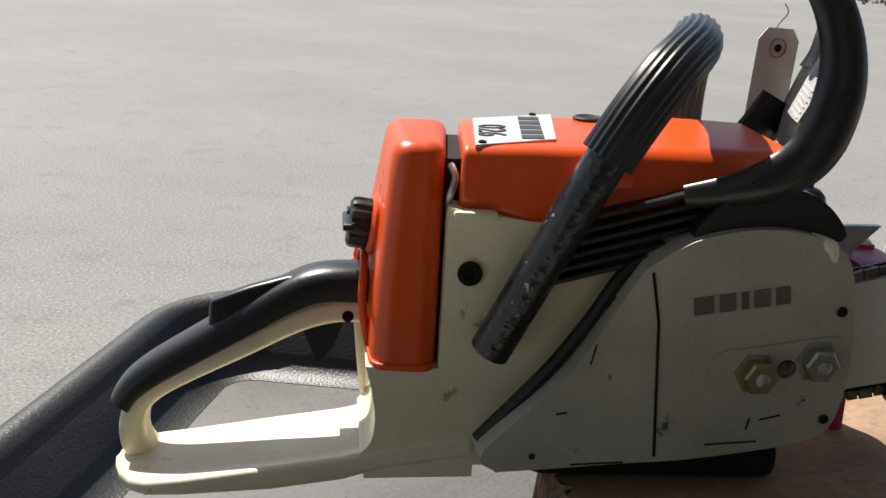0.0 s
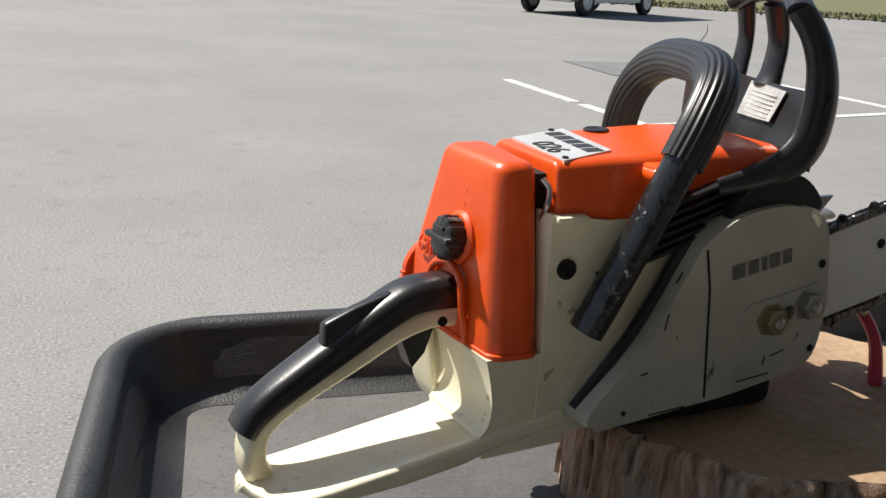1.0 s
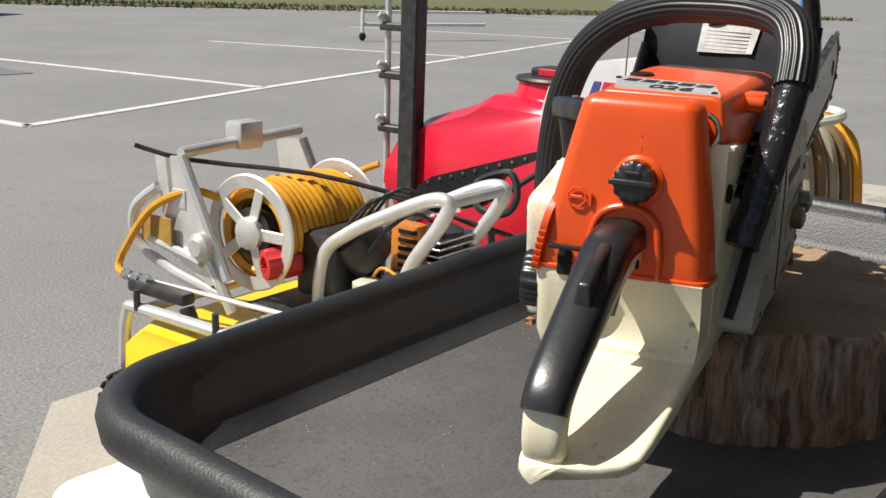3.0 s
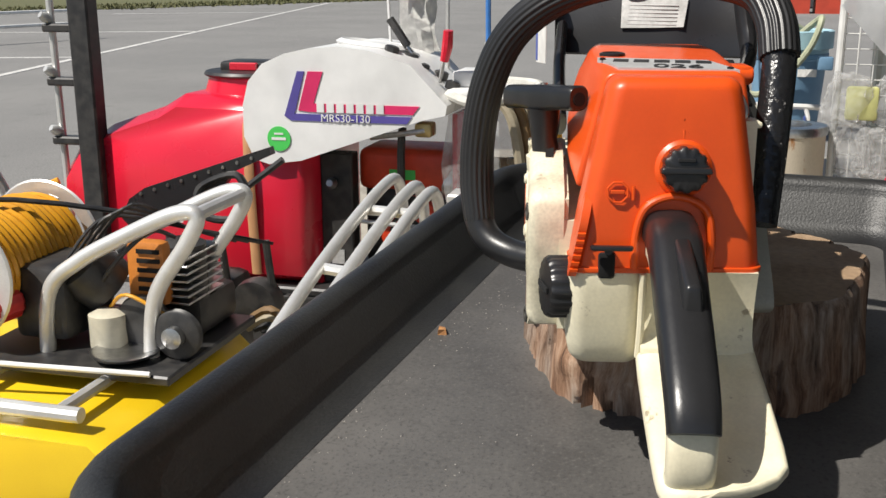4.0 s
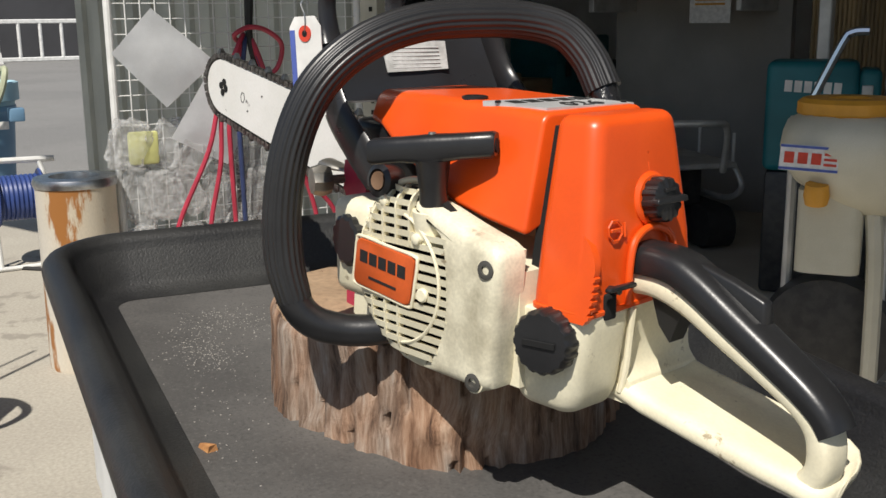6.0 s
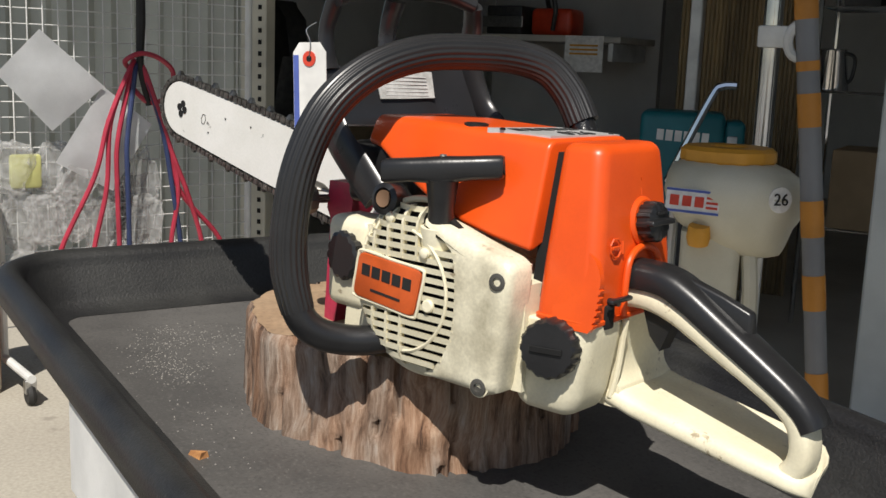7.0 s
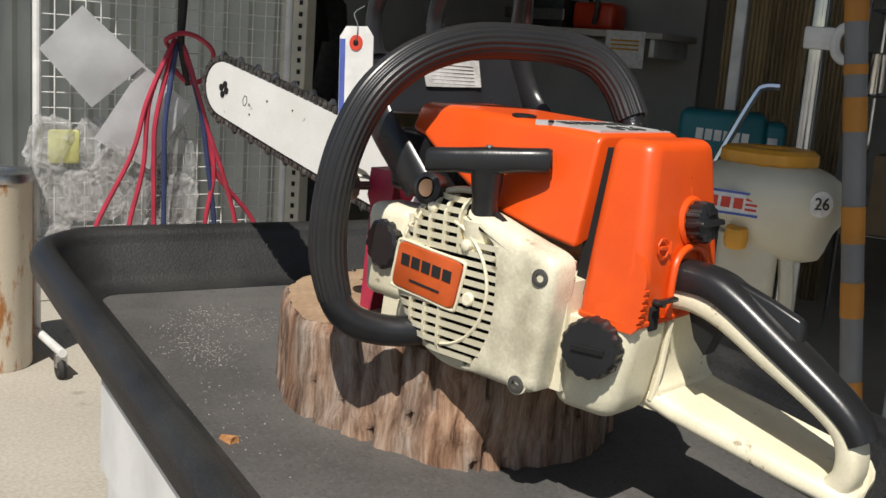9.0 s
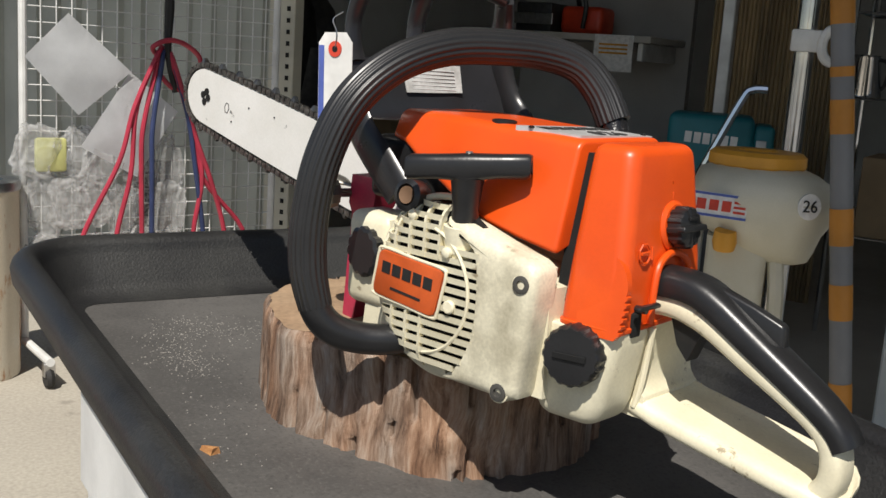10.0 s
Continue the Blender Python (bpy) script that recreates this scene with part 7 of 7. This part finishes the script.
# knapsack blower, poles and a tool case by the doorway
BL = Matrix.Translation((1.155, -0.998, 0.012)) @ Matrix.Rotation(radians(216.2), 4, "Z")
blow = thing("knapsack_blower", (1.155, -0.998, 0.012), "knapsack duster with a milky tank and orange lid", "blower", turn=216.2)
part("tank", loft([[(cx + (rr if math.cos(g) > 0 else rl) * abs(math.cos(g)) ** 0.8 * (1 if math.cos(g) > 0 else -1), ry * math.sin(g), z) for g in np.linspace(0, 2 * math.pi, 36, endpoint=False)] for z, cx, rl, rr, ry in ((0.640, 0.08, 0.05, 0.05, 0.05), (0.648, 0.08, 0.09, 0.07, 0.08), (0.67, 0.07, 0.12, 0.09, 0.11), (0.715, 0.04, 0.155, 0.135, 0.14), (0.755, 0.01, 0.155, 0.190, 0.155), (0.80, 0.0, 0.155, 0.208, 0.16), (0.835, 0.0, 0.15, 0.195, 0.155), (0.862, 0.0, 0.14, 0.155, 0.14), (0.874, 0.0, 0.12, 0.125, 0.12), (0.88, 0.0, 0.11, 0.11, 0.11))]), TANKM, blow, "milky plastic tank with a printed band", m=BL, sharp=60)
part("lid", lathe([(0.117, 0), (0.121, 0.006), (0.120, 0.030), (0.108, 0.040), (0.05, 0.040), (0.045, 0.034)], (0.0, 0.0, 0.876), (0, 0, 1), 48, 14, 0.003), CAPO, blow, "orange ribbed lid", m=BL)
part("lower_tank", loft([rounded(-0.10, 0.05, -0.10, 0.10, 0.03, z, 4) for z in (0.50, 0.70)], 0.01, 2), TANKM, blow, m=BL)
part("fan_case", lathe([(0.10, -0.06), (0.16, -0.05), (0.165, 0.05), (0.10, 0.06)], (-0.02, 0.06, 0.30), (0, 1, 0), 28), ENGB, blow, "black fan case", m=BL)
for x in (-0.13, 0.10):
    part("frame_leg", tube([(x, 0.10, 0.86), (x, 0.10, 0.40), (x, 0.02, 0.02)], 0.013, 8, 4), GREYT, blow, m=BL)
part("frame_leg", tube([(0.07, -0.06, 0.66), (0.085, -0.07, 0.50), (0.09, -0.06, 0.10), (0.09, 0.02, 0.012)], 0.020, 8, 4), TANKM, blow, m=BL)
part("frame_foot", tube([(-0.16, 0.0, 0.012), (0.14, 0.0, 0.012)], 0.012, 8, 1), GREYT, blow, m=BL)
part("spout", lathe([(0.026, 0), (0.030, 0.02), (0.026, 0.05)], (-0.055, -0.125, 0.675), (0, -0.2, 1), 16), CAPO, blow, m=BL)
bm2 = BL @ facing((-0.06, -0.157, 0.785), (1, 0.06, -0.05), (0.05, 0.10, 1))
band = part("printed_band", box(-0.08, 0.050, -0.030, 0.030, -0.012, 0.002), PAPER, blow, "red and blue printed band", m=bm2)
for k in range(3):
    part("band_mark", box(-0.070 + 0.030 * k, -0.048 + 0.030 * k, -0.013, 0.013, 0.0015, 0.0035), REDINK, band, m=bm2)
for k in range(3):
    part("band_stripe", box(0.018, 0.046, -0.015 + 0.012 * k, -0.009 + 0.012 * k, 0.0015, 0.0035), REDINK, band, m=bm2)
for s in (-1, 1):
    part("band_edge", box(-0.08, 0.050, s * 0.026 - 0.003, s * 0.026 + 0.003, 0.0015, 0.0035), BLUEINK, band, m=bm2)
nm = BL @ facing((0.132, -0.128, 0.80), (1, 0.62, -0.02), (0.0, 0.05, 1))
part("number_disc", lathe([(0.032, -0.02), (0.032, 0.002)], (0, 0, 0), (0, 0, 1), 20), PAPER, blow, m=nm)
writing("26", 0.042, nm @ Matrix.Translation((0, 0, 0.0045)), INK, blow, "number", 0.001)

sp1 = thing("striped_pole", (0.816, -1.044, 0.012), "grey pole with orange tape bands leaning at the doorway", "pole")


def on_pole(z):
    return (0.816 + 0.102 * z, -1.044 + 0.064 * z, z)


part("pole_tube", tube([on_pole(0.012), on_pole(3.0 - 0.1)], 0.0265, 16, 1), material("dull_grey_pipe", (0.17, 0.175, 0.185), 0.5, scale=6), sp1)
TAPE = material("orange_tape", (0.46, 0.19, 0.02), 0.5, scale=10)
for z0, z1 in ((0.30, 0.40), (0.555, 0.64), (0.733, 0.82), (0.994, 1.073), (1.125, 1.148), (1.244, 1.34), (1.45, 1.55)):
    part("tape_band", tube([on_pole(z0), on_pole(z1)], 0.0278, 16, 1), TAPE, sp1)
cp = thing("chrome_pole", (1.547, -1.704, 0.012), "chromed steel pole with a white clamp", "pole")
part("pole_tube", tube([(1.547, -1.704, 0.014), (1.547, -1.704, 2.9)], 0.031, 16, 1), CHROME, cp)
CL = Matrix.Translation((1.547, -1.704, 1.23)) @ Matrix.Rotation(radians(216.2), 4, "Z")
part("clamp", box(-0.045, 0.05, -0.046, -0.030, -0.035, 0.035, 0.008, 2), WHITEP, cp, "white pipe clamp", m=CL)
part("clamp_ring", tube([(0.085 + 0.036 * math.cos(g), -0.045, -0.012 + 0.052 * math.sin(g)) for g in np.linspace(0, 2 * math.pi, 14, endpoint=False)], 0.016, 8, 2, closed=True), WHITEP, cp, m=CL)

GM = Matrix.Translation((2.22, -2.19, 0.016)) @ Matrix.Rotation(radians(218.3), 4, "Z")
gen = thing("green_machine", (2.22, -2.19, 0.016), "teal-green power tool case standing on a black block", "machine", turn=218.3)
part("housing", box(-0.21, 0.13, 0.0, 0.26, 0.50, 0.93, 0.03, 3), TEAL, gen, "teal-green housing", m=GM)
part("housing_end", box(0.125, 0.21, 0.02, 0.24, 0.50, 0.90, 0.025, 3), TEAL, gen, m=GM)
bars([(-0.12 + 0.036 * k, -0.092 + 0.036 * k, -0.022, 0.022) for k in range(6)], GM @ facing((-0.02, -0.002, 0.83), (1, 0, -0.05), (0, 0, 1)), WHITEP, gen, "brand_print", 0.003)
part("base_block", box(-0.20, 0.20, 0.02, 0.24, 0.0, 0.50, 0.02, 2), ENGB, gen, m=GM)
part("latch", box(0.14, 0.18, 0.008, 0.022, 0.78, 0.84, 0.004, 2), GREYT, gen, m=GM)
part("handle_arm", tube([(2.04, -1.84, 0.70), (2.007, -1.858, 0.794), (1.93, -1.92, 1.02), (1.905, -1.94, 1.06), (1.86, -1.97, 1.065)], 0.015, 8, 4), CHROME, gen)
wkb = shop_thing("wall_shelf", -0.3, 2.3, 1.2, "pale wooden shelf board on the partition", "shelf")
sh("shelf_board", box(-0.75, 0.25, 1.95, 2.5, 1.235, 1.27, 0.004, 1), material("shelf_board", (0.5, 0.47, 0.42), 0.6, scale=4), wkb)
st("wall_partition", box(-0.78, 0.28, 2.5, 2.56, 0.016, 2.6), material("dingy_partition", (0.44, 0.43, 0.41), 0.8, color2=(0.34, 0.33, 0.31), scale=3, mix=0.8, grain=0.1), "dingy grey partition wall behind the shelf", "wall")
for a0 in (-0.7, 0.15):
    sh("shelf_bracket", box(a0, a0 + 0.03, 1.98, 2.5, 1.14, 1.235, 0.004, 1), GREYT, wkb)
cal = sh("wall_notice", box(-0.66, -0.44, 1.94, 1.945, 1.08, 1.27), PAPER)
tagged(cal, "paper notice hanging from the shelf edge", "notice")
for k in range(3):
    part("notice_print", box(-0.63, -0.47, 1.936, 1.941, 1.17 + 0.022 * k, 1.18 + 0.022 * k), CAPO, cal, m=SHOP)
saw2 = shop_thing("small_chainsaw", -0.2, 2.2, 1.27, "small red chainsaw lying on the shelf", "chainsaw")
sh("engine_body", box(-0.40, -0.15, 2.1, 2.3, 1.27, 1.42, 0.03, 3), ENGR, saw2)
sh("handle_loop", tube([(-0.30, 2.08, 1.30), (-0.32, 2.06, 1.42), (-0.28, 2.08, 1.50), (-0.20, 2.2, 1.50), (-0.18, 2.3, 1.40)], 0.014, 8, 5), ENGB, saw2)
sh("bar", box(-0.15, 0.22, 2.00, 2.01, 1.31, 1.37, 0.003, 1), STEEL, saw2)
for k, (a0, w, h, mm, nm) in enumerate(((-0.12, 0.22, 0.16, ENGB, "toolbox"),)):
    ob = sh(nm, box(a0, a0 + w, 2.05, 2.4, 1.27, 1.27 + h, 0.01, 2), mm)
    tagged(ob, {"carton": "brown carton standing on the shelf", "tool_case": "teal tool case standing on the shelf", "toolbox": "black toolbox standing on the shelf"}[nm], nm.replace("_", " "))
bl = shop_thing("bamboo_blind", -1.4, 1.95, 0, "brown bamboo slat screen standing beside a steel post", "screen")
for k in range(30):
    sh("bamboo_slat", tube([(-1.08 - 0.021 * k, 1.95, 0.016), (-1.08 - 0.021 * k, 1.95 + 0.004 * math.sin(k), 2.4)], 0.0105, 7, 1), BAMB, bl)
sc = sh("steel_post", box(-1.34, -1.285, 1.39, 1.445, 0.016, 2.6, 0.005, 1), GREYT)
tagged(sc, "grey steel post inside the shop", "post")
rack = shop_thing("wire_rack", -2.250, 1.6, 0, "chromed wire rack with kettles and jugs", "rack")
for a0, b0 in ((-2.450, 1.4), (-1.850, 1.4), (-2.450, 1.8), (-1.850, 1.8)):
    sh("rack_post", tube([(a0, b0, 0.016), (a0, b0, 2.0)], 0.012, 8, 1), CHROME, rack)
for z in (0.45, 1.04, 1.40):
    for k in range(7):
        sh("shelf_wire", tube([(-2.450, 1.4 + 0.067 * k, z), (-1.850, 1.4 + 0.067 * k, z)], 0.004, 6, 1), CHROME, rack)
kt = shop_thing("steel_jug", -1.900, 1.5, 1.045, "polished steel jug on the wire rack", "jug")
sh("jug_body", lathe([(0.072, 0), (0.075, 0.006), (0.055, 0.17), (0.060, 0.18), (0.05, 0.17)], (-1.900, 1.5, 1.046), (0, 0, 1), 28), CHROME, kt)
sh("jug_handle", tube([(-1.950, 1.5, 1.21), (-1.990, 1.5, 1.19), (-1.985, 1.5, 1.11), (-1.965, 1.5, 1.08)], 0.008, 8, 4), ENGB, kt)
for a0, h, mm, nm in ((-2.250, 0.22, CARD, "carton"), (-2.080, 0.16, ENGB, "toolbox")):
    ob = sh(nm, box(a0, a0 + 0.15, 1.45, 1.75, 1.405, 1.405 + h, 0.01, 2), mm)
    tagged(ob, "brown carton on the wire rack" if nm == "carton" else "black toolbox on the wire rack", nm)
ob = sh("carton", box(-2.300, -1.950, 1.42, 1.78, 0.455, 0.80, 0.01, 2), CARD)
tagged(ob, "large brown carton on the lower wire rack", "carton")

# along the far wall
st("plinth", box(1.42, 1.95, 2.70, 6.5, 0.016, 0.30, 0.01, 1), INWALL, "low white plinth along the wall", "plinth")
for k, (b0, w, h, mm, nm, lb) in enumerate(((2.85, 0.42, 0.42, CARD, "carton", "open brown carton on the plinth"), (3.30, 0.40, 0.36, CARD, "carton", "brown carton on the plinth"), (3.75, 0.80, 0.66, TEAL, "tool_case", "large dark teal tool case on the plinth"))):
    ob = sh(nm, box(1.46, 1.88, b0, b0 + w, 0.30, 0.30 + h, 0.015, 2), mm)
    tagged(ob, lb, nm.replace("_", " "))
    if nm == "tool_case":
        part("case_lid", box(1.450, 1.890, b0 - 0.008, b0 + w + 0.008, 0.30 + h * 0.68, 0.30 + h + 0.008, 0.02, 2), mm, ob, m=SHOP)
        part("case_handle", tube([(1.44, b0 + 0.28, 0.62), (1.40, b0 + 0.30, 0.63), (1.40, b0 + 0.50, 0.63), (1.44, b0 + 0.52, 0.62)], 0.014, 8, 4), ENGB, ob, "black carrying handle", m=SHOP)
        for q in (0.12, 0.62):
            part("case_latch", box(1.440, 1.456, b0 + q, b0 + q + 0.07, 0.66, 0.78, 0.004, 1), ENGB, ob, m=SHOP)
pot = sh("black_pot", lathe([(0.26, 0), (0.33, 0.10), (0.33, 0.24), (0.26, 0.38), (0.12, 0.44), (0.05, 0.45)], (1.68, 5.05, 0.30), (0, 0, 1), 28), ENGB)
tagged(pot, "round black covered pot on the plinth", "pot")
coat = shop_thing("black_jacket", 1.1, 0.9, 0, "black jacket hanging over a dark stand", "jacket")
sh("jacket_cloth", loft([[(1.0 + w * math.cos(g), 1.3 + 0.12 * math.sin(g) + 0.03 * math.sin(5 * g + z * 4), z) for g in np.linspace(0, 2 * math.pi, 20, endpoint=False)] for z, w in ((0.02, 0.18), (0.12, 0.14), (0.4, 0.09), (0.8, 0.12), (1.1, 0.2), (1.3, 0.16), (1.4, 0.06))]), ENGB, coat)

CARRIER_AT = Matrix.Translation(SHOP @ Vector((-0.58, 1.52, 0.016))) @ Matrix.Rotation(radians(50), 4, "Z") @ Matrix.Scale(0.9, 4)
CARRIER = CARRIER_AT @ Matrix.Translation(SHOP @ Vector((0.3, 1.6, 0))).inverted() @ SHOP
cr = thing("crawler_carrier", tuple(CARRIER_AT.translation), "grey tubular crawler carrier with a load deck", "carrier")


def carrier_part(name, bm, mat, parent=None, label=""):
    return part(name, bm, mat, parent, label, CARRIER)


for a0 in (0.10, 0.55):
    tr = carrier_part("rubber_track", loft([[(aa, b, z) for b, z in ([(1.35 + 0.11 * math.cos(g), 0.126 + 0.11 * math.sin(g)) for g in np.linspace(-math.pi / 2, -3 * math.pi / 2, 10)] + [(2.15 + 0.11 * math.cos(g), 0.126 + 0.11 * math.sin(g)) for g in np.linspace(math.pi / 2, -math.pi / 2, 10)])] for aa in (a0, a0 + 0.15)], 0.01, 1), TYRE, cr, "black rubber track")
carrier_part("deck", box(0.08, 0.72, 1.30, 2.35, 0.44, 0.47, 0.006, 1), GREYT, cr)
carrier_part("handle_loop", tube([(0.62, 1.30, 0.42), (0.66, 1.15, 0.62), (0.62, 1.08, 0.70), (0.40, 1.02, 0.71), (0.28, 1.05, 0.68), (0.24, 1.15, 0.45)], 0.018, 10, 6), GREYT, cr, "bent grey handle tube")
carrier_part("side_loop", tube([(0.08, 1.35, 0.46), (0.05, 1.30, 0.34), (0.06, 1.45, 0.26), (0.06, 1.85, 0.26), (0.06, 2.0, 0.34), (0.08, 1.98, 0.46)], 0.016, 10, 6), GREYT, cr)
for b0 in (1.35, 1.75, 2.2):
    carrier_part("deck_post", tube([(0.08, b0, 0.46), (0.08, b0, 0.62)], 0.009, 8, 1), WHITEM, cr)
carrier_part("cowl", box(0.02, 0.30, 1.95, 2.35, 0.20, 0.44, 0.04, 3), GREYT, cr)
carrier_part("yellow_label", box(0.012, 0.018, 2.0, 2.25, 0.30, 0.38), YELLOW, cr)
carrier_part("engine", box(0.20, 0.60, 1.45, 1.85, 0.22, 0.43, 0.02, 2), ENGB, cr)
